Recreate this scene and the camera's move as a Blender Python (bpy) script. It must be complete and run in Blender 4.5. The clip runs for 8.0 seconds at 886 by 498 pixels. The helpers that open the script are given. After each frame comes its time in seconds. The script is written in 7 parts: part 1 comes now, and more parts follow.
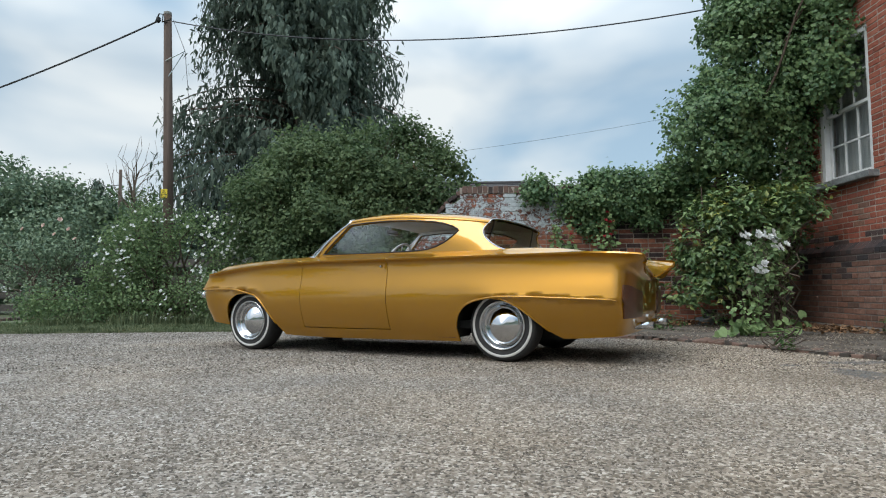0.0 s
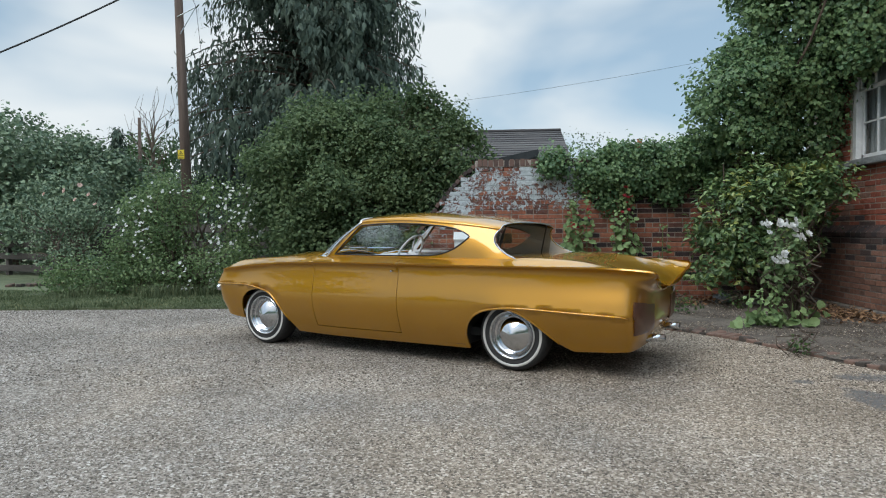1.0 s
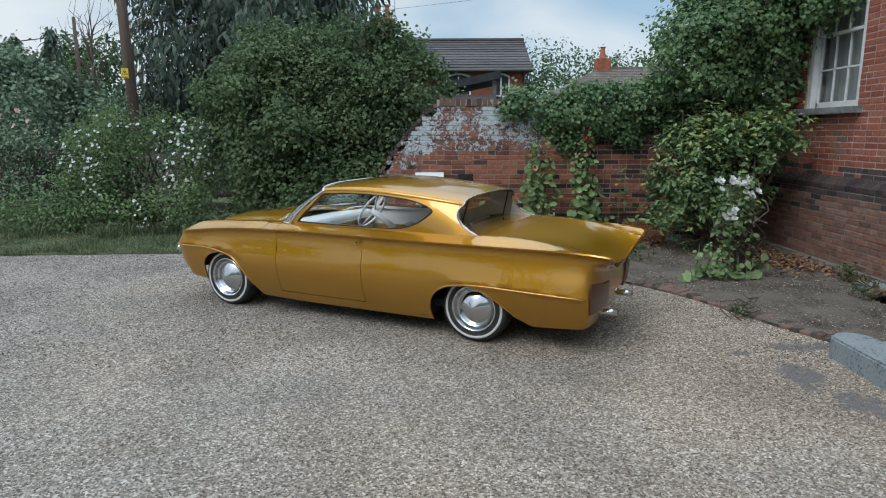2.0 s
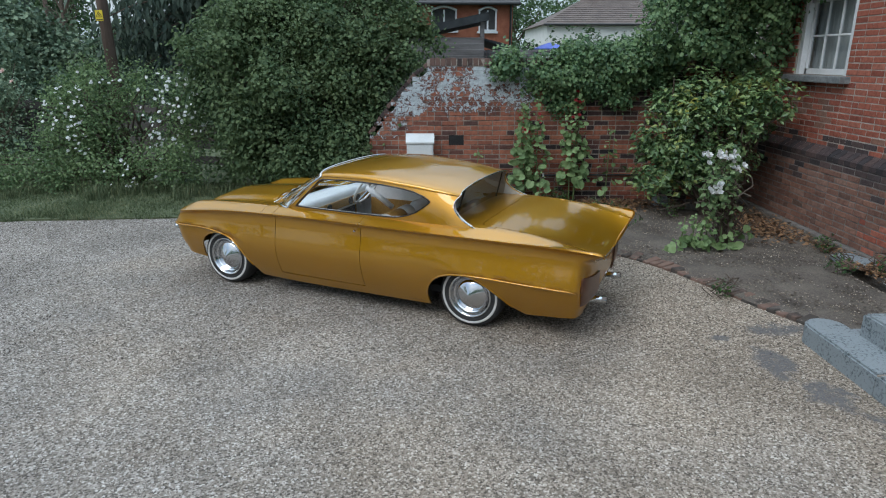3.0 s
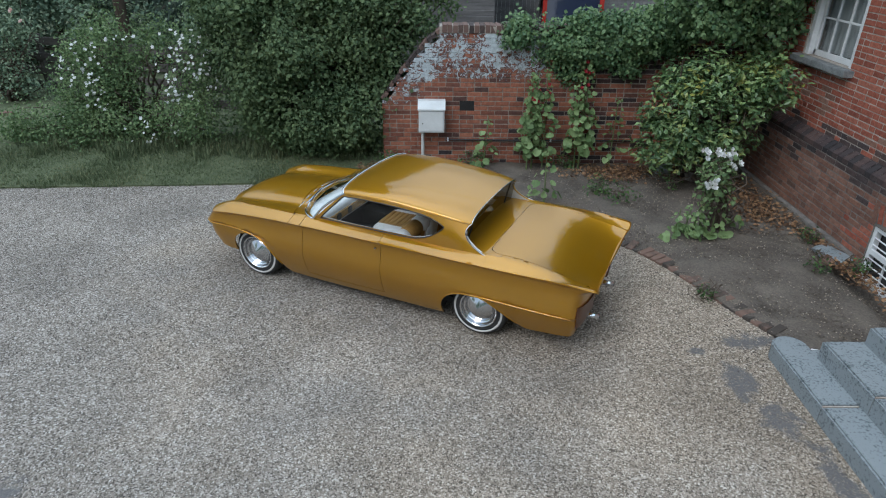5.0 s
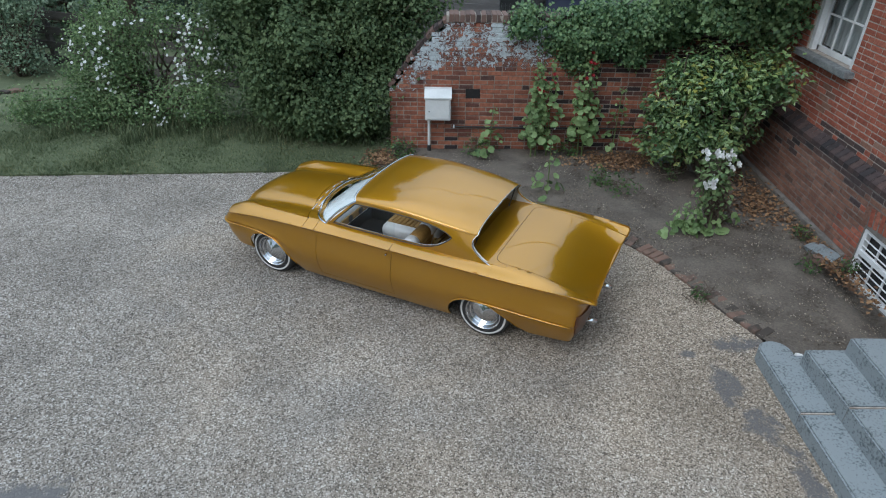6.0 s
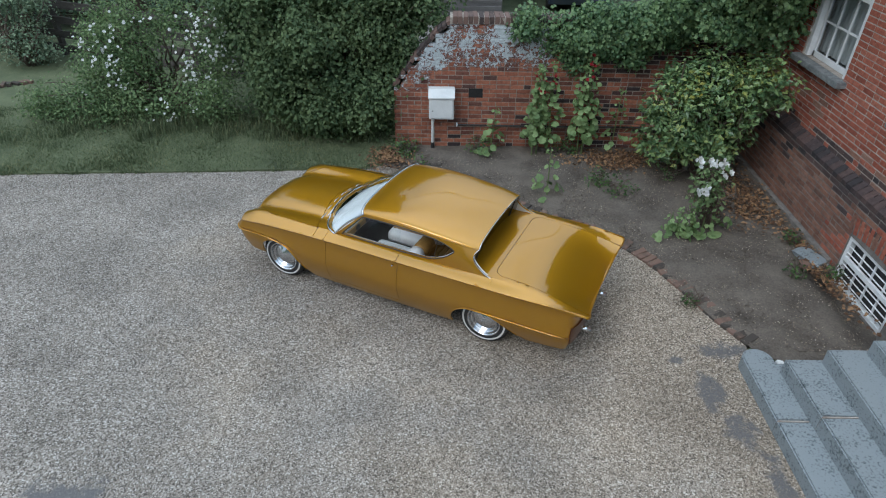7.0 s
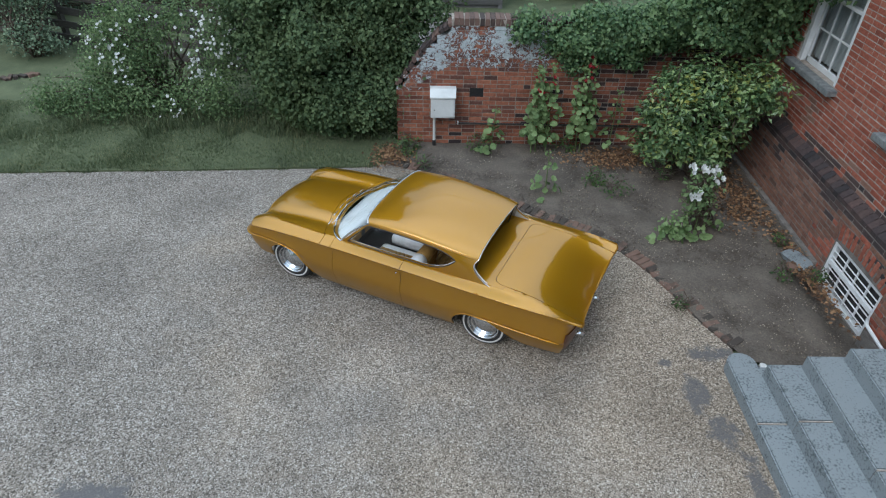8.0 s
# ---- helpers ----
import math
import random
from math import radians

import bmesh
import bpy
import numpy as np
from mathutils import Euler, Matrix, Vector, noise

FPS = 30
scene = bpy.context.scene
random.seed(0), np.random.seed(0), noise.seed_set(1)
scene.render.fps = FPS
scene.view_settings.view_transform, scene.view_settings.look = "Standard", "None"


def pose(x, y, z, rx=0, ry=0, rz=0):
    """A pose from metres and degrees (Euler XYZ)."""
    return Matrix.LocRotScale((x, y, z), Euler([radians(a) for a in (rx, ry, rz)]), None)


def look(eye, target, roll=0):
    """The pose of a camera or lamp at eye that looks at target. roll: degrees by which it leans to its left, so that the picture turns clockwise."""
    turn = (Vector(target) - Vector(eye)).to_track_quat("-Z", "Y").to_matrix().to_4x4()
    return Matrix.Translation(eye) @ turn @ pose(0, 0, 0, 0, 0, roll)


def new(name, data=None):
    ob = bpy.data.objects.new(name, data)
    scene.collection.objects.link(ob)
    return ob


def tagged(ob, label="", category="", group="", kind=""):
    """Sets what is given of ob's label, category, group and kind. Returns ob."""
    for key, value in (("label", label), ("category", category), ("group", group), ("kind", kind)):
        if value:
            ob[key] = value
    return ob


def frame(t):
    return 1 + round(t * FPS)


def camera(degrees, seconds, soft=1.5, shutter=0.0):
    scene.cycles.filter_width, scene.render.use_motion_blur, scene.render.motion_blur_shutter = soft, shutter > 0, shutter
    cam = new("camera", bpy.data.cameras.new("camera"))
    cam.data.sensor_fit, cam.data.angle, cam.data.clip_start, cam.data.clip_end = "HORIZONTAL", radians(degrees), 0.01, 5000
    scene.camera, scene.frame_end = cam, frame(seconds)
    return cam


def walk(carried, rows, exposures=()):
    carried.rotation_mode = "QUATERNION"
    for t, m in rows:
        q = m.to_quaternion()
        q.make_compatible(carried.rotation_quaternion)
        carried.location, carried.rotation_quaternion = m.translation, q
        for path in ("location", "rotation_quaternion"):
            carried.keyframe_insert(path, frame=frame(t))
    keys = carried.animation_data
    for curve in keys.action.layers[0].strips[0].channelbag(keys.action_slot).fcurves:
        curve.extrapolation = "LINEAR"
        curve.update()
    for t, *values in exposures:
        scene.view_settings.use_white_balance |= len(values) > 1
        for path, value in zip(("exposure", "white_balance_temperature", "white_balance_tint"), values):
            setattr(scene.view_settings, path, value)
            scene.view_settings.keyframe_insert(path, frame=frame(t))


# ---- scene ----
from mathutils.geometry import delaunay_2d_cdt

cam = camera(70.8, 8.0, soft=1.1)
PATH = [
    (0, (0.196, 0.298, 0.537), (0.12, 2.292, 0.668), -0.5),
    (0.5, (0.232, 0.327, 0.766), (0.1, 2.322, 0.815), -0.5),
    (1, (0.273, 0.335, 1.05), (0.131, 2.329, 0.99), -0.5),
    (1.5, (0.295, 0.338, 1.33), (0.205, 2.323, 1.107), -0.4),
    (2.8, (0.149, 0.288, 2.006), (0.196, 2.211, 1.459), -0.0),
    (3, (0.146, 0.284, 2.101), (0.183, 2.195, 1.513), 0.0),
    (3.5, (0.134, 0.258, 2.376), (0.155, 2.139, 1.697), 0.2),
    (4, (0.121, 0.234, 2.692), (0.142, 2.079, 1.922), 0.4),
    (4.5, (0.1, 0.201, 3.028), (0.123, 2.013, 2.181), 0.5),
    (6, (0.012, 0.185, 3.948), (0.028, 1.885, 2.894), 0.9),
    (6.5, (0.001, 0.147, 4.22), (0.016, 1.816, 3.118), 1.0),
    (7, (-0.005, 0.14, 4.492), (0.005, 1.784, 3.353), 1.0),
    (7.5, (-0.015, 0.126, 4.715), (-0.007, 1.745, 3.541), 1.1),
    (8, (-0.032, 0.108, 4.969), (-0.02, 1.701, 3.76), 1.2),
]
walk(cam, [(t, look(eye, target, roll)) for t, eye, target, roll in PATH], exposures=[(0.0, 0.24, 6480.0, 9.0), (1.5, 0.16, 6300.0, 9.0), (3.0, 0.09, 6040.0, 9.0), (8.0, 0.05, 6000.0, 9.0)])

# ---- world and light ----
# broken overcast: blue-grey openings between white cloud, brighter overhead; a veiled sun from behind and left of the drive
SUN_FROM = Vector((-0.52, -0.62, 0.80)).normalized()
SUN_ELEVATION, SUN_TURN = math.asin(SUN_FROM.z), math.atan2(SUN_FROM.x, SUN_FROM.y) % (2 * math.pi)
world = bpy.data.worlds.new("sky")
scene.world = world
world.use_nodes = True
wt = world.node_tree
wt.nodes.clear()


def node(tree, kind, **values):
    n = tree.nodes.new(kind)
    for key, value in values.items():
        if key in n.inputs:
            n.inputs[key].default_value = value
    return n


def wire(tree, a, b):
    tree.links.new(a, b)


w_out = node(wt, "ShaderNodeOutputWorld")
w_bg = node(wt, "ShaderNodeBackground", Strength=1.0)
w_sky = node(wt, "ShaderNodeTexSky")
w_sky.sky_type = "NISHITA"
w_sky.sun_disc = False
w_sky.sun_elevation, w_sky.sun_rotation = SUN_ELEVATION, SUN_TURN
w_dim = node(wt, "ShaderNodeMix")
w_dim.data_type, w_dim.blend_type = "RGBA", "MULTIPLY"
w_dim.inputs[0].default_value = 1.0
w_dim.inputs[7].default_value = (0.10, 0.10, 0.10, 1)
w_veil = node(wt, "ShaderNodeMix")
w_veil.data_type = "RGBA"
w_veil.inputs[0].default_value = 0.62
w_veil.inputs[7].default_value = (0.40, 0.545, 0.655, 1)
w_co = node(wt, "ShaderNodeTexCoord")
w_map = node(wt, "ShaderNodeMapping")
w_map.inputs["Scale"].default_value = (1.5, 1.5, 3.4)
w_map.inputs["Location"].default_value = (0.35, 0.3, 0.2)
w_noise = node(wt, "ShaderNodeTexNoise", Scale=1.45, Detail=4.0, Roughness=0.42, Distortion=0.3)
w_ramp = node(wt, "ShaderNodeValToRGB")
w_ramp.color_ramp.elements[0].position, w_ramp.color_ramp.elements[1].position = 0.40, 0.60
w_mix = node(wt, "ShaderNodeMix")
w_mix.data_type = "RGBA"
w_mix.inputs[7].default_value = (0.71, 0.755, 0.775, 1)
w_sep = node(wt, "ShaderNodeSeparateXYZ")
w_up = node(wt, "ShaderNodeMapRange")
w_up.inputs["From Min"].default_value, w_up.inputs["From Max"].default_value = 0.32, 1.0
w_up.inputs["To Min"].default_value, w_up.inputs["To Max"].default_value = 1.0, 3.0
w_lift = node(wt, "ShaderNodeMix")
w_lift.data_type, w_lift.blend_type = "RGBA", "MULTIPLY"
w_lift.inputs[0].default_value = 1.0
wire(wt, w_co.outputs["Generated"], w_map.inputs["Vector"])
wire(wt, w_co.outputs["Generated"], w_sep.inputs[0])
wire(wt, w_sep.outputs[2], w_up.inputs["Value"])
wire(wt, w_map.outputs[0], w_noise.inputs["Vector"])
wire(wt, w_noise.outputs[0], w_ramp.inputs[0])
wire(wt, w_sky.outputs[0], w_dim.inputs[6])
wire(wt, w_dim.outputs[2], w_veil.inputs[6])
wire(wt, w_veil.outputs[2], w_mix.inputs[6])
wire(wt, w_ramp.outputs[0], w_mix.inputs[0])
wire(wt, w_mix.outputs[2], w_lift.inputs[6])
wire(wt, w_up.outputs[0], w_lift.inputs[7])
wire(wt, w_lift.outputs[2], w_bg.inputs["Color"])
wire(wt, w_bg.outputs[0], w_out.inputs["Surface"])

sun_data = bpy.data.lights.new("sun", "SUN")
sun_data.energy, sun_data.angle, sun_data.color = 1.1, radians(30), (1.0, 0.96, 0.90)
sun = new("sun", sun_data)
sun.matrix_world = look(SUN_FROM * 30, (0, 0, 0))

# ---- materials ----


def material(name, dark, light, scale=8.0, rough=0.6, metal=0.0, bump=0.0, fine=60.0, spread=0.0, detail=6.0, coat=0.0,
             translucent=0.0, low=0.35, high=0.65, fine_mix=0.35, spec=0.5, piece=0.0, axis=(1, 1, 1)):
    """Principled surface with two scales of noise in its colour, bump, and per-piece or per-leaf change (spread)."""
    m = bpy.data.materials.new(name)
    m.use_nodes = True
    t = m.node_tree
    t.nodes.clear()
    out = node(t, "ShaderNodeOutputMaterial")
    p = node(t, "ShaderNodeBsdfPrincipled", Roughness=rough, Metallic=metal)
    p.inputs["Specular IOR Level"].default_value = spec
    p.inputs["Coat Weight"].default_value = coat
    p.inputs["Coat Roughness"].default_value = 0.015
    p.inputs["Coat IOR"].default_value = 1.75
    co = node(t, "ShaderNodeTexCoord")
    mp = node(t, "ShaderNodeMapping")
    mp.inputs["Scale"].default_value = axis
    wire(t, co.outputs["Object"], mp.inputs["Vector"])
    n1 = node(t, "ShaderNodeTexNoise", Scale=scale, Detail=detail, Roughness=0.6)
    n2 = node(t, "ShaderNodeTexNoise", Scale=fine, Detail=4.0, Roughness=0.65)
    wire(t, mp.outputs[0], n1.inputs["Vector"])
    wire(t, mp.outputs[0], n2.inputs["Vector"])
    add = node(t, "ShaderNodeMix")
    add.data_type = "FLOAT"
    add.inputs[0].default_value = fine_mix
    wire(t, n1.outputs[0], add.inputs[2])
    wire(t, n2.outputs[0], add.inputs[3])
    value = add.outputs[0]
    if spread or piece:
        g = node(t, "ShaderNodeNewGeometry") if spread else node(t, "ShaderNodeObjectInfo")
        mr = node(t, "ShaderNodeMath")
        mr.operation = "MULTIPLY_ADD"
        mr.inputs[1].default_value = spread or piece
        mr.inputs[2].default_value = -0.5 * (spread or piece)
        wire(t, g.outputs["Random Per Island" if spread else "Random"], mr.inputs[0])
        ms = node(t, "ShaderNodeMath")
        ms.operation = "ADD"
        wire(t, value, ms.inputs[0])
        wire(t, mr.outputs[0], ms.inputs[1])
        value = ms.outputs[0]
    ramp = node(t, "ShaderNodeValToRGB")
    ramp.color_ramp.elements[0].position, ramp.color_ramp.elements[1].position = low, high
    ramp.color_ramp.elements[0].color, ramp.color_ramp.elements[1].color = (*dark, 1), (*light, 1)
    wire(t, value, ramp.inputs[0])
    wire(t, ramp.outputs[0], p.inputs["Base Color"])
    if bump:
        b = node(t, "ShaderNodeBump", Strength=bump, Distance=0.02)
        wire(t, add.outputs[0], b.inputs["Height"])
        wire(t, b.outputs[0], p.inputs["Normal"])
    shader = p.outputs[0]
    if translucent:
        tr = node(t, "ShaderNodeBsdfTranslucent")
        wire(t, ramp.outputs[0], tr.inputs["Color"])
        mx = node(t, "ShaderNodeMixShader", Fac=translucent)
        mx.inputs[0].default_value = translucent
        wire(t, shader, mx.inputs[1])
        wire(t, tr.outputs[0], mx.inputs[2])
        shader = mx.outputs[0]
    wire(t, shader, out.inputs["Surface"])
    m["ramp"] = ramp.name
    return m


def add_stop(m, position, colour):
    e = m.node_tree.nodes[m["ramp"]].color_ramp.elements.new(position)
    e.color = (*colour, 1)


def glass(name, tint, rough=0.0):
    m = bpy.data.materials.new(name)
    m.use_nodes = True
    t = m.node_tree
    t.nodes.clear()
    out = node(t, "ShaderNodeOutputMaterial")
    clear = node(t, "ShaderNodeBsdfTransparent", Color=(*tint, 1))
    gloss = node(t, "ShaderNodeBsdfGlossy", Roughness=rough)
    facing = node(t, "ShaderNodeLayerWeight", Blend=0.5)
    power = node(t, "ShaderNodeMath")
    power.operation = "POWER"
    power.inputs[1].default_value = 4.0
    wire(t, facing.outputs["Facing"], power.inputs[0])
    fres = node(t, "ShaderNodeMath")
    fres.operation = "MULTIPLY_ADD"
    fres.inputs[1].default_value, fres.inputs[2].default_value = 0.60, 0.045
    wire(t, power.outputs[0], fres.inputs[0])
    mx = node(t, "ShaderNodeMixShader")
    wire(t, fres.outputs[0], mx.inputs[0])
    wire(t, clear.outputs[0], mx.inputs[1])
    wire(t, gloss.outputs[0], mx.inputs[2])
    wire(t, mx.outputs[0], out.inputs["Surface"])
    return m


gold = material("gold_paint", (0.405, 0.194, 0.006), (0.448, 0.218, 0.008), 0.8, 0.36, 0.69, spec=0.12, coat=1.0, fine=900, fine_mix=0.5)
gold.node_tree.nodes["Principled BSDF"].inputs["Coat IOR"].default_value = 1.66
gold.node_tree.nodes["Principled BSDF"].inputs["Specular Tint"].default_value = (1.0, 0.88, 0.55, 1)
gold_matt = material("gold_trim_cloth", (0.24, 0.13, 0.03), (0.36, 0.21, 0.06), 30, 0.6)
chrome = material("chrome", (0.60, 0.61, 0.63), (0.68, 0.69, 0.71), 4, 0.025, 1.0)
rubber = material("tyre_rubber", (0.012, 0.012, 0.013), (0.03, 0.03, 0.03), 20, 0.7, bump=0.1)
whitewall_paint = material("whitewall", (0.48, 0.47, 0.45), (0.60, 0.59, 0.57), 12, 0.55)
black = material("black_underside", (0.008, 0.008, 0.008), (0.02, 0.02, 0.02), 15, 0.8)
seal = material("black_seal", (0.01, 0.01, 0.01), (0.02, 0.02, 0.02), 30, 0.5)
vinyl = material("white_vinyl", (0.62, 0.63, 0.64), (0.74, 0.75, 0.76), 8, 0.42, bump=0.05)
headliner = material("headliner", (0.50, 0.49, 0.46), (0.60, 0.59, 0.56), 12, 0.8)
lamp_red = material("dark_lamp_lens", (0.07, 0.025, 0.012), (0.11, 0.042, 0.016), 20, 0.4, coat=0.25)
screen_glass = glass("clear_glass", (0.92, 0.95, 0.95))
tint_glass = glass("tinted_glass", (0.55, 0.53, 0.48))
pane_glass = glass("pane_glass", (0.7, 0.74, 0.76))
bark = material("bark", (0.05, 0.035, 0.025), (0.13, 0.10, 0.075), 14, 0.85, bump=0.4, axis=(1, 1, 0.25))
stem_green = material("green_stem", (0.07, 0.11, 0.035), (0.14, 0.19, 0.07), 20, 0.6)
leaf_lilac = material("lilac_leaf", (0.066, 0.112, 0.052), (0.160, 0.220, 0.100), 1.3, 0.65, spread=0.28, translucent=0.38, spec=0.3)
leaf_rose = material("rose_leaf", (0.090, 0.152, 0.064), (0.22, 0.305, 0.138), 1.6, 0.6, spread=0.4, translucent=0.3, spec=0.3)
leaf_ivy = material("ivy_leaf", (0.062, 0.128, 0.056), (0.175, 0.270, 0.116), 1.4, 0.5, spread=0.4, translucent=0.25, spec=0.4)
leaf_camellia = material("camellia_leaf", (0.062, 0.120, 0.048), (0.205, 0.300, 0.115), 2.0, 0.4, spread=0.45, translucent=0.12, spec=0.5)
add_stop(leaf_camellia, 0.88, (0.36, 0.30, 0.04))
leaf_conifer = material("conifer_spray", (0.056, 0.084, 0.066), (0.130, 0.170, 0.130), 0.9, 0.7, spread=0.4, translucent=0.2, spec=0.25)
leaf_far = material("far_leaf", (0.05, 0.09, 0.042), (0.12, 0.19, 0.085), 0.8, 0.6, spread=0.5, translucent=0.2, spec=0.2)
leaf_far_dark = material("dark_garden_leaf", (0.112, 0.170, 0.112), (0.235, 0.305, 0.195), 1.0, 0.6, spread=0.5, translucent=0.15, spec=0.2)
leaf_mallow = material("mallow_leaf", (0.115, 0.185, 0.070), (0.245, 0.345, 0.150), 6.0, 0.55, spread=0.5, translucent=0.25, spec=0.3)
leaf_weed = material("weed_leaf", (0.03, 0.075, 0.02), (0.10, 0.18, 0.05), 6.0, 0.55, spread=0.5, translucent=0.2)
grass_blade = material("grass_blade", (0.074, 0.102, 0.050), (0.170, 0.202, 0.108), 1.2, 0.6, spread=0.5, translucent=0.2, spec=0.2)
add_stop(grass_blade, 0.97, (0.32, 0.29, 0.15))
dead_leaf = material("dead_leaf", (0.09, 0.045, 0.022), (0.28, 0.16, 0.08), 8, 0.75, spread=0.8)
petal_white = material("white_petal", (0.70, 0.71, 0.70), (0.86, 0.87, 0.86), 20, 0.6, translucent=0.25)
petal_pink = material("pink_petal", (0.62, 0.40, 0.34), (0.76, 0.58, 0.52), 20, 0.6, translucent=0.25)
petal_red = material("red_petal", (0.24, 0.012, 0.018), (0.40, 0.03, 0.04), 20, 0.6, translucent=0.2)
lawn_soil = material("lawn", (0.060, 0.080, 0.038), (0.132, 0.150, 0.078), 2.5, 0.9, bump=0.5, fine=70)
soil = material("bed_soil", (0.056, 0.046, 0.038), (0.175, 0.148, 0.122), 2.2, 0.95, bump=1.0, fine=45, fine_mix=0.5)
stone_grey = material("step_stone", (0.075, 0.090, 0.097), (0.225, 0.252, 0.266), 5, 0.8, bump=0.12, fine=46, fine_mix=0.66, low=0.38, high=0.49)
stone_brown = material("rubble_stone", (0.10, 0.09, 0.08), (0.24, 0.22, 0.20), 7, 0.85, bump=0.4)
mortar = material("mortar", (0.22, 0.19, 0.165), (0.44, 0.40, 0.35), 9, 0.95, bump=0.5, fine=90)
sooty_mortar = material("sooty_mortar", (0.10, 0.09, 0.085), (0.26, 0.235, 0.21), 5, 0.95, bump=0.5, fine=90)
house_mortar = material("pale_mortar", (0.24, 0.20, 0.17), (0.50, 0.45, 0.40), 9, 0.95, bump=0.5, fine=90)
brick_cap = material("cap_brick", (0.050, 0.038, 0.036), (0.150, 0.095, 0.078), 9, 0.9, bump=0.4, piece=0.6)
brick_edge = material("edging_brick", (0.055, 0.045, 0.038), (0.17, 0.105, 0.08), 7, 0.9, bump=0.5, piece=0.8)
white_paint = material("white_paint", (0.62, 0.64, 0.65), (0.78, 0.79, 0.80), 6, 0.5, bump=0.06)
box_plastic = material("meter_box_plastic", (0.58, 0.60, 0.60), (0.70, 0.72, 0.72), 5, 0.5)
sill_stone = material("sill_stone", (0.10, 0.11, 0.115), (0.27, 0.28, 0.28), 9, 0.8, bump=0.2)
pole_wood = material("pole_wood", (0.055, 0.035, 0.026), (0.14, 0.10, 0.08), 6, 0.85, bump=0.3, axis=(1, 1, 0.06))
fence_wood = material("fence_wood", (0.030, 0.026, 0.023), (0.095, 0.084, 0.075), 5, 0.85, bump=0.3, axis=(0.2, 1, 1))
shed_wood = material("weathered_boards", (0.09, 0.085, 0.085), (0.20, 0.19, 0.19), 4, 0.85, bump=0.3, axis=(0.2, 1, 2))
dark_felt = material("roof_felt", (0.012, 0.016, 0.018), (0.03, 0.035, 0.038), 6, 0.85)
far_brick = material("far_brick", (0.20, 0.065, 0.035), (0.34, 0.125, 0.07), 3, 0.9, fine=25)
slate = material("slate_roof", (0.040, 0.037, 0.038), (0.085, 0.078, 0.078), 1.2, 0.75, fine=14, piece=0.4)
tile_roof = material("tile_roof", (0.085, 0.066, 0.058), (0.165, 0.130, 0.112), 1.2, 0.85, fine=14)
terracotta = material("terracotta", (0.30, 0.11, 0.055), (0.42, 0.17, 0.09), 4, 0.85)
render_white = material("white_render", (0.66, 0.66, 0.64), (0.78, 0.78, 0.76), 2, 0.8)
cable_black = material("cable", (0.02, 0.02, 0.022), (0.035, 0.035, 0.04), 5, 0.6)
sign_yellow = material("sign_yellow", (0.62, 0.46, 0.02), (0.70, 0.54, 0.03), 5, 0.5)
# near-black colour that paints the darkness of unlit rooms, cellar and far windows
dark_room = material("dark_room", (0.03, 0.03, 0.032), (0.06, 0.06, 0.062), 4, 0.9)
curtain_cloth = material("net_curtain", (0.42, 0.43, 0.42), (0.55, 0.56, 0.55), 3, 0.9, axis=(1, 14, 0.5))
car_blue = material("dark_blue_car_paint", (0.010, 0.016, 0.045), (0.015, 0.023, 0.06), 1.0, 0.3, coat=1.0)
red_lens = material("red_lamp_lens", (0.30, 0.02, 0.015), (0.38, 0.03, 0.02), 10, 0.2, coat=0.5)
parasol_cloth = material("blue_parasol", (0.08, 0.12, 0.42), (0.14, 0.19, 0.55), 3, 0.8)
pipe_black = material("black_pipe", (0.015, 0.015, 0.016), (0.035, 0.035, 0.035), 8, 0.5)
concrete = material("concrete", (0.16, 0.15, 0.14), (0.27, 0.26, 0.24), 5, 0.9, bump=0.3)


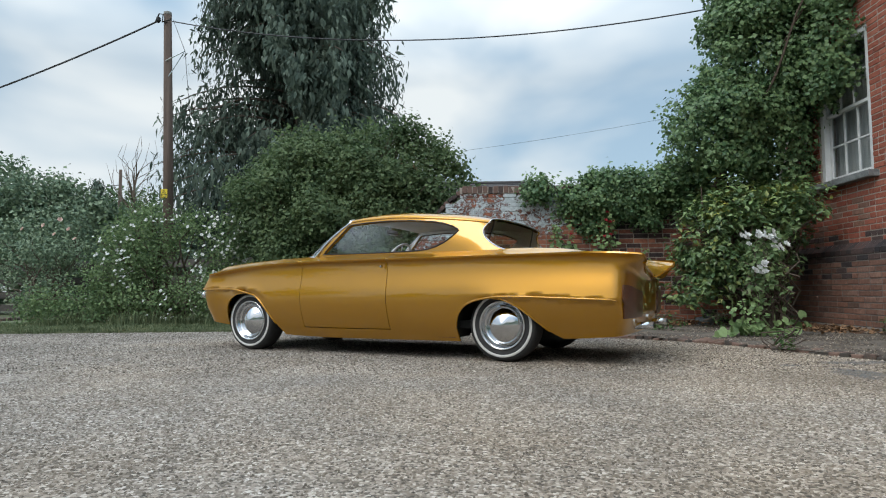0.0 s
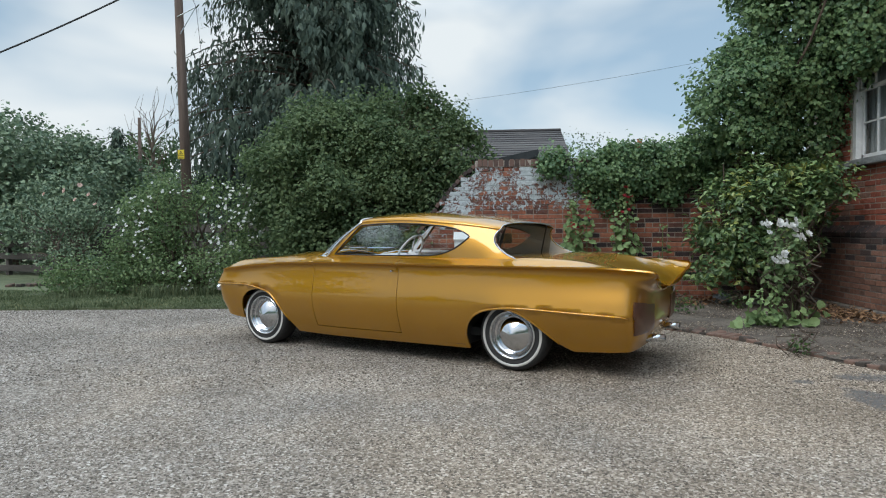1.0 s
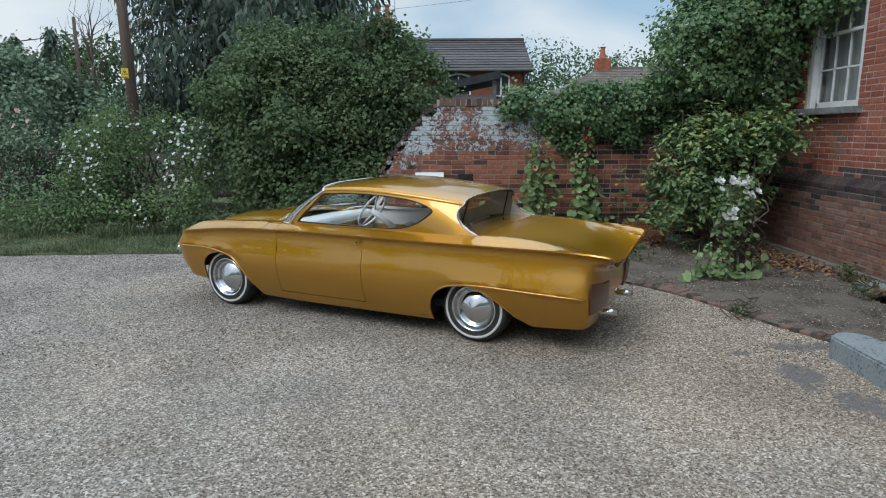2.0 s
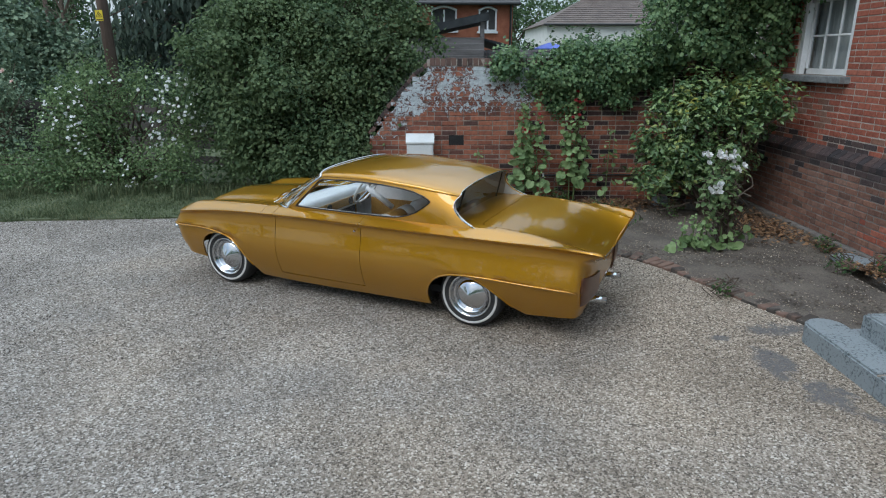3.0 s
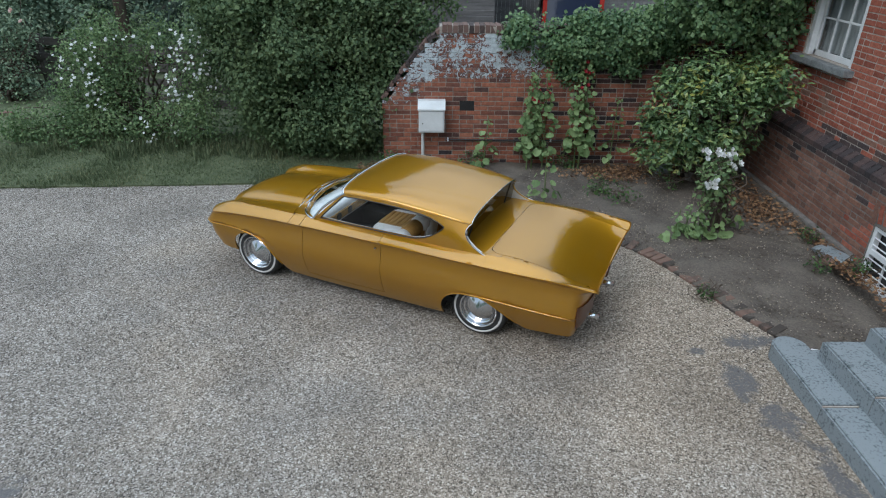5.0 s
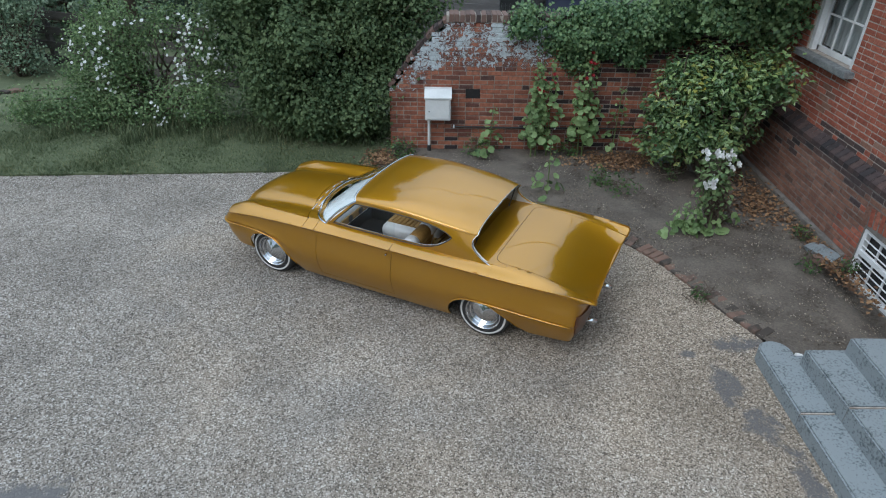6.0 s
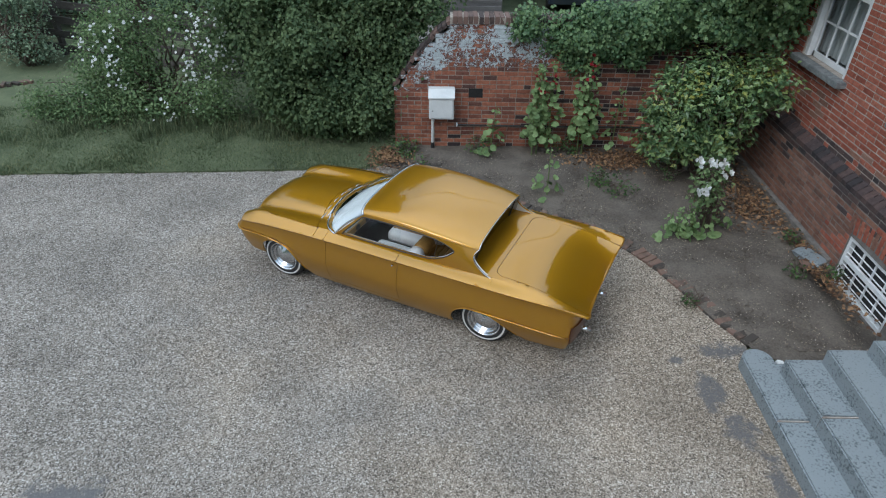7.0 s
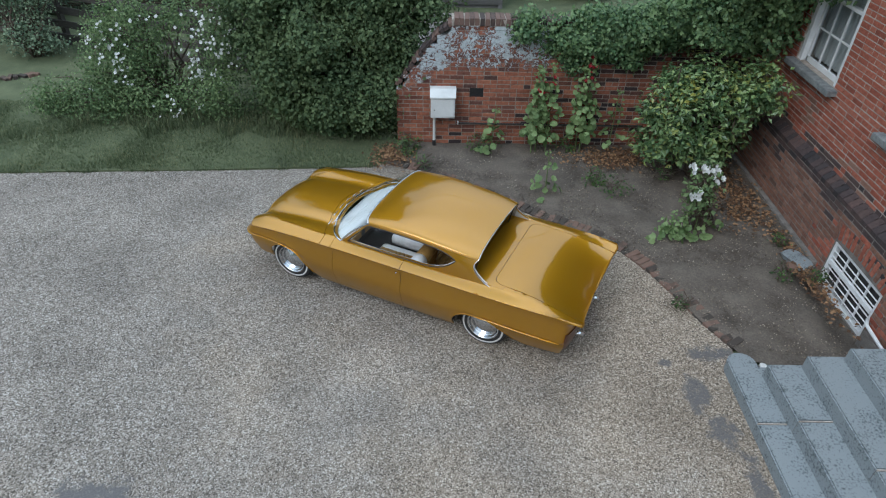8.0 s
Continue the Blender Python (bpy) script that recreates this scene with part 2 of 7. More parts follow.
def gravel_material(name, stones, crisp=0.0):
    """Loose pea gravel: each stone of its own colour, with sandy and grey tracks across the drive."""
    m = bpy.data.materials.new(name)
    m.use_nodes = True
    t = m.node_tree
    t.nodes.clear()
    out = node(t, "ShaderNodeOutputMaterial")
    p = node(t, "ShaderNodeBsdfPrincipled", Roughness=0.85)
    p.inputs["Specular IOR Level"].default_value = 0.25
    geo = node(t, "ShaderNodeNewGeometry")
    if stones:
        rnd = geo.outputs["Random Per Island"]
    else:
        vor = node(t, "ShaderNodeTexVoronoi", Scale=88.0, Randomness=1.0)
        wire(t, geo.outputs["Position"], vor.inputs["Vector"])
        sep = node(t, "ShaderNodeSeparateColor")
        wire(t, vor.outputs["Color"], sep.inputs[0])
        rnd = sep.outputs[0]
    ramp = node(t, "ShaderNodeValToRGB")
    ramp.color_ramp.elements[0].color = (0.105, 0.092, 0.078, 1)
    ramp.color_ramp.elements[1].color = (0.50, 0.47, 0.435, 1)
    for pos, c in ((0.22, (0.180, 0.156, 0.130)), (0.60, (0.272, 0.238, 0.203)), (0.88, (0.375, 0.338, 0.298))):
        e = ramp.color_ramp.elements.new(pos)
        e.color = (*c, 1)
    if crisp:
        for e in ramp.color_ramp.elements:
            tone = sum(e.color[:3]) / 3
            e.color = [c * max(0.03, 0.24 + (tone - 0.24) * (1 + crisp)) / tone if i < 3 else 1 for i, c in enumerate(e.color)]
    wire(t, rnd, ramp.inputs[0])
    big = node(t, "ShaderNodeTexNoise", Scale=0.55, Detail=5.0, Roughness=0.6)
    wire(t, geo.outputs["Position"], big.inputs["Vector"])
    br = node(t, "ShaderNodeValToRGB")
    br.color_ramp.elements[0].position, br.color_ramp.elements[1].position = 0.36, 0.64
    br.color_ramp.elements[0].color = (0.91, 0.915, 0.925, 1)
    br.color_ramp.elements[1].color = (1.03, 0.965, 0.885, 1)
    across = node(t, "ShaderNodeSeparateXYZ")
    wire(t, geo.outputs["Position"], across.inputs[0])
    slant = node(t, "ShaderNodeMath")
    slant.operation = "MULTIPLY_ADD"
    slant.inputs[1].default_value = 0.055
    wire(t, across.outputs[0], slant.inputs[0])
    wire(t, big.outputs[0], slant.inputs[2])
    wire(t, slant.outputs[0], br.inputs[0])
    mul = node(t, "ShaderNodeMix")
    mul.data_type, mul.blend_type = "RGBA", "MULTIPLY"
    mul.inputs[0].default_value = 1.0
    wire(t, ramp.outputs[0], mul.inputs[6])
    wire(t, br.outputs[0], mul.inputs[7])
    dust = node(t, "ShaderNodeTexNoise", Scale=0.9, Detail=5.0, Roughness=0.55, Distortion=0.6)
    wire(t, geo.outputs["Position"], dust.inputs["Vector"])
    dr = node(t, "ShaderNodeMapRange")
    dr.inputs["From Min"].default_value, dr.inputs["From Max"].default_value = 0.36, 0.64
    dr.inputs["To Min"].default_value, dr.inputs["To Max"].default_value = 0.84, 1.13
    wire(t, dust.outputs[0], dr.inputs["Value"])
    dusty = node(t, "ShaderNodeMix")
    dusty.data_type, dusty.blend_type = "RGBA", "MULTIPLY"
    dusty.inputs[0].default_value = 1.0
    wire(t, mul.outputs[2], dusty.inputs[6])
    wire(t, dr.outputs[0], dusty.inputs[7])
    mul = dusty
    # worn dark patches where the tar shows through beside the steps, and faint ones along the drive
    patch = node(t, "ShaderNodeTexNoise", Scale=6.0, Detail=8.0, Roughness=0.72)
    wire(t, geo.outputs["Position"], patch.inputs["Vector"])
    reach = None
    for cx, cy, wide, deep in ((2.93, 4.86, 0.30, 0.12), (2.40, 4.70, 0.10, 0.06), (2.74, 3.84, 0.16, 0.20), (2.62, 4.28, 0.17, 0.26), (2.86, 3.2, 0.12, 0.4), (-3.0, 3.0, 0.5, 0.25)):
        spot = node(t, "ShaderNodeVectorMath")
        spot.operation = "SUBTRACT"
        spot.inputs[1].default_value = (cx, cy, 0.0)
        wire(t, geo.outputs["Position"], spot.inputs[0])
        squeeze = node(t, "ShaderNodeVectorMath")
        squeeze.operation = "MULTIPLY"
        squeeze.inputs[1].default_value = (1 / wide, 1 / deep, 0.0)
        wire(t, spot.outputs[0], squeeze.inputs[0])
        far = node(t, "ShaderNodeVectorMath")
        far.operation = "LENGTH"
        wire(t, squeeze.outputs[0], far.inputs[0])
        if reach is None:
            reach = far.outputs["Value"]
        else:
            least = node(t, "ShaderNodeMath")
            least.operation = "MINIMUM"
            wire(t, reach, least.inputs[0])
            wire(t, far.outputs["Value"], least.inputs[1])
            reach = least.outputs[0]
    near = node(t, "ShaderNodeMapRange")
    near.inputs["From Min"].default_value, near.inputs["From Max"].default_value = 0.4, 1.5
    near.inputs["To Min"].default_value, near.inputs["To Max"].default_value = 0.22, -0.10
    wire(t, reach, near.inputs["Value"])
    lift = node(t, "ShaderNodeMath")
    lift.operation = "ADD"
    wire(t, patch.outputs[0], lift.inputs[0])
    wire(t, near.outputs[0], lift.inputs[1])
    pr = node(t, "ShaderNodeValToRGB")
    pr.color_ramp.elements[0].position, pr.color_ramp.elements[1].position = 0.55, 0.68
    wire(t, lift.outputs[0], pr.inputs[0])
    soft = node(t, "ShaderNodeMath")
    soft.operation = "MULTIPLY"
    soft.inputs[1].default_value = 0.55 if stones else 0.9
    wire(t, pr.outputs[0], soft.inputs[0])
    mx = node(t, "ShaderNodeMix")
    mx.data_type = "RGBA"
    mx.inputs[7].default_value = (0.115, 0.112, 0.115, 1)
    wire(t, soft.outputs[0], mx.inputs[0])
    wire(t, mul.outputs[2], mx.inputs[6])
    wire(t, mx.outputs[2], p.inputs["Base Color"])
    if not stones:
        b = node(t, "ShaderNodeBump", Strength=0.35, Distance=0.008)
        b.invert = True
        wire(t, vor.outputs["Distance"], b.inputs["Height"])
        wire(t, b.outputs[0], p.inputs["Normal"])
    wire(t, p.outputs[0], out.inputs["Surface"])
    return m


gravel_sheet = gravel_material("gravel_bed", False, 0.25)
gravel_far = gravel_material("gravel_chips", True, 0.45)
gravel_stone = gravel_material("gravel_stone", True)


def brick_material(name, tones, dark_share, paint):
    """Old brick with a tone for each piece, soot, and (paint) the remains of flaking whitewash."""
    m = bpy.data.materials.new(name)
    m.use_nodes = True
    t = m.node_tree
    t.nodes.clear()
    out = node(t, "ShaderNodeOutputMaterial")
    p = node(t, "ShaderNodeBsdfPrincipled", Roughness=0.9)
    p.inputs["Specular IOR Level"].default_value = 0.25
    info = node(t, "ShaderNodeObjectInfo")
    geo = node(t, "ShaderNodeNewGeometry")
    both = node(t, "ShaderNodeMath")
    both.operation = "ADD"
    wire(t, info.outputs["Random"], both.inputs[0])
    wire(t, geo.outputs["Random Per Island"], both.inputs[1])
    frac = node(t, "ShaderNodeMath")
    frac.operation = "FRACT"
    wire(t, both.outputs[0], frac.inputs[0])
    ramp = node(t, "ShaderNodeValToRGB")
    ramp.color_ramp.interpolation = "LINEAR"
    ramp.color_ramp.elements[0].color = (*tones[0], 1)
    ramp.color_ramp.elements[1].color = (*tones[-1], 1)
    for i, c in enumerate(tones[1:-1]):
        e = ramp.color_ramp.elements.new(dark_share + (1 - dark_share) * i / (len(tones) - 2))
        e.color = (*c, 1)
    wire(t, frac.outputs[0], ramp.inputs[0])
    n = node(t, "ShaderNodeTexNoise", Scale=22.0, Detail=6.0, Roughness=0.7)
    wire(t, geo.outputs["Position"], n.inputs["Vector"])
    nr = node(t, "ShaderNodeValToRGB")
    nr.color_ramp.elements[0].position, nr.color_ramp.elements[1].position = 0.3, 0.7
    nr.color_ramp.elements[0].color, nr.color_ramp.elements[1].color = (0.62, 0.6, 0.6, 1), (1.2, 1.18, 1.15, 1)
    wire(t, n.outputs[0], nr.inputs[0])
    mul = node(t, "ShaderNodeMix")
    mul.data_type, mul.blend_type = "RGBA", "MULTIPLY"
    mul.inputs[0].default_value = 1.0
    wire(t, ramp.outputs[0], mul.inputs[6])
    wire(t, nr.outputs[0], mul.inputs[7])
    colour = mul.outputs[2]
    if paint:
        sep = node(t, "ShaderNodeSeparateXYZ")
        wire(t, geo.outputs["Position"], sep.inputs[0])

        def band(value, a, b):
            r = node(t, "ShaderNodeMapRange")
            r.inputs["From Min"].default_value, r.inputs["From Max"].default_value = a, b
            wire(t, value, r.inputs["Value"])
            return r.outputs[0]

        def calc(op, a, b):
            k = node(t, "ShaderNodeMath")
            k.operation = op
            for i, v in enumerate((a, b)):
                if isinstance(v, float):
                    k.inputs[i].default_value = v
                else:
                    wire(t, v, k.inputs[i])
            return k.outputs[0]

        up = band(sep.outputs[2], 1.10, 1.36)
        low_left = calc("MULTIPLY", band(sep.outputs[2], 0.84, 0.96), band(sep.outputs[0], -0.02, -0.36))
        right = band(sep.outputs[0], 1.86, 1.62)
        zone = calc("MULTIPLY", calc("MAXIMUM", up, low_left), right)
        wobble = node(t, "ShaderNodeTexNoise", Scale=1.9, Detail=4.0)
        wire(t, geo.outputs["Position"], wobble.inputs["Vector"])
        flake = node(t, "ShaderNodeTexNoise", Scale=14.0, Detail=10.0, Roughness=0.72, Distortion=1.0)
        wire(t, geo.outputs["Position"], flake.inputs["Vector"])
        score = calc("ADD", calc("MULTIPLY", zone, 0.62), calc("ADD", calc("MULTIPLY", wobble.outputs[0], 0.90), calc("MULTIPLY", flake.outputs[0], 1.70)))
        mask = calc("MULTIPLY", band(score, 1.890, 1.915), band(zone, 0.02, 0.2))
        grime = calc("MULTIPLY", band(score, 1.76, 1.87), band(zone, 0.10, 0.5))
        dirty = node(t, "ShaderNodeMix")
        dirty.data_type = "RGBA"
        dirty.inputs[7].default_value = (0.075, 0.05, 0.05, 1)
        wire(t, calc("MULTIPLY", grime, 0.85), dirty.inputs[0])
        wire(t, colour, dirty.inputs[6])
        colour = dirty.outputs[2]
        white = node(t, "ShaderNodeValToRGB")
        white.color_ramp.elements[0].color, white.color_ramp.elements[1].color = (0.30, 0.34, 0.36, 1), (0.56, 0.62, 0.65, 1)
        white.color_ramp.elements[0].position, white.color_ramp.elements[1].position = 0.3, 0.7
        wire(t, n.outputs[0], white.inputs[0])
        mx = node(t, "ShaderNodeMix")
        mx.data_type = "RGBA"
        wire(t, mask, mx.inputs[0])
        wire(t, colour, mx.inputs[6])
        wire(t, white.outputs[0], mx.inputs[7])
        colour = mx.outputs[2]
    wire(t, colour, p.inputs["Base Color"])
    b = node(t, "ShaderNodeBump", Strength=0.5, Distance=0.01)
    wire(t, n.outputs[0], b.inputs["Height"])
    wire(t, b.outputs[0], p.inputs["Normal"])
    wire(t, p.outputs[0], out.inputs["Surface"])
    return m


garden_mortar = brick_material("garden_mortar", [(0.15, 0.125, 0.11), (0.20, 0.17, 0.148), (0.25, 0.215, 0.185), (0.28, 0.245, 0.212), (0.33, 0.29, 0.25)], 0.1, True)
garden_brick = brick_material("garden_brick", [(0.09, 0.052, 0.046), (0.19, 0.078, 0.056), (0.26, 0.100, 0.064), (0.31, 0.120, 0.076), (0.36, 0.150, 0.095)], 0.10, True)
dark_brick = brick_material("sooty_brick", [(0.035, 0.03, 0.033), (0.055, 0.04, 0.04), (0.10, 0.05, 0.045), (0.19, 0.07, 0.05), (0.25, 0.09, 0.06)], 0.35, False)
house_brick = brick_material("house_brick", [(0.24, 0.078, 0.055), (0.29, 0.092, 0.062), (0.33, 0.108, 0.072), (0.36, 0.122, 0.082), (0.38, 0.145, 0.10)], 0.1, False)
plinth_brick = brick_material("plinth_brick", [(0.14, 0.090, 0.072), (0.19, 0.105, 0.080), (0.22, 0.120, 0.090), (0.26, 0.138, 0.100), (0.27, 0.165, 0.130)], 0.1, False)
soot_brick = brick_material("plinth_band_brick", [(0.040, 0.037, 0.040), (0.058, 0.050, 0.052), (0.08, 0.060, 0.060), (0.095, 0.068, 0.064), (0.11, 0.075, 0.07)], 0.2, False)

# ---- mesh helpers ----


def part(name, bm, mat, parent=None, label="", smooth=False):
    me = bpy.data.meshes.new(name)
    bm.to_mesh(me)
    bm.free()
    return part_mesh(name, me, mat, parent, label, smooth)


def part_mesh(name, me, mat, parent=None, label="", smooth=False):
    me.materials.clear()
    me.materials.append(mat)
    if smooth:
        me.polygons.foreach_set("use_smooth", [True] * len(me.polygons))
    ob = new(name, me)
    if parent is not None:
        ob.parent = parent
    if label:
        tagged(ob, label)
    return ob


def thing(name, label, category, place=None, group="", kind=""):
    ob = new(name)
    if place is not None:
        ob.matrix_world = place
        ob.matrix_basis = place
    return tagged(ob, label, category, group, kind)


def box(bm, lo, hi, bevel=0.0, m=None):
    made = bmesh.ops.create_cube(bm, size=1.0)
    vs = made["verts"]
    for v in vs:
        v.co = Vector([lo[i] + (hi[i] - lo[i]) * (v.co[i] + 0.5) for i in range(3)])
    if m is not None:
        for v in vs:
            v.co = m @ v.co
    if bevel:
        es = list({e for v in vs for e in v.link_edges})
        bmesh.ops.bevel(bm, geom=es, offset=bevel, segments=2, affect="EDGES", profile=0.6)
    return bm


def boxed(lo, hi, bevel=0.0, m=None):
    return box(bmesh.new(), lo, hi, bevel, m)


def tube(bm, pts, radii, sides=6, closed=False, cap=True):
    """A round bar along pts."""
    pts = [Vector(p) for p in pts]
    if not hasattr(radii, "__len__"):
        radii = [radii] * len(pts)
    rings = []
    side = None
    count = len(pts)
    for i, p in enumerate(pts):
        a = pts[(i - 1) % count] if closed or i else p
        b = pts[(i + 1) % count] if closed or i < count - 1 else p
        d = (b - a).normalized()
        if side is None:
            side = d.orthogonal().normalized()
        side = (side - d * side.dot(d))
        side = side.normalized() if side.length > 1e-6 else d.orthogonal().normalized()
        up = d.cross(side)
        rings.append([bm.verts.new(p + (side * math.cos(2 * math.pi * k / sides) + up * math.sin(2 * math.pi * k / sides)) * radii[i]) for k in range(sides)])
    for i in range(count if closed else count - 1):
        r, s = rings[i], rings[(i + 1) % count]
        for k in range(sides):
            bm.faces.new((r[k], r[(k + 1) % sides], s[(k + 1) % sides], s[k]))
    if cap and not closed:
        bm.faces.new(list(reversed(rings[0])))
        bm.faces.new(rings[-1])
    return bm


def lathe(profile, steps=48, axis="Y"):
    """Turn (radius, along) pairs round an axis."""
    bm = bmesh.new()
    rings = []
    for r, h in profile:
        ring = []
        for k in range(steps):
            a = 2 * math.pi * k / steps
            ring.append(bm.verts.new((r * math.cos(a), h, r * math.sin(a)) if axis == "Y" else (r * math.cos(a), r * math.sin(a), h)))
        rings.append(ring)
    for a, b in zip(rings, rings[1:]):
        for k in range(steps):
            bm.faces.new((a[k], a[(k + 1) % steps], b[(k + 1) % steps], b[k]))
    bmesh.ops.recalc_face_normals(bm, faces=bm.faces)
    return bm


def grid(fn, us, vs):
    bm = bmesh.new()
    rows = [[bm.verts.new(fn(u, v)) for v in vs] for u in us]
    for a, b in zip(rows, rows[1:]):
        for k in range(len(vs) - 1):
            bm.faces.new((a[k], b[k], b[k + 1], a[k + 1]))
    return bm


def spline(*pts):
    """A smooth function through (x, y) points in rising x, held flat outside."""
    xs = [p[0] for p in pts]
    ys = [p[1] for p in pts]
    n = len(xs)
    slope = [(ys[i + 1] - ys[i]) / (xs[i + 1] - xs[i]) for i in range(n - 1)]
    tan = [slope[0]] + [0.0 if slope[i - 1] * slope[i] <= 0 else 2 * slope[i - 1] * slope[i] / (slope[i - 1] + slope[i]) for i in range(1, n - 1)] + [slope[-1]]

    def f(x):
        if x <= xs[0]:
            return ys[0]
        if x >= xs[-1]:
            return ys[-1]
        i = max(k for k in range(n - 1) if xs[k] <= x)
        h = xs[i + 1] - xs[i]
        q = (x - xs[i]) / h
        return ((1 + 2 * q) * (1 - q) ** 2) * ys[i] + q * (1 - q) ** 2 * h * tan[i] + q * q * (3 - 2 * q) * ys[i + 1] + q * q * (q - 1) * h * tan[i + 1]

    return f


def smooth01(x, a=0.0, b=1.0):
    q = min(1.0, max(0.0, (x - a) / (b - a)))
    return q * q * (3 - 2 * q)


def inside(poly, x, y):
    hit = False
    j = len(poly) - 1
    for i in range(len(poly)):
        (xi, yi), (xj, yj) = poly[i], poly[j]
        if (yi > y) != (yj > y) and x < (xj - xi) * (y - yi) / (yj - yi) + xi:
            hit = not hit
        j = i
    return hit


def densify(ring, da, db):
    out = []
    for i in range(len(ring)):
        a, b = ring[i], ring[(i + 1) % len(ring)]
        n = max(1, int(math.ceil(max(abs(b[0] - a[0]) / da, abs(b[1] - a[1]) / db))))
        out += [(a[0] + (b[0] - a[0]) * k / n, a[1] + (b[1] - a[1]) * k / n) for k in range(n)]
    return out


def skin(rings, surf, da, db, thick=0.014, flip=False, lines=()):
    """A sheet of metal: the region inside rings[0] and outside the others of the surface surf(a, b), with turned-in edges."""
    rings = [densify(r, da, db) for r in rings]
    pts, edges = [], []
    for r in rings:
        n0 = len(pts)
        pts += [Vector(p) for p in r]
        edges += [(n0 + i, n0 + (i + 1) % len(r)) for i in range(len(r))]
    n_rim = len(pts)
    for line in lines:
        n0 = len(pts)
        pts += [Vector(p) for p in line]
        edges += [(n0 + i, n0 + i + 1) for i in range(len(line) - 1)]
    edge_set = np.array([tuple(p) for p in pts])
    a0, b0 = edge_set.min(0)
    a1, b1 = edge_set.max(0)
    na, nb = max(2, int((a1 - a0) / da)), max(2, int((b1 - b0) / db))
    for i in range(1, na):
        for j in range(1, nb):
            a, b = a0 + (a1 - a0) * (i + 0.5 * (j % 2) - 0.25) / na, b0 + (b1 - b0) * j / nb
            if inside(rings[0], a, b) and not any(inside(r, a, b) for r in rings[1:]):
                if (np.abs((edge_set - (a, b)) / (da, db)).max(1)).min() > 0.45:
                    pts.append(Vector((a, b)))
    co, _, faces, _, _, _ = delaunay_2d_cdt(pts, edges, [], 0, 1e-6)
    bm = bmesh.new()
    vs = [bm.verts.new(surf(c[0], c[1])) for c in co]
    for f in faces:
        x, y = sum(co[i][0] for i in f) / len(f), sum(co[i][1] for i in f) / len(f)
        if inside(rings[0], x, y) and not any(inside(r, x, y) for r in rings[1:]):
            bm.faces.new([vs[i] for i in (reversed(f) if flip else f)])
    bmesh.ops.delete(bm, geom=[v for v in bm.verts if not v.link_faces], context="VERTS")
    bm.normal_update()
    if thick:
        rim = [e for e in bm.edges if len(e.link_faces) == 1]
        inner, outer = {}, {}
        for e in rim:
            for v in e.verts:
                if v not in inner:
                    inner[v] = bm.verts.new(v.co - v.normal * thick)
                    outer[v] = bm.verts.new(v.co)
        for e in rim:
            f = e.link_faces[0]
            a, b = e.verts
            loop = [l for l in f.loops if l.edge == e][0]
            if loop.vert != a:
                a, b = b, a
            bm.faces.new((outer[b], outer[a], inner[a], inner[b]))
    return bm

# ---- large structure ----


def sheet(name, ring, z, mat, label, category, step=None, lumps=0.0, thick=0.0, kind="structure"):
    """A level sheet of ground inside ring."""
    if step is None:
        bm = bmesh.new()
        bm.faces.new([bm.verts.new((x, y, z)) for x, y in ring])
    else:
        bm = skin([ring], lambda x, y: Vector((x, y, z - bed_dip(x, y) + lumps * noise.fractal(Vector((x * 2.2, y * 2.2, 3.1)), 1.0, 2.0, 4))), step, step, thick)
    return tagged(part(name, bm, mat, smooth=True), label, category, kind=kind)


tagged(part("ground", skin([[(-900, -900), (900, -900), (900, 900), (-900, 900)], [(4.1, 4.6), (5.3, 4.6), (5.3, 6.8), (4.1, 6.8)]], lambda x, y: Vector((x, y, -0.05)), 400, 400, 0.0), lawn_soil), "rough dark green ground of gardens and fields reaching the horizon", "ground", kind="structure")


def bed_dip(x, y):
    """How far the bed sinks before the cellar light."""
    return 0.19 * smooth01(x, 4.25, 4.75) * smooth01(y, 4.7, 5.1) * (1 - smooth01(y, 6.3, 6.7))



# line of the brick edging between drive and flower bed, and of the lawn's edge
EDGING = [(-0.85, 8.86), (-0.35, 8.66), (0.3, 8.22), (1.0, 7.68), (1.42, 7.39), (1.95, 7.05), (2.36, 6.66), (2.62, 6.23), (2.84, 5.73), (3.02, 5.27), (3.20, 4.95)]
LAWN_EDGE = [(-30, 7.2), (-9, 8.2), (-6.4, 8.42), (-5.1, 8.5), (-3.4, 8.6), (-2.0, 8.7), (-1.3, 8.76)]
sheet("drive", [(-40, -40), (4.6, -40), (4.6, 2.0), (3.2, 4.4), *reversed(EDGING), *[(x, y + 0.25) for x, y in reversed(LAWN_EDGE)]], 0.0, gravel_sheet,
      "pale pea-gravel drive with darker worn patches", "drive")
sheet("lawn", [*LAWN_EDGE, (-0.85, 8.9), (-0.8, 9.6), (-0.8, 16), (-30, 16)], 0.022, lawn_soil, "short patchy lawn along the gravel drive", "lawn", step=0.5, lumps=0.012, thick=0.06)
sheet("flower_bed", [*EDGING, (3.3, 4.72), (4.95, 4.5), (4.95, 9.7), (-0.8, 9.7), (-0.9, 8.9)], 0.018, soil, "bare dark earth flower bed before the old walls", "flower bed", step=0.12, lumps=0.03)


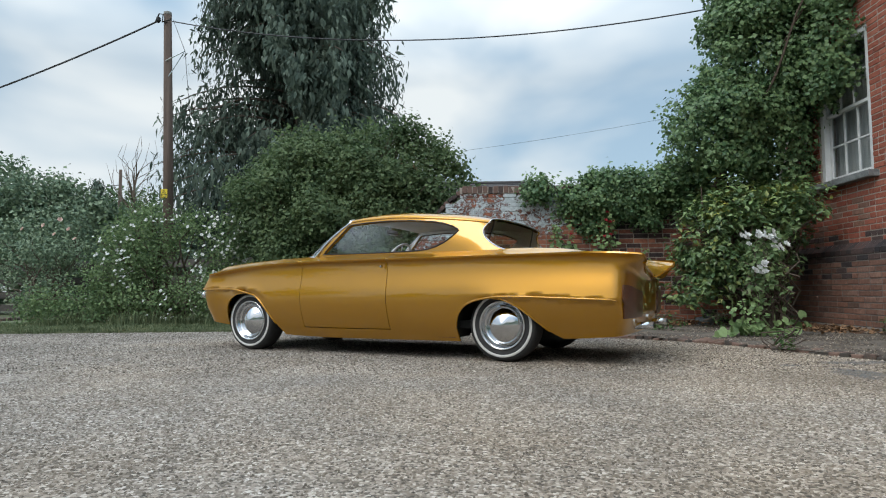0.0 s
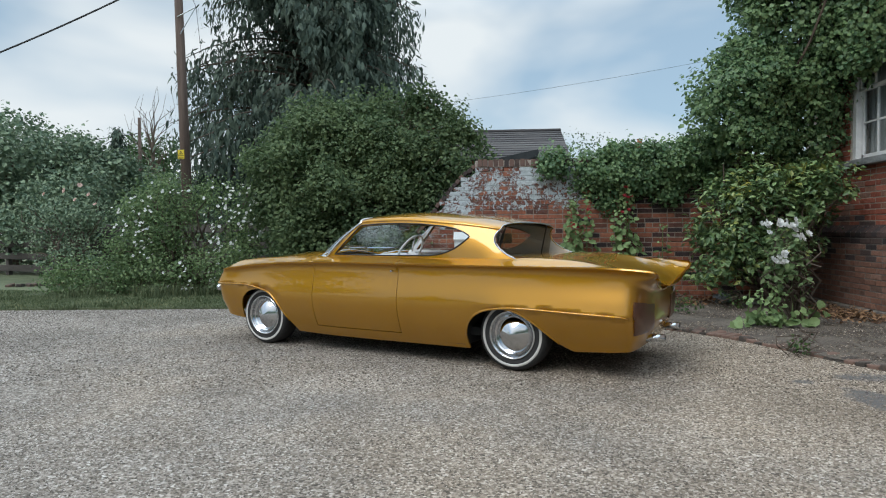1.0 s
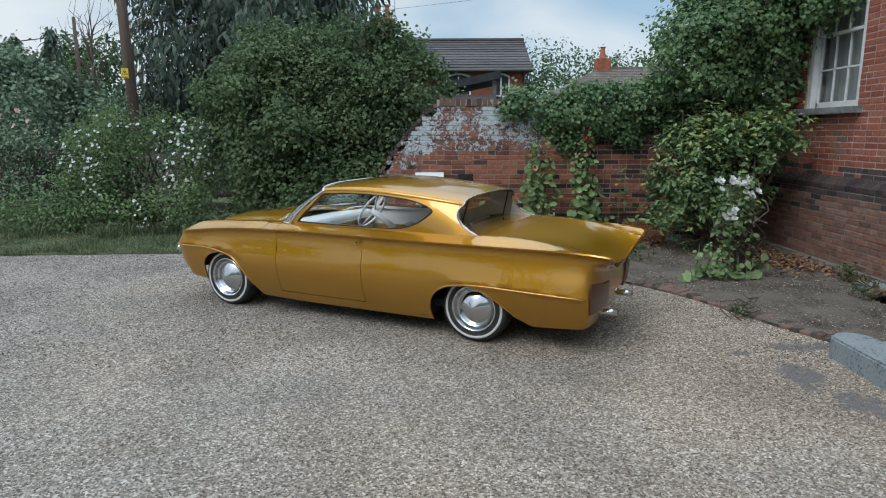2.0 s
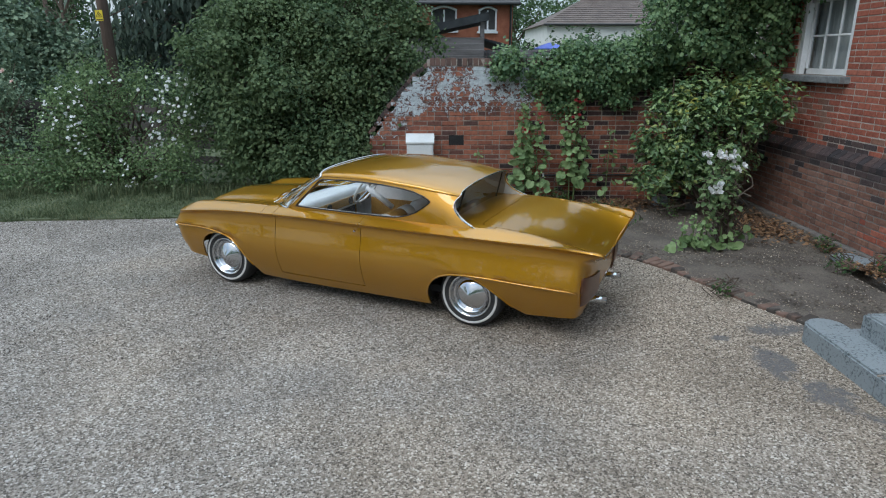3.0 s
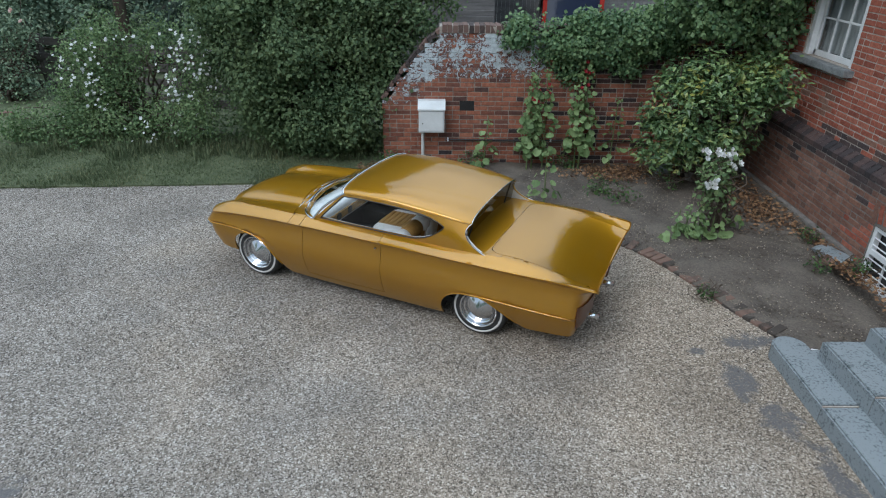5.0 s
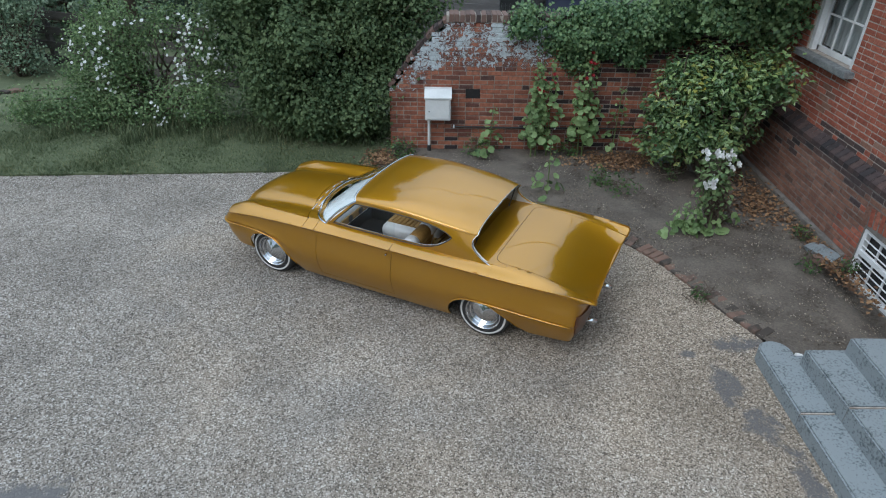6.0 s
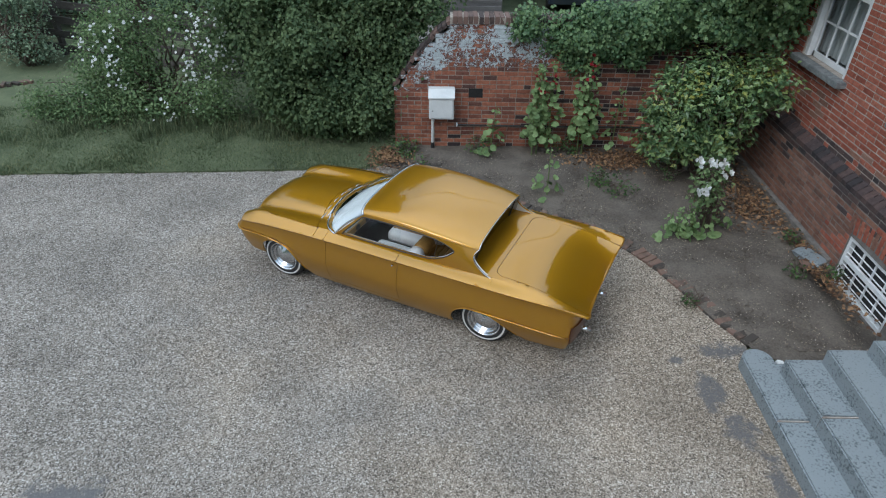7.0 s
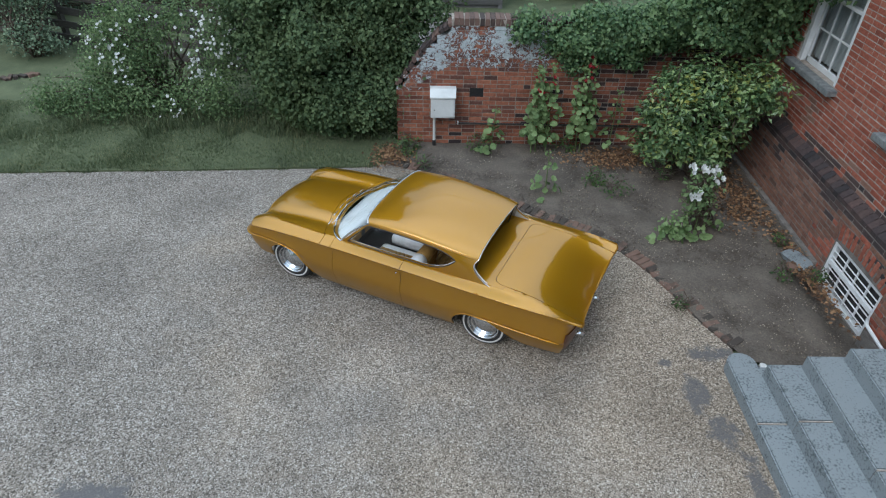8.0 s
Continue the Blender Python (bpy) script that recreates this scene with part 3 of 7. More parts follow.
def stones(name, count, area, size, z, mat, label, seed, keep=None):
    """Loose stones lying on the ground, one joined mesh."""
    rng = np.random.default_rng(seed)
    x = rng.uniform(area[0], area[1], count)
    y = rng.uniform(area[2], area[3], count)
    if keep is not None:
        ok = np.array([keep(a, b) for a, b in zip(x, y)])
        x, y = x[ok], y[ok]
    n = len(x)
    base = np.array([(1, 0, 0), (-0.5, 0.86, 0), (-0.5, -0.86, 0), (0.1, 0, 1.0), (0.4, 0.5, 0.65), (-0.6, 0.1, 0.6)])
    s = rng.uniform(0.5, 1.0, (n, 1, 1)) ** 1.5 * size
    v = base[None] * s * rng.uniform(0.7, 1.3, (n, 6, 3))
    a = rng.uniform(0, 6.283, n)
    c, d = np.cos(a)[:, None], np.sin(a)[:, None]
    out = np.stack([v[..., 0] * c - v[..., 1] * d + x[:, None], v[..., 0] * d + v[..., 1] * c + y[:, None], v[..., 2] * 0.75 + (z - np.array([bed_dip(p, q) for p, q in zip(x, y)]))[:, None]], -1)
    f = np.array([(0, 4, 3), (0, 1, 4), (1, 3, 4), (1, 5, 3), (1, 2, 5), (2, 3, 5), (2, 0, 3)])
    faces = (f[None] + 6 * np.arange(n)[:, None, None]).reshape(-1, 3)
    me = bpy.data.meshes.new(name)
    me.from_pydata(out.reshape(-1, 3).tolist(), [], faces.tolist())
    return tagged(part_mesh(name, me, mat), label, name.replace("_", " "), kind="stuff")


DRIVE_RING = [(-40, -40), (4.6, -40), (4.6, 2.0), (3.0, 3.2), (3.1, 4.6), *reversed(EDGING), *reversed(LAWN_EDGE)]
stones("gravel", 78000, (-2.6, 3.0, 0.9, 4.4), 0.0092, -0.001, gravel_stone, "loose pea gravel in buff, grey and white", 3, keep=lambda a, b: a < 0.85 * b + 1.0 and a > -0.85 * b - 0.6 and inside(DRIVE_RING, a, b))
stones("gravel", 95000, (-6.5, 3.2, 4.4, 9.0), 0.0110, -0.001, gravel_far, "loose pea gravel in buff, grey and white", 4, keep=lambda a, b: inside(DRIVE_RING, a, b))
stones("soil_clods", 16000, (-0.6, 4.8, 4.7, 9.5), 0.018, 0.018, soil, "crumbly clods of dark bed soil", 15, keep=lambda a, b: inside([*EDGING, (4.8, 4.6), (4.8, 9.5), (-0.7, 9.5)], a, b))
stones("bed_pebbles", 13000, (-0.6, 4.7, 4.7, 9.4), 0.0105, 0.022, gravel_stone, "scattered pale pebbles on the bare bed soil", 5, keep=lambda a, b: inside([*EDGING, (4.8, 4.6), (4.8, 9.5), (-0.7, 9.5)], a, b))

# garden wall: mortar core, bricks on both of the faces that show, brick-on-edge capping
WALL_Y, WALL_T = 9.62, 0.30
COURSE = 0.0705


def wall_top(x):
    """Height of the brickwork under the capping: level, swept down at the free end."""
    if x >= 0.12:
        return 1.975
    return 0.93 + 1.045 * (1 - ((0.12 - x) / 0.90) ** 1.25) if x > -0.78 else 0.93


garden_wall = thing("wall_garden", "old red brick garden wall with flaking whitewash and swept-down end", "wall", kind="structure")
core_ring = [(-0.755, -0.1)] + [(x + 0.02, wall_top(x) - 0.06) for x in np.linspace(-0.76, 0.12, 14)] + [(5.2, 1.975), (5.2, -0.1)]
bm = bmesh.new()
lo = [bm.verts.new((x, WALL_Y + 0.005, z)) for x, z in core_ring]
hi = [bm.verts.new((x, WALL_Y + WALL_T, z)) for x, z in core_ring]
bm.faces.new(lo)
bm.faces.new(list(reversed(hi)))
for i in range(len(lo)):
    j = (i + 1) % len(lo)
    bm.faces.new((lo[j], lo[i], hi[i], hi[j]))
part("mortar_core", bm, garden_mortar, garden_wall, "pale lime mortar")


def brick_mesh(name, length, depth, height, seed):
    rng = random.Random(seed)
    bm = boxed((0, 0, 0), (length, depth, height), 0.0)
    for v in bm.verts:
        v.co += Vector([rng.uniform(-0.0022, 0.0022) for _ in range(3)])
    bmesh.ops.bevel(bm, geom=bm.edges[:], offset=0.0035, segments=1, affect="EDGES")
    me = bpy.data.meshes.new(name)
    bm.to_mesh(me)
    bm.free()
    return me


BRICKS = {kind: [brick_mesh("brick", length, 0.05, COURSE - 0.0125, 10 * i + len(kind)) for i in range(4)] for kind, length in (("stretcher", 0.203), ("header", 0.097), ("half", 0.06))}


def brick_rows(length_at, courses, rng, start=0.0):
    """Yields (along, height, kind) for courses of a mixed garden bond."""
    for c in range(courses):
        x = start - (0.106 if c % 2 else 0.0)
        pattern = 3 if c % 4 else 0
        k = rng.randrange(3)
        while x < length_at:
            kind = "header" if (pattern and k % (pattern + 1) == pattern) or (not pattern and c % 8 == 0 and rng.random() < 0.6) else "stretcher"
            yield x, c * COURSE, kind
            x += (0.2145 if kind == "stretcher" else 0.1085)
            k += 1


def lay(parent, placed, limit, near):
    """Bricks as single pieces where the camera passes nearest, the rest in one mesh for each material."""
    placed = sorted(placed, key=near)
    for me, m, mat in placed[:limit]:
        key = mat.name
        if key not in BRICK_COPY:
            BRICK_COPY[key] = {}
        if me.name not in BRICK_COPY[key]:
            c = me.copy()
            c.materials.clear()
            c.materials.append(mat)
            BRICK_COPY[key][me.name] = c
        ob = new("brick", BRICK_COPY[key][me.name])
        ob.parent = parent
        ob.matrix_basis = m
    rest = {}
    for me, m, mat in placed[limit:]:
        rest.setdefault(mat.name, (mat, []))[1].append((me, m))
    for mat, items in rest.values():
        co, faces, n0 = [], [], 0
        for me, m in items:
            co += [tuple(m @ v.co) for v in me.vertices]
            faces += [tuple(n0 + i for i in p.vertices) for p in me.polygons]
            n0 += len(me.vertices)
        me = bpy.data.meshes.new("brickwork")
        me.from_pydata(co, [], faces)
        tagged(part_mesh("brickwork", me, mat, parent), kind="stuff")


BRICK_COPY = {}
rng = random.Random(5)
placed = []
REMOVED = []
HOLE = [(0.40, 0.84), (0.44, 0.93), (0.60, 1.04), (0.66, 1.02), (0.62, 0.94), (0.50, 0.86)]
for x, z, kind in brick_rows(5.0, 30, rng, -0.76):
    z -= 0.06
    length = 0.203 if kind == "stretcher" else 0.097
    if x < -0.77:
        x, kind, length = -0.765, "header", 0.097
    if z + 0.6 * COURSE > wall_top(x + 0.4 * length) or x + length > 5.1:
        continue
    if inside(HOLE, x + 0.5 * length, z + 0.035):
        REMOVED.append((x, x + length, z, z + COURSE - 0.012))
        continue
    # darker bricks towards the upper right, and a few low down
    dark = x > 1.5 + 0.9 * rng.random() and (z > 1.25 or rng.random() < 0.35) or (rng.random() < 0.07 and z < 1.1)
    m = Matrix.Translation((x, WALL_Y + rng.uniform(-0.004, 0.004), z)) @ Matrix.Rotation(rng.uniform(-0.006, 0.006), 4, "Y")
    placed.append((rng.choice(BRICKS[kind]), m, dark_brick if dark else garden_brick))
GARDEN_BRICKS = placed

# ---- house on the right ----
HX, PX = 4.95, 4.84
house = thing("wall_house", "red brick house wall with sooty plinth, sash window and stone sill", "house wall", kind="structure")


def slab_with_holes(ring, holes, x0, x1):
    """A wall in the y-z plane between x0 and x1."""
    bm = bmesh.new()
    pts, edges = [], []
    for r in [ring, *holes]:
        n0 = len(pts)
        pts += [Vector(p) for p in r]
        edges += [(n0 + i, n0 + (i + 1) % len(r)) for i in range(len(r))]
    co, _, faces, _, _, _ = delaunay_2d_cdt(pts, edges, [], 0, 1e-6)
    faces = [f for f in faces if inside(ring, *(sum(co[i][k] for i in f) / 3 for k in (0, 1))) and not any(inside(h, *(sum(co[i][k] for i in f) / 3 for k in (0, 1))) for h in holes)]
    front = [bm.verts.new((x0, c[0], c[1])) for c in co]
    back = [bm.verts.new((x1, c[0], c[1])) for c in co]
    count = {}
    for f in faces:
        bm.faces.new([front[i] for i in reversed(f)])
        bm.faces.new([back[i] for i in f])
        for a, b in zip(f, (*f[1:], f[0])):
            count.setdefault((min(a, b), max(a, b)), []).append((a, b))
    for (a, b), use in count.items():
        if len(use) == 1:
            a, b = use[0]
            bm.faces.new((front[a], front[b], back[b], back[a]))
    bmesh.ops.recalc_face_normals(bm, faces=bm.faces)
    return bm


WIN = (7.68, 8.75, 1.89, 3.66)
WIN2 = (5.40, 6.44, 1.86, 3.66)
CELLAR = (5.27, 6.31, -0.16, 0.50)


def rect(w, grow=0.0):
    return [(w[0] - grow, w[2] - grow), (w[1] + grow, w[2] - grow), (w[1] + grow, w[3] + grow), (w[0] - grow, w[3] + grow)]


# both cores run on unseen to y = -16 to shape reflections in the car
part("wall_core", slab_with_holes([(-16, 0.98), (9.9, 0.98), (9.9, 6.4), (-16, 6.4)], [rect(WIN), rect(WIN2)], HX + 0.005, HX + 0.34), house_mortar, house, "pale lime mortar")
part("plinth_core", slab_with_holes([(-16, -0.4), (9.9, -0.4), (9.9, 0.965), (-16, 0.965)], [rect(CELLAR)], PX + 0.005, HX + 0.30), sooty_mortar, house, "sooty dark mortar")
for ya, yb in ((4.6, CELLAR[0] - 0.06), (CELLAR[1] + 0.12, 9.6)):
    part("footing", boxed((PX - 0.06, ya, -0.3), (PX + 0.06, yb, 0.06), 0.02), stone_brown, house, "grey rendered footing")
placed = []
rng = random.Random(11)
turn = Matrix.Rotation(radians(-90), 4, "Z")
for along, z, kind in brick_rows(5.6, 70, rng):
    y = 9.62 - along
    length = 0.203 if kind == "stretcher" else 0.097
    plinth = z < 0.98
    if z > 4.9 or (z > 3.75 and y < 6.9) or y - length < 4.2 or y > 9.63:
        continue
    hole = CELLAR if plinth else (WIN if y - length * 0.5 > 7.0 else WIN2)
    spans = [(y, length)]
    if hole[2] - 0.04 < z + 0.03 < hole[3] + (0.12 if plinth else 0.03) and y > hole[0] - 0.008 and y - length < hole[1] + 0.008:
        # cut the brick at the opening's jambs
        spans = [s for s in ((y, y - hole[1] - 0.006), (hole[0] - 0.006, hole[0] - 0.006 - y + length)) if s[1] > 0.02]
    if plinth:
        mat = soot_brick if z > 0.84 or (z > 0.62 and rng.random() < 0.15 + 0.9 * max(0.0, noise.noise(Vector((y * 1.3, z * 2.0, 5.0))))) else plinth_brick if rng.random() < 0.7 or y > 6.9 else house_brick
    else:
        mat = soot_brick if z < 1.13 and rng.random() < 0.6 else plinth_brick if z < 1.6 and rng.random() < 0.25 - 0.2 * (z - 1.1) or rng.random() < 0.02 else house_brick
    x = (PX if plinth else HX) + rng.uniform(-0.003, 0.003)
    for top, run in spans:
        placed.append((rng.choice(BRICKS[kind]), Matrix.Translation((x, top, z)) @ turn @ Matrix.Diagonal((run / length, 1, 1, 1)), mat))
# sloped plinth capping course
y = 9.6
while y > 4.4:
    a, b = [Vector((x, yy, z)) for yy in (y,) for x, z in ((PX - 0.006, 0.98), (HX + 0.004, 1.075))], [Vector((x, yy, z)) for yy in (y - 0.100,) for x, z in ((PX - 0.006, 0.98), (HX + 0.004, 1.075))]
    bm = bmesh.new()
    low = Vector((0, 0, -0.05))
    vs = [bm.verts.new(p) for p in (a[0], b[0], b[1], a[1], a[0] + low, b[0] + low)]
    bm.faces.new((vs[0], vs[1], vs[2], vs[3]))
    bm.faces.new((vs[4], vs[5], vs[1], vs[0]))
    part("plinth_brick", bm, soot_brick, house)
    y -= 0.107
# flat arch over the cellar light: bricks on end
for k in range(13):
    yy = CELLAR[1] + 0.06 - k * 0.086
    bow = 0.06 * (1 - ((k - 6) / 6.5) ** 2)
    placed.append((BRICKS["stretcher"][k % 4], Matrix.Translation((PX - 0.004, yy, CELLAR[3] + 0.01 + bow)) @ turn @ Matrix.Rotation(radians(-90 + (k - 6) * 2.2), 4, "Y") @ Matrix.Translation((0, 0, -0.07)), house_brick if k % 5 else plinth_brick))
HOUSE_BRICKS = placed


def sash_window(name, w, label):
    """White sash window three panes wide, with its stone sill, set back in the wall."""
    y0, y1, z0, z1 = w
    win = thing(name, label, "window", kind="structure")
    x = HX + 0.05
    for n, lo, hi in (("jamb", (x - 0.03, y0, z0), (x + 0.07, y0 + 0.075, z1)), ("jamb", (x - 0.03, y1 - 0.075, z0), (x + 0.07, y1, z1)), ("head", (x - 0.03, y0 + 0.075, z1 - 0.07), (x + 0.07, y1 - 0.075, z1))):
        part(n, boxed(lo, hi, 0.006), white_paint, win)
    part("sill", boxed((HX - 0.12, y0 - 0.09, z0 - 0.085), (HX + 0.12, y1 + 0.09, z0 - 0.004), 0.012), sill_stone, win, "weathered grey stone sill")
    zm = 0.5 * (z0 + z1)
    for low, high, shift in ((z0 + 0.004, zm + 0.02, 0.035), (zm - 0.02, z1 - 0.072, 0.0)):
        a, b = y0 + 0.08, y1 - 0.08
        bm = bmesh.new()
        xs = x + shift
        box(bm, (xs, a, low), (xs + 0.035, b, low + (0.07 if shift else 0.04)), 0.004)
        box(bm, (xs, a, high - 0.04), (xs + 0.035, b, high), 0.004)
        box(bm, (xs, a, low), (xs + 0.034, a + 0.045, high), 0.004)
        box(bm, (xs, b - 0.045, low), (xs + 0.034, b, high), 0.004)
        sash = part("sash", bm, white_paint, win)
        ya, yb, za, zb = a + 0.045, b - 0.045, low + (0.07 if shift else 0.04), high - 0.04
        for k in (1, 2):
            yy = ya + (yb - ya) * k / 3
            part("glazing_bar", boxed((xs + 0.004, yy - 0.011, za), (xs + 0.03, yy + 0.011, zb), 0.003), white_paint, sash)
        zz = 0.5 * (za + zb)
        part("glazing_bar", boxed((xs + 0.005, ya, zz - 0.011), (xs + 0.031, yb, zz + 0.011), 0.003), white_paint, sash)
        for i in range(3):
            for j in range(2):
                p = (ya + (yb - ya) * i / 3, ya + (yb - ya) * (i + 1) / 3, za + (zb - za) * j / 2, za + (zb - za) * (j + 1) / 2)
                pane = part("pane", grid(lambda u, v: Vector((xs + 0.017, u, v)), (p[0], p[1]), (p[2], p[3])), pane_glass, sash)
                pane.visible_shadow = False
    return win


sash_window("window_1", WIN, "white-painted sash window with net curtain and grey stone sill")
sash_window("window_2", WIN2, "white-painted sash window with grey stone sill")
# solid near-black block in place of the unlit room
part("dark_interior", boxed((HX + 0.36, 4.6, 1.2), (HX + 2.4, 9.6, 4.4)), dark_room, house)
for w in (WIN, WIN2):
    cur = part("net_curtain", grid(lambda u, v: Vector((HX + 0.22 + 0.014 * math.sin(u * 70), u, v)), np.linspace(w[0], w[1], 60), (w[2] + 0.05, w[3])), curtain_cloth)
    tagged(cur, "pale gathered net curtain behind the sash window", "curtain")

cellar = thing("cellar_grille", "white iron grille over the cellar light in the plinth", "window grille")
y0, y1, z0, z1 = CELLAR
for lo, hi in (((PX + 0.02, y0, z0), (PX + 0.09, y0 + 0.05, z1)), ((PX + 0.02, y1 - 0.05, z0), (PX + 0.09, y1, z1)), ((PX + 0.02, y0 + 0.05, z1 - 0.05), (PX + 0.09, y1 - 0.05, z1)), ((PX + 0.02, y0 + 0.05, z0), (PX + 0.09, y1 - 0.05, z0 + 0.05))):
    part("grille_border", boxed(lo, hi, 0.004), white_paint, cellar)
for k in range(1, 4):
    yy = y0 + 0.05 + (y1 - y0 - 0.1) * k / 4
    part("upright_bar", boxed((PX + 0.045, yy - 0.012, z0 + 0.04), (PX + 0.065, yy + 0.012, z1 - 0.04), 0.003), white_paint, cellar)
for k in range(1, 7):
    zz = z0 + 0.05 + (z1 - z0 - 0.1) * k / 7
    if k == 4:
        part("middle_rail", boxed((PX + 0.012, y0 + 0.05, zz - 0.028), (PX + 0.05, y1 - 0.05, zz + 0.028), 0.003), white_paint, cellar)
    else:
        part("cross_bar", tube(bmesh.new(), [(PX + 0.028, y0 + 0.03, zz), (PX + 0.028, y1 - 0.03, zz)], 0.008, 6), white_paint, cellar)
# solid block just behind the bars; its near-black colour stands for cellar shade
part("dark_light_well", boxed((PX + 0.11, y0, z0), (HX + 0.28, y1, z1)), dark_room, cellar, "near-black block standing for the unlit cellar opening")

# ---- stone entrance steps ----


def step_slabs(name, x_far, x_near, y_far, y_near, z0, z1, depth, joints, label, rounded):
    st = thing(name, label, "stone step", group="entrance steps")
    ys = [y_far, *joints, y_near]
    for a, b in zip(ys, ys[1:]):
        def front(y):
            return x_far + (x_near - x_far) * (y_far - y) / (y_far - y_near)
        a2, b2 = a - 0.004, b + 0.004
        ring = [(front(a2), a2), (front(b2), b2), (front(b2) + depth, b2), (front(a2) + depth, a2)]
        if rounded and a == y_far:
            c = Vector((front(a) + 0.15, a - 0.15))
            ring = [(c.x + 0.15 * math.cos(q), c.y + 0.15 * math.sin(q)) for q in np.linspace(0, math.pi, 14)] + [(front(b2), b2), (front(b2) + depth, b2), (front(a) + depth, a - 0.2), (c.x + 0.15, a - 0.2)]
        bm = bmesh.new()
        up = [bm.verts.new((x, y, z1)) for x, y in ring]
        dn = [bm.verts.new((x, y, z0)) for x, y in ring]
        bm.faces.new(up)
        for i in range(len(up)):
            j = (i + 1) % len(up)
            bm.faces.new((up[j], up[i], dn[i], dn[j]))
        bmesh.ops.recalc_face_normals(bm, faces=bm.faces)
        top = [e for e in bm.edges if all(v in up for v in e.verts) and len(e.link_faces) == 2]
        bmesh.ops.bevel(bm, geom=top, offset=0.014, segments=2, affect="EDGES")
        part("slab", bm, stone_grey, st)
    for y in joints:
        part("mortar_joint", boxed((x_far + (x_near - x_far) * (y_far - y) / (y_far - y_near) + 0.006, y - 0.005, z0), (x_far + (x_near - x_far) * (y_far - y) / (y_far - y_near) + depth - 0.02, y + 0.005, z1 - 0.001)), house_mortar, st, "white mortar joint")
    return st


STEPS = [(3.00, 2.97, 4.73, 0.155, 0.62, (3.81, 1.9)), (3.28, 3.26, 4.41, 0.33, 0.62, (3.71, 1.8)), (3.60, 3.54, 4.37, 0.50, 0.62, (3.10, 1.6)), (3.93, 3.86, 4.32, 0.67, 0.62, (3.3, 1.7)), (4.25, 4.16, 4.30, 0.84, 0.9, (3.4, 1.7))]
for i, (xf, xn, yf, z1, depth, joints) in enumerate(STEPS):
    step_slabs("stone_step", xf, xn, yf, 0.2, -0.05 if i == 0 else z1 - 0.19, z1, depth if i < 4 else 0.55, joints, "worn blue-grey stone step with pale mortar joints", i == 0)
    if i:
        tagged(part("step_masonry", boxed((xf + 0.08, 0.25, -0.05), (4.82 if i == 4 else xf + 0.5, yf - 0.05, z1 - 0.18)), concrete), "rough masonry carrying the stone steps", "step base", kind="structure")
waste = part("white_pipe", tube(bmesh.new(), [(4.80, 5.24, 0.18), (4.75, 5.16, 0.165), (4.74, 4.86, 0.145), (4.74, 4.30, 0.11)], 0.020, 10), white_paint, smooth=True)
tagged(waste, "white painted pipe running from the grille to the steps", "pipe")
part("handrail_foot", tube(bmesh.new(), [(4.35, 4.25, 0.83), (4.35, 4.25, 0.95)], 0.02), white_paint).name = "rail_stub"
tagged(bpy.data.objects["rail_stub"], "stub of a white iron rail on the top step", "rail")

# ---- brick edging of the bed ----
edging = thing("edging", "row of old bricks on edge bordering the flower bed", "brick edging", kind="structure")
EDGE_MESH = []
for s in range(4):
    bm = boxed((-0.041, -0.098, -0.06), (0.041, 0.098, 0.026), 0.0)
    r = random.Random(s)
    for v in bm.verts:
        v.co += Vector([r.uniform(-0.006, 0.006) for _ in range(3)])
    bmesh.ops.bevel(bm, geom=bm.edges[:], offset=0.008, segments=1, affect="EDGES")
    me = bpy.data.meshes.new("brick")
    bm.to_mesh(me)
    bm.free()
    me.materials.append(brick_edge)
    EDGE_MESH.append(me)
EDGE_PLACES = []
r = random.Random(8)
carry = 0.0
for (xa, ya), (xb, yb) in zip(EDGING, EDGING[1:]):
    d = Vector((xb - xa, yb - ya))
    length = d.length
    while carry < length:
        c = Vector((xa, ya)) + d * (carry / length)
        ang = math.atan2(d.y, d.x)
        off = Vector((math.cos(ang + math.pi / 2), math.sin(ang + math.pi / 2))) * 0.09
        EDGE_PLACES.append((r.randrange(4), pose(c.x + off.x, c.y + off.y, r.uniform(-0.016, 0.008), r.uniform(-7, 7), r.uniform(-9, 9), math.degrees(ang) + r.uniform(-6, 6))))
        carry += 0.088
    carry -= length

# ---- plants ----


def mesh_of(name, co, faces):
    me = bpy.data.meshes.new(name)
    me.from_pydata(co, [], faces)
    return me


LEAF = np.array([(0, 0, 0), (0.42, 0.42, 0.10), (0, 1.0, -0.08), (-0.42, 0.42, 0.10), (0, 0.45, 0.0)])
LEAF_FACES = np.array([(0, 1, 2, 4), (0, 4, 2, 3)])
ROUND = np.array([(0, 0, 0.0), (0.36, -0.12, 0.06), (0.55, 0.28, 0.12), (0.40, 0.72, 0.04), (0, 0.95, -0.04), (-0.40, 0.72, 0.04), (-0.55, 0.28, 0.12), (-0.36, -0.12, 0.06)])
ROUND_FACES = np.array([(0, 1, 2, 3), (0, 3, 4, 5), (0, 5, 6, 7)])
SPRAY = np.array([(0, 0, 0), (0.12, 0.15, 0.02), (0.19, 0.42, 0.0), (0.09, 0.7, -0.05), (0, 1.0, -0.12), (-0.09, 0.7, -0.05), (-0.19, 0.42, 0.0), (-0.12, 0.15, 0.02)])
SPRAY_FACES = np.array([(0, 1, 2, 7), (7, 2, 3, 6), (6, 3, 4, 5)])


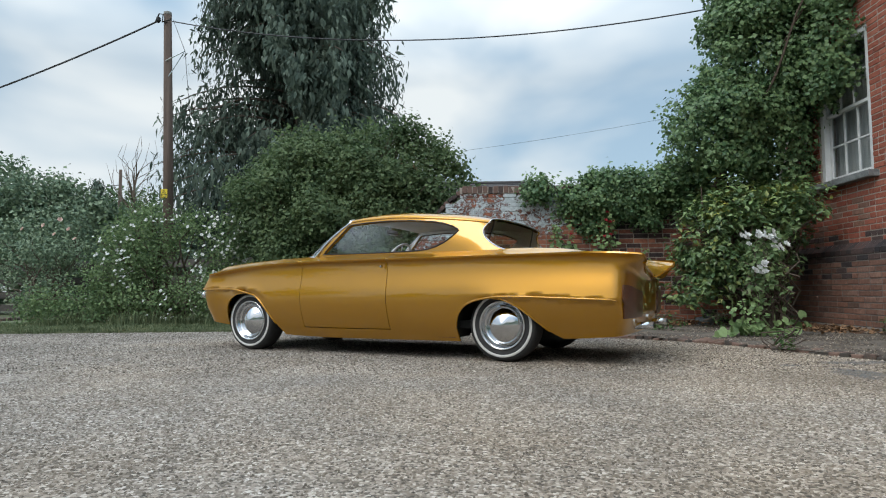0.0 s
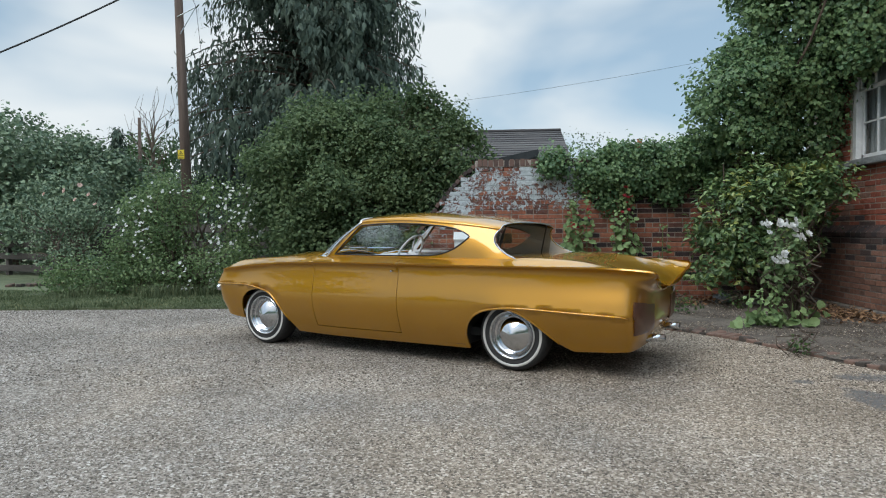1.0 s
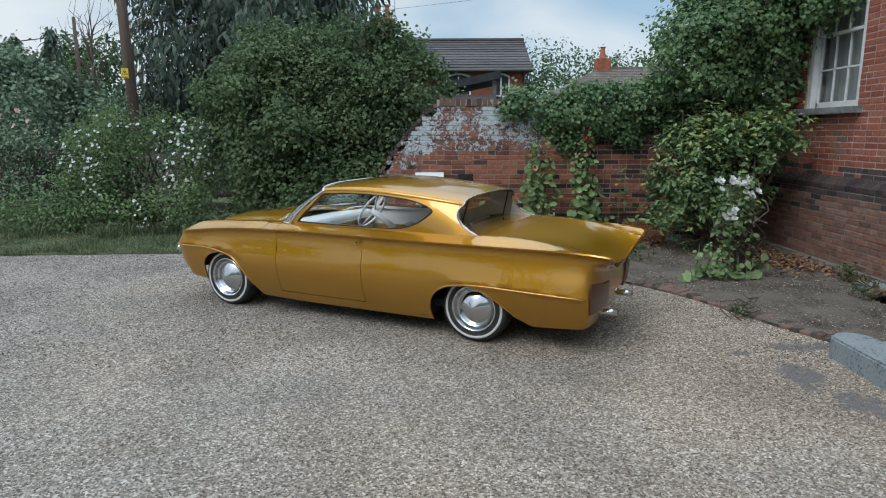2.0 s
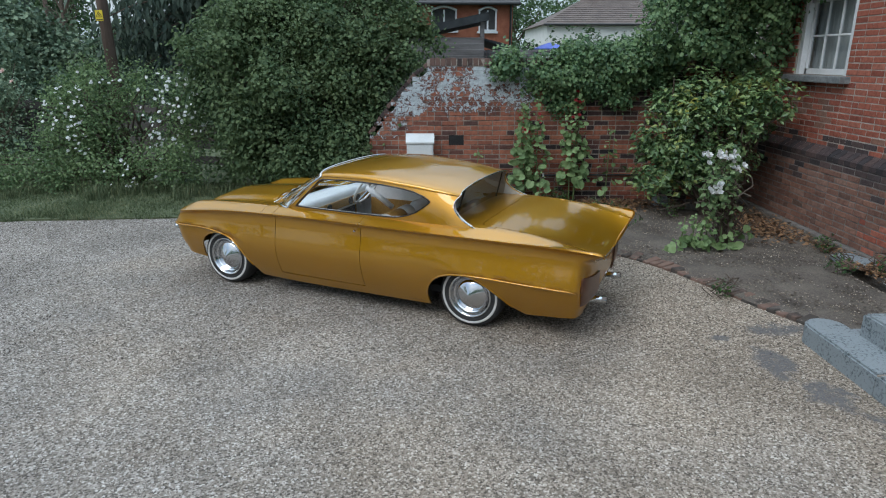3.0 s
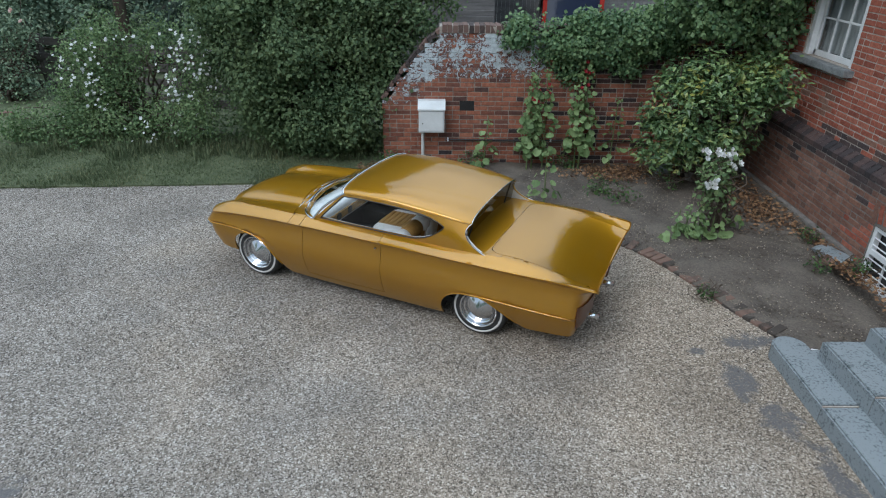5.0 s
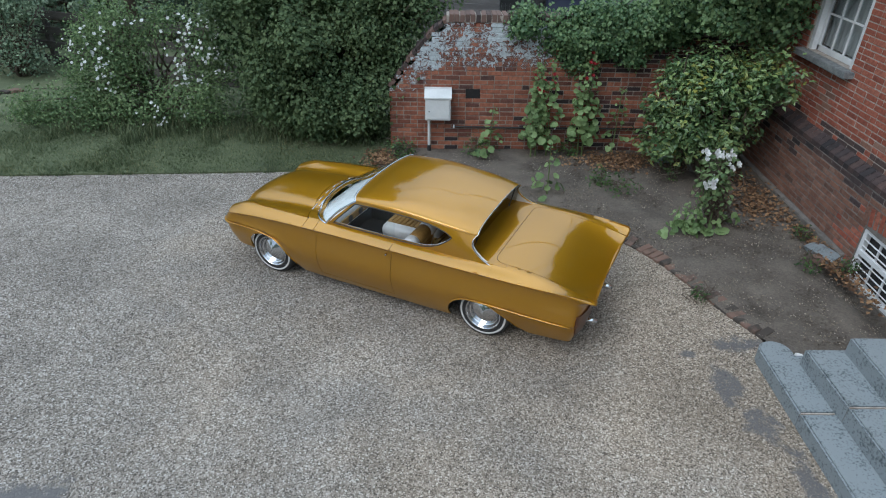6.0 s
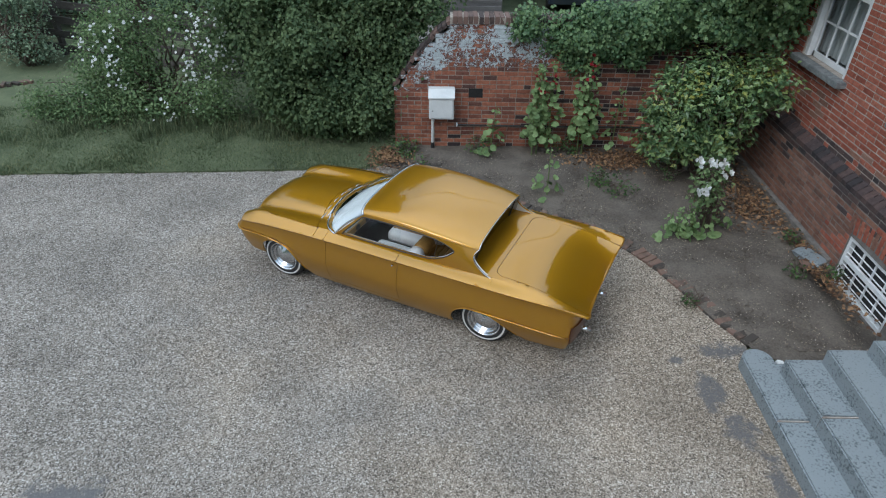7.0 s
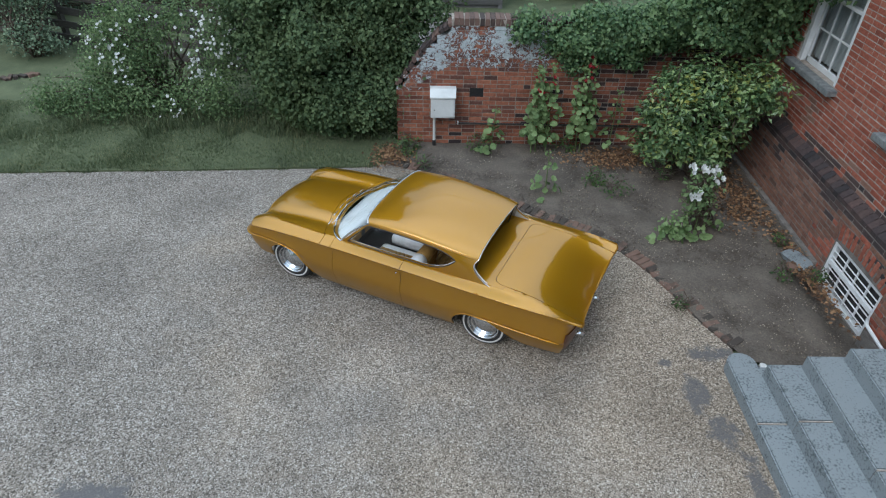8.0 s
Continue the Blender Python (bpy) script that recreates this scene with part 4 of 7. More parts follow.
def leaves(points, ups, size, rng, shape=(LEAF, LEAF_FACES), width=1.0, tilt=0.7, jitter=0.35, along=None):
    """Vertex and face lists of one leaf at each point; ups: the way a leaf's face looks."""
    base, fc = shape
    n = len(points)
    up = ups + rng.normal(0, tilt, (n, 3))
    up /= np.linalg.norm(up, axis=1, keepdims=True) + 1e-9
    a = rng.normal(0, 1, (n, 3)) if along is None else along + rng.normal(0, 0.25, (n, 3))
    a -= (a * up).sum(1, keepdims=True) * up
    a /= np.linalg.norm(a, axis=1, keepdims=True) + 1e-9
    b = np.cross(a, up)
    s = size * rng.uniform(1 - jitter, 1 + jitter, (n, 1, 1))
    v = points[:, None] + s * (base[None, :, :1] * width * b[:, None] + base[None, :, 1:2] * a[:, None] + base[None, :, 2:] * up[:, None])
    f = fc[None] + len(base) * np.arange(n)[:, None, None]
    return v.reshape(-1, 3), f.reshape(-1, fc.shape[1])


def crown_points(blobs, tips, each, rng, spread=0.1, lump=0.28, floor=0.05, depth=(0.72, 1.05), inner=0.3, freq=1.4):
    """Leaf places in clumps near the lumpy surface of joined ellipsoids, with some inside. Also the outward way at each."""
    blobs = np.array(blobs, float)
    area = (blobs[:, 3] * blobs[:, 4] + blobs[:, 4] * blobs[:, 5] + blobs[:, 3] * blobs[:, 5])
    pick = rng.choice(len(blobs), tips, p=area / area.sum())
    d = rng.normal(0, 1, (tips, 3))
    d /= np.linalg.norm(d, axis=1, keepdims=True)
    rad = np.where(rng.random(tips) < inner, rng.uniform(0.35, depth[0], tips), rng.uniform(*depth, tips))
    wav = np.array([noise.noise(Vector(p)) for p in (d * freq * 2 + pick[:, None] * 3.7)]) + 0.5 * np.array([noise.noise(Vector(p)) for p in (d * freq * 5 + pick[:, None] * 1.3)])
    rad = rad * (1 + lump * wav)
    p = blobs[pick, :3] + d * blobs[pick, 3:] * rad[:, None]
    keep = p[:, 2] > floor
    for i, b in enumerate(blobs):
        q = np.linalg.norm((p - b[:3]) / b[3:], axis=1)
        keep &= (q > 0.55) | (pick == i)
    p, d = p[keep], d[keep]
    p = np.repeat(p, each, 0) + rng.normal(0, spread, (len(p) * each, 3))
    d = np.repeat(d, each, 0)
    ok = p[:, 2] > floor
    return p[ok], d[ok]


def limbs(base, ends, rng, r0, r1, bend=0.15):
    bm = bmesh.new()
    for e in ends:
        e = Vector(e)
        b = Vector(base) + Vector((rng.uniform(-0.1, 0.1), rng.uniform(-0.1, 0.1), 0))
        pts = []
        for k in range(6):
            q = k / 5
            p = b.lerp(e, q)
            p += Vector((rng.uniform(-bend, bend), rng.uniform(-bend, bend), bend * math.sin(q * math.pi))) * (1 if 0 < k < 5 else 0)
            pts.append(p)
        tube(bm, pts, [r0 + (r1 - r0) * k / 5 for k in range(6)], 6)
    return bm


def clumped(blobs, count, seed, low=0.20, high=0.34):
    """Shrinks the large forms and sets many smaller clumps on them, for deep gaps and an uneven outline."""
    r = random.Random(seed)
    weight = [b[3] * b[5] for b in blobs]
    out = [(*b[:3], b[3] * 0.84, b[4] * 0.84, b[5] * 0.84) for b in blobs]
    for _ in range(count):
        b = r.choices(blobs, weight)[0]
        d = Vector((r.gauss(0, 1), r.gauss(0, 1) - 0.5, r.gauss(0, 1) + 0.15)).normalized()
        k = r.uniform(low, high) * min(1.0, 0.45 + 0.6 * min(b[3:]))
        out.append((b[0] + d.x * b[3] * 0.86, b[1] + d.y * b[4] * 0.86, max(0.1, b[2] + d.z * b[5] * 0.86), k, k, k * 0.8))
    return out


def shrub(name, blobs, tips, each, size, leaf_mat, label, seed, base, shape=(LEAF, LEAF_FACES), width=1.0, spread=0.1, category="shrub", up=0.5, limb=0.03, tilt=0.5, **more):
    rng = np.random.default_rng(seed)
    ob = thing(name, label, category)
    p, d = crown_points(blobs, tips, each, rng, spread, **more)
    v, f = leaves(p, d * 0.8 + np.array([0, 0, up]), size, rng, shape, width, tilt)
    part_mesh("foliage", mesh_of("foliage", v.tolist(), f.tolist()), leaf_mat, ob)
    ends = [tuple(p[i]) for i in rng.choice(len(p), 26 if category != "weed" else 3)]
    part("branch_frame", limbs(base, [b[:3] for b in blobs] + ends, random.Random(seed), limb, 0.006), bark, ob)
    return ob


def blossoms(name, places, size, mat, label, seed, group, parent=None, petals=6):
    """Small open flowers, each a cup of petals."""
    rng = np.random.default_rng(seed)
    bm = bmesh.new()
    for k in range(petals):
        a = 2 * math.pi * k / petals
        c, s = math.cos(a), math.sin(a)
        q = [(0, 0, 0), (0.35 * c - 0.3 * s, 0.35 * s + 0.3 * c, 0.18), (0.62 * c, 0.62 * s, 0.30), (0.35 * c + 0.3 * s, 0.35 * s - 0.3 * c, 0.18)]
        bm.faces.new([bm.verts.new(v) for v in q])
    for k in range(petals):
        a = 2 * math.pi * (k + 0.5) / petals
        c, s = math.cos(a), math.sin(a)
        q = [(0, 0, 0.02), (0.2 * c - 0.2 * s, 0.2 * s + 0.2 * c, 0.28), (0.36 * c, 0.36 * s, 0.42), (0.2 * c + 0.2 * s, 0.2 * s - 0.2 * c, 0.28)]
        bm.faces.new([bm.verts.new(v) for v in q])
    me = bpy.data.meshes.new(name)
    bm.to_mesh(me)
    bm.free()
    me.materials.append(mat)
    for p in places:
        ob = new(name, me)
        ob.matrix_basis = Matrix.Translation(p) @ Euler((radians(rng.uniform(20, 80)), 0, rng.uniform(-0.9, 0.9)), "XYZ").to_matrix().to_4x4() @ Matrix.Scale(size * rng.uniform(0.75, 1.25), 4)
        ob.parent = parent
    return me


# lilac-like thicket behind the car, against the free end of the wall
LILAC = [(-1.9, 10.6, 1.2, 1.3, 1.3, 1.5), (-2.6, 10.8, 1.7, 1.1, 1.2, 1.3), (-1.2, 10.9, 1.9, 1.0, 1.1, 1.25), (-2.2, 11.4, 2.2, 1.4, 1.3, 1.1), (-0.75, 10.75, 2.35, 0.75, 0.8, 0.85), (-2.9, 10.9, 0.9, 0.6, 0.8, 1.0), (-0.62, 9.98, 1.35, 0.28, 0.3, 0.5), (-0.2, 10.2, 1.95, 0.4, 0.3, 0.35), (-1.2, 10.0, 0.7, 0.75, 0.6, 0.85), (-2.2, 10.0, 0.7, 0.8, 0.6, 0.8)]
LILAC += [(-0.15, 10.6, 2.55, 0.28, 0.3, 0.3), (-0.7, 10.6, 3.05, 0.3, 0.3, 0.4), (-1.6, 10.9, 3.0, 0.45, 0.4, 0.4), (-2.7, 10.9, 2.95, 0.5, 0.4, 0.42), (-3.3, 10.7, 2.2, 0.5, 0.5, 0.5)]
LILAC += [(-0.95 + 0.1 * k, 10.6, 3.15 + 0.12 * (k % 2), 0.10, 0.10, 0.26) for k in range(4)] + [(-2.95 + 0.33 * k, 10.8 + 0.1 * (k % 3), 3.12 + 0.16 * math.sin(2.7 * k), 0.13, 0.13, 0.24) for k in range(6)] + [(0.08 + 0.1 * k, 10.5, 2.45 - 0.1 * k, 0.09, 0.1, 0.24) for k in range(3)]
shrub("lilac_bush", clumped(LILAC, 120, 71), 10200, 11, 0.058, leaf_lilac, "tall dense green lilac bush beside the garden wall", 1, (-1.9, 11.0, 0), spread=0.09, width=1.1, lump=0.4, freq=1.9, inner=0.15)
# white rambler rose over the fence
ROSE = [(-5.25, 10.8, 1.35, 0.55, 0.5, 0.75), (-5.7, 10.9, 0.95, 0.6, 0.6, 0.75), (-3.95, 10.8, 1.15, 0.42, 0.5, 0.72), (-4.5, 10.9, 1.75, 0.5, 0.3, 0.22), (-5.2, 10.5, 0.40, 0.9, 0.5, 0.45), (-6.3, 10.5, 0.3, 0.9, 0.5, 0.38), (-4.1, 10.6, 0.45, 0.7, 0.5, 0.45), (-6.9, 10.7, 0.2, 0.6, 0.4, 0.28)]
rose = shrub("rose_bush", clumped(ROSE, 40, 72, 0.14, 0.26), 3000, 9, 0.042, leaf_rose, "sprawling rambler rose covered in small white flowers", 2, (-5, 11, 0), spread=0.11, lump=0.55)
rng = np.random.default_rng(21)
pts, _ = crown_points(ROSE[:4] + ROSE[2:3] + ROSE[4:5], 1200, 1, rng, 0.02, depth=(1.0, 1.1), inner=0.0)
pts = pts[(pts[:, 1] < 10.9)]
cl = np.array([noise.noise(Vector(p) * 1.6) for p in pts])
blossoms("flower", pts[np.argsort(-cl)][:165], 0.044, petal_white, "", 5, "", rose)
pts, _ = crown_points([(-4.1, 10.6, 1.15, 0.36, 0.3, 0.62), (-3.8, 10.5, 1.5, 0.25, 0.2, 0.3)], 240, 1, rng, 0.02, depth=(1.0, 1.15), inner=0.0)
blossoms("flower", pts[pts[:, 1] < 10.6][:80], 0.046, petal_white, "", 6, "", rose)

# mixed weeping conifer
def weeping_conifer(name, x, y, height, radius, label, seed, sprays, size=0.42, taper=0.62, hang_by=1.25):
    rng = np.random.default_rng(seed)
    ob = thing(name, label, "tree")
    r = random.Random(seed)
    bm = tube(bmesh.new(), [(x + 0.1 * math.sin(k), y, height * k / 8 - 0.05) for k in range(9)], [0.34 * (1 - k / 9) + 0.03 for k in range(9)], 9)
    part("trunk", bm, bark, ob)
    bm = bmesh.new()
    tipset = []
    for k in range(330):
        h = height * (0.10 + 0.88 * r.random() ** 1.35)
        q = h / height
        reach = radius * (1 - taper * max(0, q - 0.12) / 0.88) * (0.62 + 0.45 * r.random()) * (0.7 + 0.3 * smooth01(q, 0.02, 0.2))
        a = r.uniform(0, 6.283)
        pts = []
        for i in range(6):
            s = i / 5
            pts.append(Vector((x + math.cos(a) * reach * s, y + math.sin(a) * reach * s, h + 0.5 * math.sin(s * 2.2) - 0.9 * s * s)))
        tube(bm, pts, [0.07 * (1 - 0.85 * i / 5) * (1.2 - q) for i in range(6)], 5, cap=False)
        tipset.append([tuple(p) for p in pts])
    part("limb_frame", bm, bark, ob)
    tipset = np.array(tipset)
    i = rng.integers(0, len(tipset), sprays)
    s = rng.uniform(0.03, 1.0, sprays) ** 0.75 * 4.99
    k = s.astype(int)
    q = (s - k)[:, None]
    p = tipset[i, k] * (1 - q) + tipset[i, k + 1] * q
    hang = rng.uniform(0, 1, sprays)
    p += rng.normal(0, 0.16, (sprays, 3)) - np.array([0, 0, 1]) * (hang ** 1.3 * hang_by)[:, None]
    out = p - np.array([x, y, 0])
    out[:, 2] = 0.2
    out /= np.linalg.norm(out, axis=1, keepdims=True)
    v, f = leaves(p, out, size, rng, (SPRAY, SPRAY_FACES), 0.9, 0.5, 0.4, along=np.tile([0, 0, -1.0], (sprays, 1)) + 0.35 * out)
    part_mesh("foliage", mesh_of("foliage", v.tolist(), f.tolist()), leaf_conifer, ob)
    return ob


weeping_conifer("cypress_tree", -5.35, 20.5, 16.5, 5.0, "tall dark weeping cypress with hanging sprays", 4, 140000, 0.25)

# climbers: on the wall's top and over the corner of the house
def ivy_sheet(name, count, shapes, label, seed, size, mat):
    rng = np.random.default_rng(seed)
    ob = thing(name, label, "climber")
    p, d = crown_points(clumped(shapes, 12 * len(shapes), seed, 0.16, 0.30), count, 8, rng, 0.055, 0.3, 0.9, (0.8, 1.08), 0.25, 2.2)
    v, f = leaves(p, d * 0.7 + np.array([0, -0.45, 0.35]), size, rng, (LEAF, LEAF_FACES), 1.25, 0.5)
    part_mesh("foliage", mesh_of("foliage", v.tolist(), f.tolist()), mat, ob)
    r = random.Random(seed)
    part("stem_frame", limbs((shapes[0][0], shapes[0][1] + 0.1, max(0.9, shapes[0][2] - 0.8)), [s[:3] for s in shapes], r, 0.02, 0.008, 0.06), bark, ob)
    return ob


ivy_sheet("wall_ivy", 3700, [(1.45, 9.7, 1.98, 0.42, 0.34, 0.18), (2.0, 9.66, 1.90, 0.55, 0.34, 0.30), (2.1, 9.58, 1.58, 0.30, 0.14, 0.36), (2.6, 9.66, 1.97, 0.6, 0.36, 0.29), (3.2, 9.66, 2.05, 0.6, 0.36, 0.34), (2.7, 9.6, 1.75, 0.5, 0.16, 0.28)], "dense dark ivy draped over the garden wall", 6, 0.050, leaf_ivy)
ivy_sheet("house_creeper", 10500, [(3.75, 9.0, 2.75, 0.85, 0.7, 0.75), (4.4, 8.95, 3.7, 0.95, 0.7, 1.1), (4.55, 9.0, 2.6, 0.6, 0.45, 0.9), (4.5, 9.1, 4.8, 1.0, 0.8, 1.1), (4.8, 8.4, 3.6, 0.28, 0.75, 0.9), (4.85, 8.2, 4.6, 0.3, 1.1, 0.8), (4.7, 8.9, 5.9, 0.8, 0.9, 1.0), (4.9, 7.6, 5.3, 0.25, 1.4, 0.8)], "huge dark evergreen creeper smothering the house corner", 7, 0.056, leaf_ivy)
shrub("camellia_bush", clumped([(3.85, 8.55, 1.15, 0.72, 0.6, 0.66), (3.4, 8.7, 1.05, 0.50, 0.45, 0.62), (3.6, 8.5, 1.5, 0.52, 0.45, 0.40), (4.42, 8.35, 1.52, 0.34, 0.45, 0.36), (3.3, 8.75, 0.6, 0.42, 0.4, 0.42), (3.75, 8.4, 0.68, 0.42, 0.45, 0.36), (4.05, 8.6, 1.58, 0.5, 0.4, 0.34)], 75, 78, 0.15, 0.27), 1500, 8, 0.088, leaf_camellia, "broad evergreen bush with glossy green and yellowing leaves", 8, (4.0, 8.5, 0), spread=0.06, width=0.66, up=0.9, lump=0.35, inner=0.12, freq=2.0)


def mallow(name, x, y, height, count, size, label, seed, flowers=0, stems=2, mat=None, wide=0.16):
    """Hollyhock: upright stems with round leaves, smaller towards the top, and red flowers."""
    rng = np.random.default_rng(seed)
    ob = thing(name, label, "plant", group="hollyhocks")
    allp, ups, sizes = [], [], []
    for s in range(stems):
        sx, sy = x + rng.uniform(-wide, wide), y + rng.uniform(-0.08, 0.08)
        h = height * rng.uniform(0.90, 1.0)
        lean = rng.uniform(-0.06, 0.06, 2)
        part("stem", tube(bmesh.new(), [(sx + lean[0] * q, sy + lean[1] * q, h * q) for q in np.linspace(0, 1, 6)], [0.011 * (1 - 0.6 * q) for q in np.linspace(0, 1, 6)], 6), stem_green, ob)
        for k in range(count // stems):
            q = rng.uniform(0.16 if height > 1 else 0.05, 1.0) ** 0.95
            a = rng.uniform(0, 6.283)
            reach = (0.21 * (1 - q) + 0.04) * rng.uniform(0.6, 1.1)
            allp.append((sx + lean[0] * q + math.cos(a) * reach, sy + lean[1] * q + math.sin(a) * reach * 0.8 - 0.02, h * q))
            ups.append((0.5 * math.cos(a), -0.55 + 0.3 * math.sin(a), 0.75))
            sizes.append(size * (1.12 - 0.80 * q) * rng.uniform(0.7, 1.15))
        if flowers:
            for k in range(flowers // stems):
                q = rng.uniform(0.72, 0.92)
                blossoms("flower", [(sx + rng.uniform(-0.05, 0.05), sy - 0.05, h * q)], 0.042, petal_red, "", seed + k, "", ob)
    pts, ups, sizes = np.array(allp), np.array(ups), np.array(sizes)
    co, fc, n0 = [], [], 0
    for p, u, s in zip(pts, ups, sizes):
        v, f = leaves(p[None], u[None], s, rng, (ROUND, ROUND_FACES), 1.0, 0.45, 0.3)
        co += v.tolist()
        fc += (f + n0).tolist()
        n0 += len(v)
    part_mesh("foliage", mesh_of("foliage", co, fc), mat or leaf_mallow, ob)
    return ob


mallow("hollyhock", 1.32, 9.36, 1.52, 130, 0.118, "tall green hollyhock with small dark red flowers", 31, 4, 2)
mallow("hollyhock", 1.64, 9.34, 1.58, 150, 0.118, "tall green hollyhock with small dark red flowers", 32, 6, 2)
mallow("hollyhock", 2.28, 9.34, 1.82, 190, 0.118, "tall green hollyhock with dark red flowers", 33, 10, 3)
mallow("hollyhock", 2.80, 9.36, 1.22, 30, 0.118, "slim pale hollyhock without flowers", 34, 0, 1, wide=0.05)
mallow("hollyhock", 0.80, 9.36, 0.84, 34, 0.118, "short leafy hollyhock below the wall", 35, 0, 1, wide=0.05)
mallow("hollyhock", 1.56, 8.02, 0.78, 26, 0.118, "young hollyhock with yellowing lower leaves", 36, 0, 1, wide=0.05)
mallow("mallow_plant", 3.10, 6.98, 0.44, 120, 0.085, "low bright green mallow plant with broad leaves", 37, 0, 5, wide=0.2)
mallow("mallow_plant", 3.46, 7.12, 0.62, 44, 0.085, "leafy mallow beside the white rose", 38, 0, 3, wide=0.12)
white_rose = shrub("rose_shrub", [(3.40, 7.1, 0.85, 0.20, 0.2, 0.3), (3.34, 7.05, 0.6, 0.18, 0.18, 0.22)], 80, 6, 0.06, leaf_rose, "slender rose with clusters of large white flowers", 9, (3.55, 7.2, 0), category="rose", spread=0.05, limb=0.01)
rng = np.random.default_rng(40)
for c in ((3.30, 6.98, 1.10), (3.41, 6.98, 1.08), (3.14, 7.02, 1.08), (3.26, 6.93, 0.78), (3.22, 6.92, 0.70), (3.45, 6.92, 0.98)):
    blossoms("flower", [tuple(np.array(c) + rng.normal(0, 0.035, 3)) for _ in range(6)], 0.062, petal_white, "", 41, "", white_rose)
for i, (x, y, s) in enumerate(((2.55, 8.1, 0.26), (2.35, 8.35, 0.18), (0.6, 9.45, 0.3), (2.05, 9.42, 0.2), (-0.55, 9.4, 0.2), (4.2, 6.1, 0.10), (3.4, 8.5, 0.12), (4.5, 6.8, 0.12), (-0.3, 8.75, 0.14), (2.80, 5.55, 0.05), (4.66, 6.05, 0.09), (-0.62, 9.2, 0.22))):
    shrub("weed", [(x, y, 0.10, s, s * 0.8, 0.10 + s * 0.35)], 40 if s > 0.15 else 14, 6, 0.035, leaf_weed, "small green weed growing from the bed", 50 + i, (x, y, 0), category="weed", spread=0.04, limb=0.004, floor=0.02)


def blades(name, count, area, height, mat, label, seed, keep=None, dead=0.0):
    rng = np.random.default_rng(seed)
    x, y = rng.uniform(area[0], area[1], count), rng.uniform(area[2], area[3], count)
    if keep is not None:
        ok = np.array([keep(a, b) for a, b in zip(x, y)])
        x, y = x[ok], y[ok]
    n = len(x)
    a = rng.uniform(0, 6.283, n)
    lean = rng.uniform(0.1, 0.7, n)
    h = height * rng.uniform(0.5, 1.2, n) * (1 + 0.8 * np.clip(np.array([noise.noise(Vector((p * 1.1, q * 1.1, 0))) for p, q in zip(x, y)]), -0.5, 1))
    w = 0.006
    base = np.stack([x, y, np.full(n, 0.0)], -1)
    sx = np.stack([np.cos(a) * w, np.sin(a) * w, 0 * a], -1)
    tip = base + np.stack([-np.sin(a) * lean * h, np.cos(a) * lean * h, h], -1)
    mid = base + 0.5 * np.stack([-np.sin(a) * lean * h * 0.5, np.cos(a) * lean * h * 0.5, h * 1.15], -1)
    v = np.stack([base - sx, base + sx, mid + sx * 0.8, mid - sx * 0.8, tip], 1).reshape(-1, 3)
    k = 5 * np.arange(n)
    faces = np.stack([k, k + 1, k + 2, k + 3], -1).tolist() + np.stack([k + 3, k + 2, k + 4], -1).tolist()
    return tagged(part_mesh(name, mesh_of(name, v.tolist(), faces), mat), label, "grass", kind="stuff")


def lawn_edge(x):
    return np.interp(x, [p[0] for p in LAWN_EDGE], [p[1] for p in LAWN_EDGE])


blades("grass", 75000, (-8.5, -0.7, 8.3, 11.0), 0.055, grass_blade, "short patchy green lawn grass", 60, keep=lambda a, b: b > lawn_edge(a) - 0.02 + 0.05 * noise.noise(Vector((a * 5, b * 5, 0))) and (a < -1.0 or b > 9.0))
blades("tall_grass", 5000, (-6.5, -0.8, 9.5, 10.5), 0.22, grass_blade, "long rough grass below the bushes", 61, keep=lambda a, b: b > 9.75 + 0.9 * noise.noise(Vector((a * 0.8, 4.0, 0))) + 0.5 * noise.noise(Vector((a * 3.1, b * 2.0, 1.0))))
rngd = np.random.default_rng(70)
n = 3000
pick = rngd.integers(0, 6, n)
cx = np.array([(2.7, 9.1, 0.55, 0.3), (-0.85, 9.1, 0.25, 0.3), (4.4, 8.4, 0.3, 0.7), (4.6, 6.3, 0.12, 0.9), (2.9, 9.2, 0.7, 0.25), (4.3, 7.7, 0.4, 0.5)])[pick]
p = np.stack([cx[:, 0] + rngd.normal(0, 0.6, n) * cx[:, 2], cx[:, 1] + rngd.normal(0, 0.6, n) * cx[:, 3], 0.04 + rngd.uniform(0, 0.03, n)], -1)
v, f = leaves(p, np.tile([0, 0, 1.0], (n, 1)), 0.048, rngd, tilt=0.35)
tagged(part_mesh("fallen_leaves", mesh_of("fallen_leaves", v.tolist(), f.tolist()), dead_leaf), "dry brown fallen leaves lying on the bed", "leaves", kind="stuff")

# ---- the car: x forward from the rear axle, y to its left, z up ----
CAR = Matrix(((-0.902, -0.4317, 0, 0.45 + 0.4317 * 0.675), (0.4317, -0.902, 0, 4.95 + 0.902 * 0.675), (0, 0, 1, 0.0), (0, 0, 0, 1)))
car = thing("car", "low metallic gold two-door coupe with tail fins and whitewall tyres", "car", CAR)
WB = 2.515
belt_z = spline((-1.05, 0.790), (-0.9, 0.790), (-0.5, 0.789), (0.4, 0.788), (1.46, 0.79), (2.08, 0.779), (2.42, 0.760), (2.78, 0.724), (2.95, 0.700), (3.06, 0.676), (3.16, 0.640))
sill_z = spline((-1.05, 0.25), (-0.8, 0.205), (-0.4, 0.18), (0.2, 0.145), (1.5, 0.14), (2.2, 0.16), (2.7, 0.215), (2.95, 0.245), (3.27, 0.30))
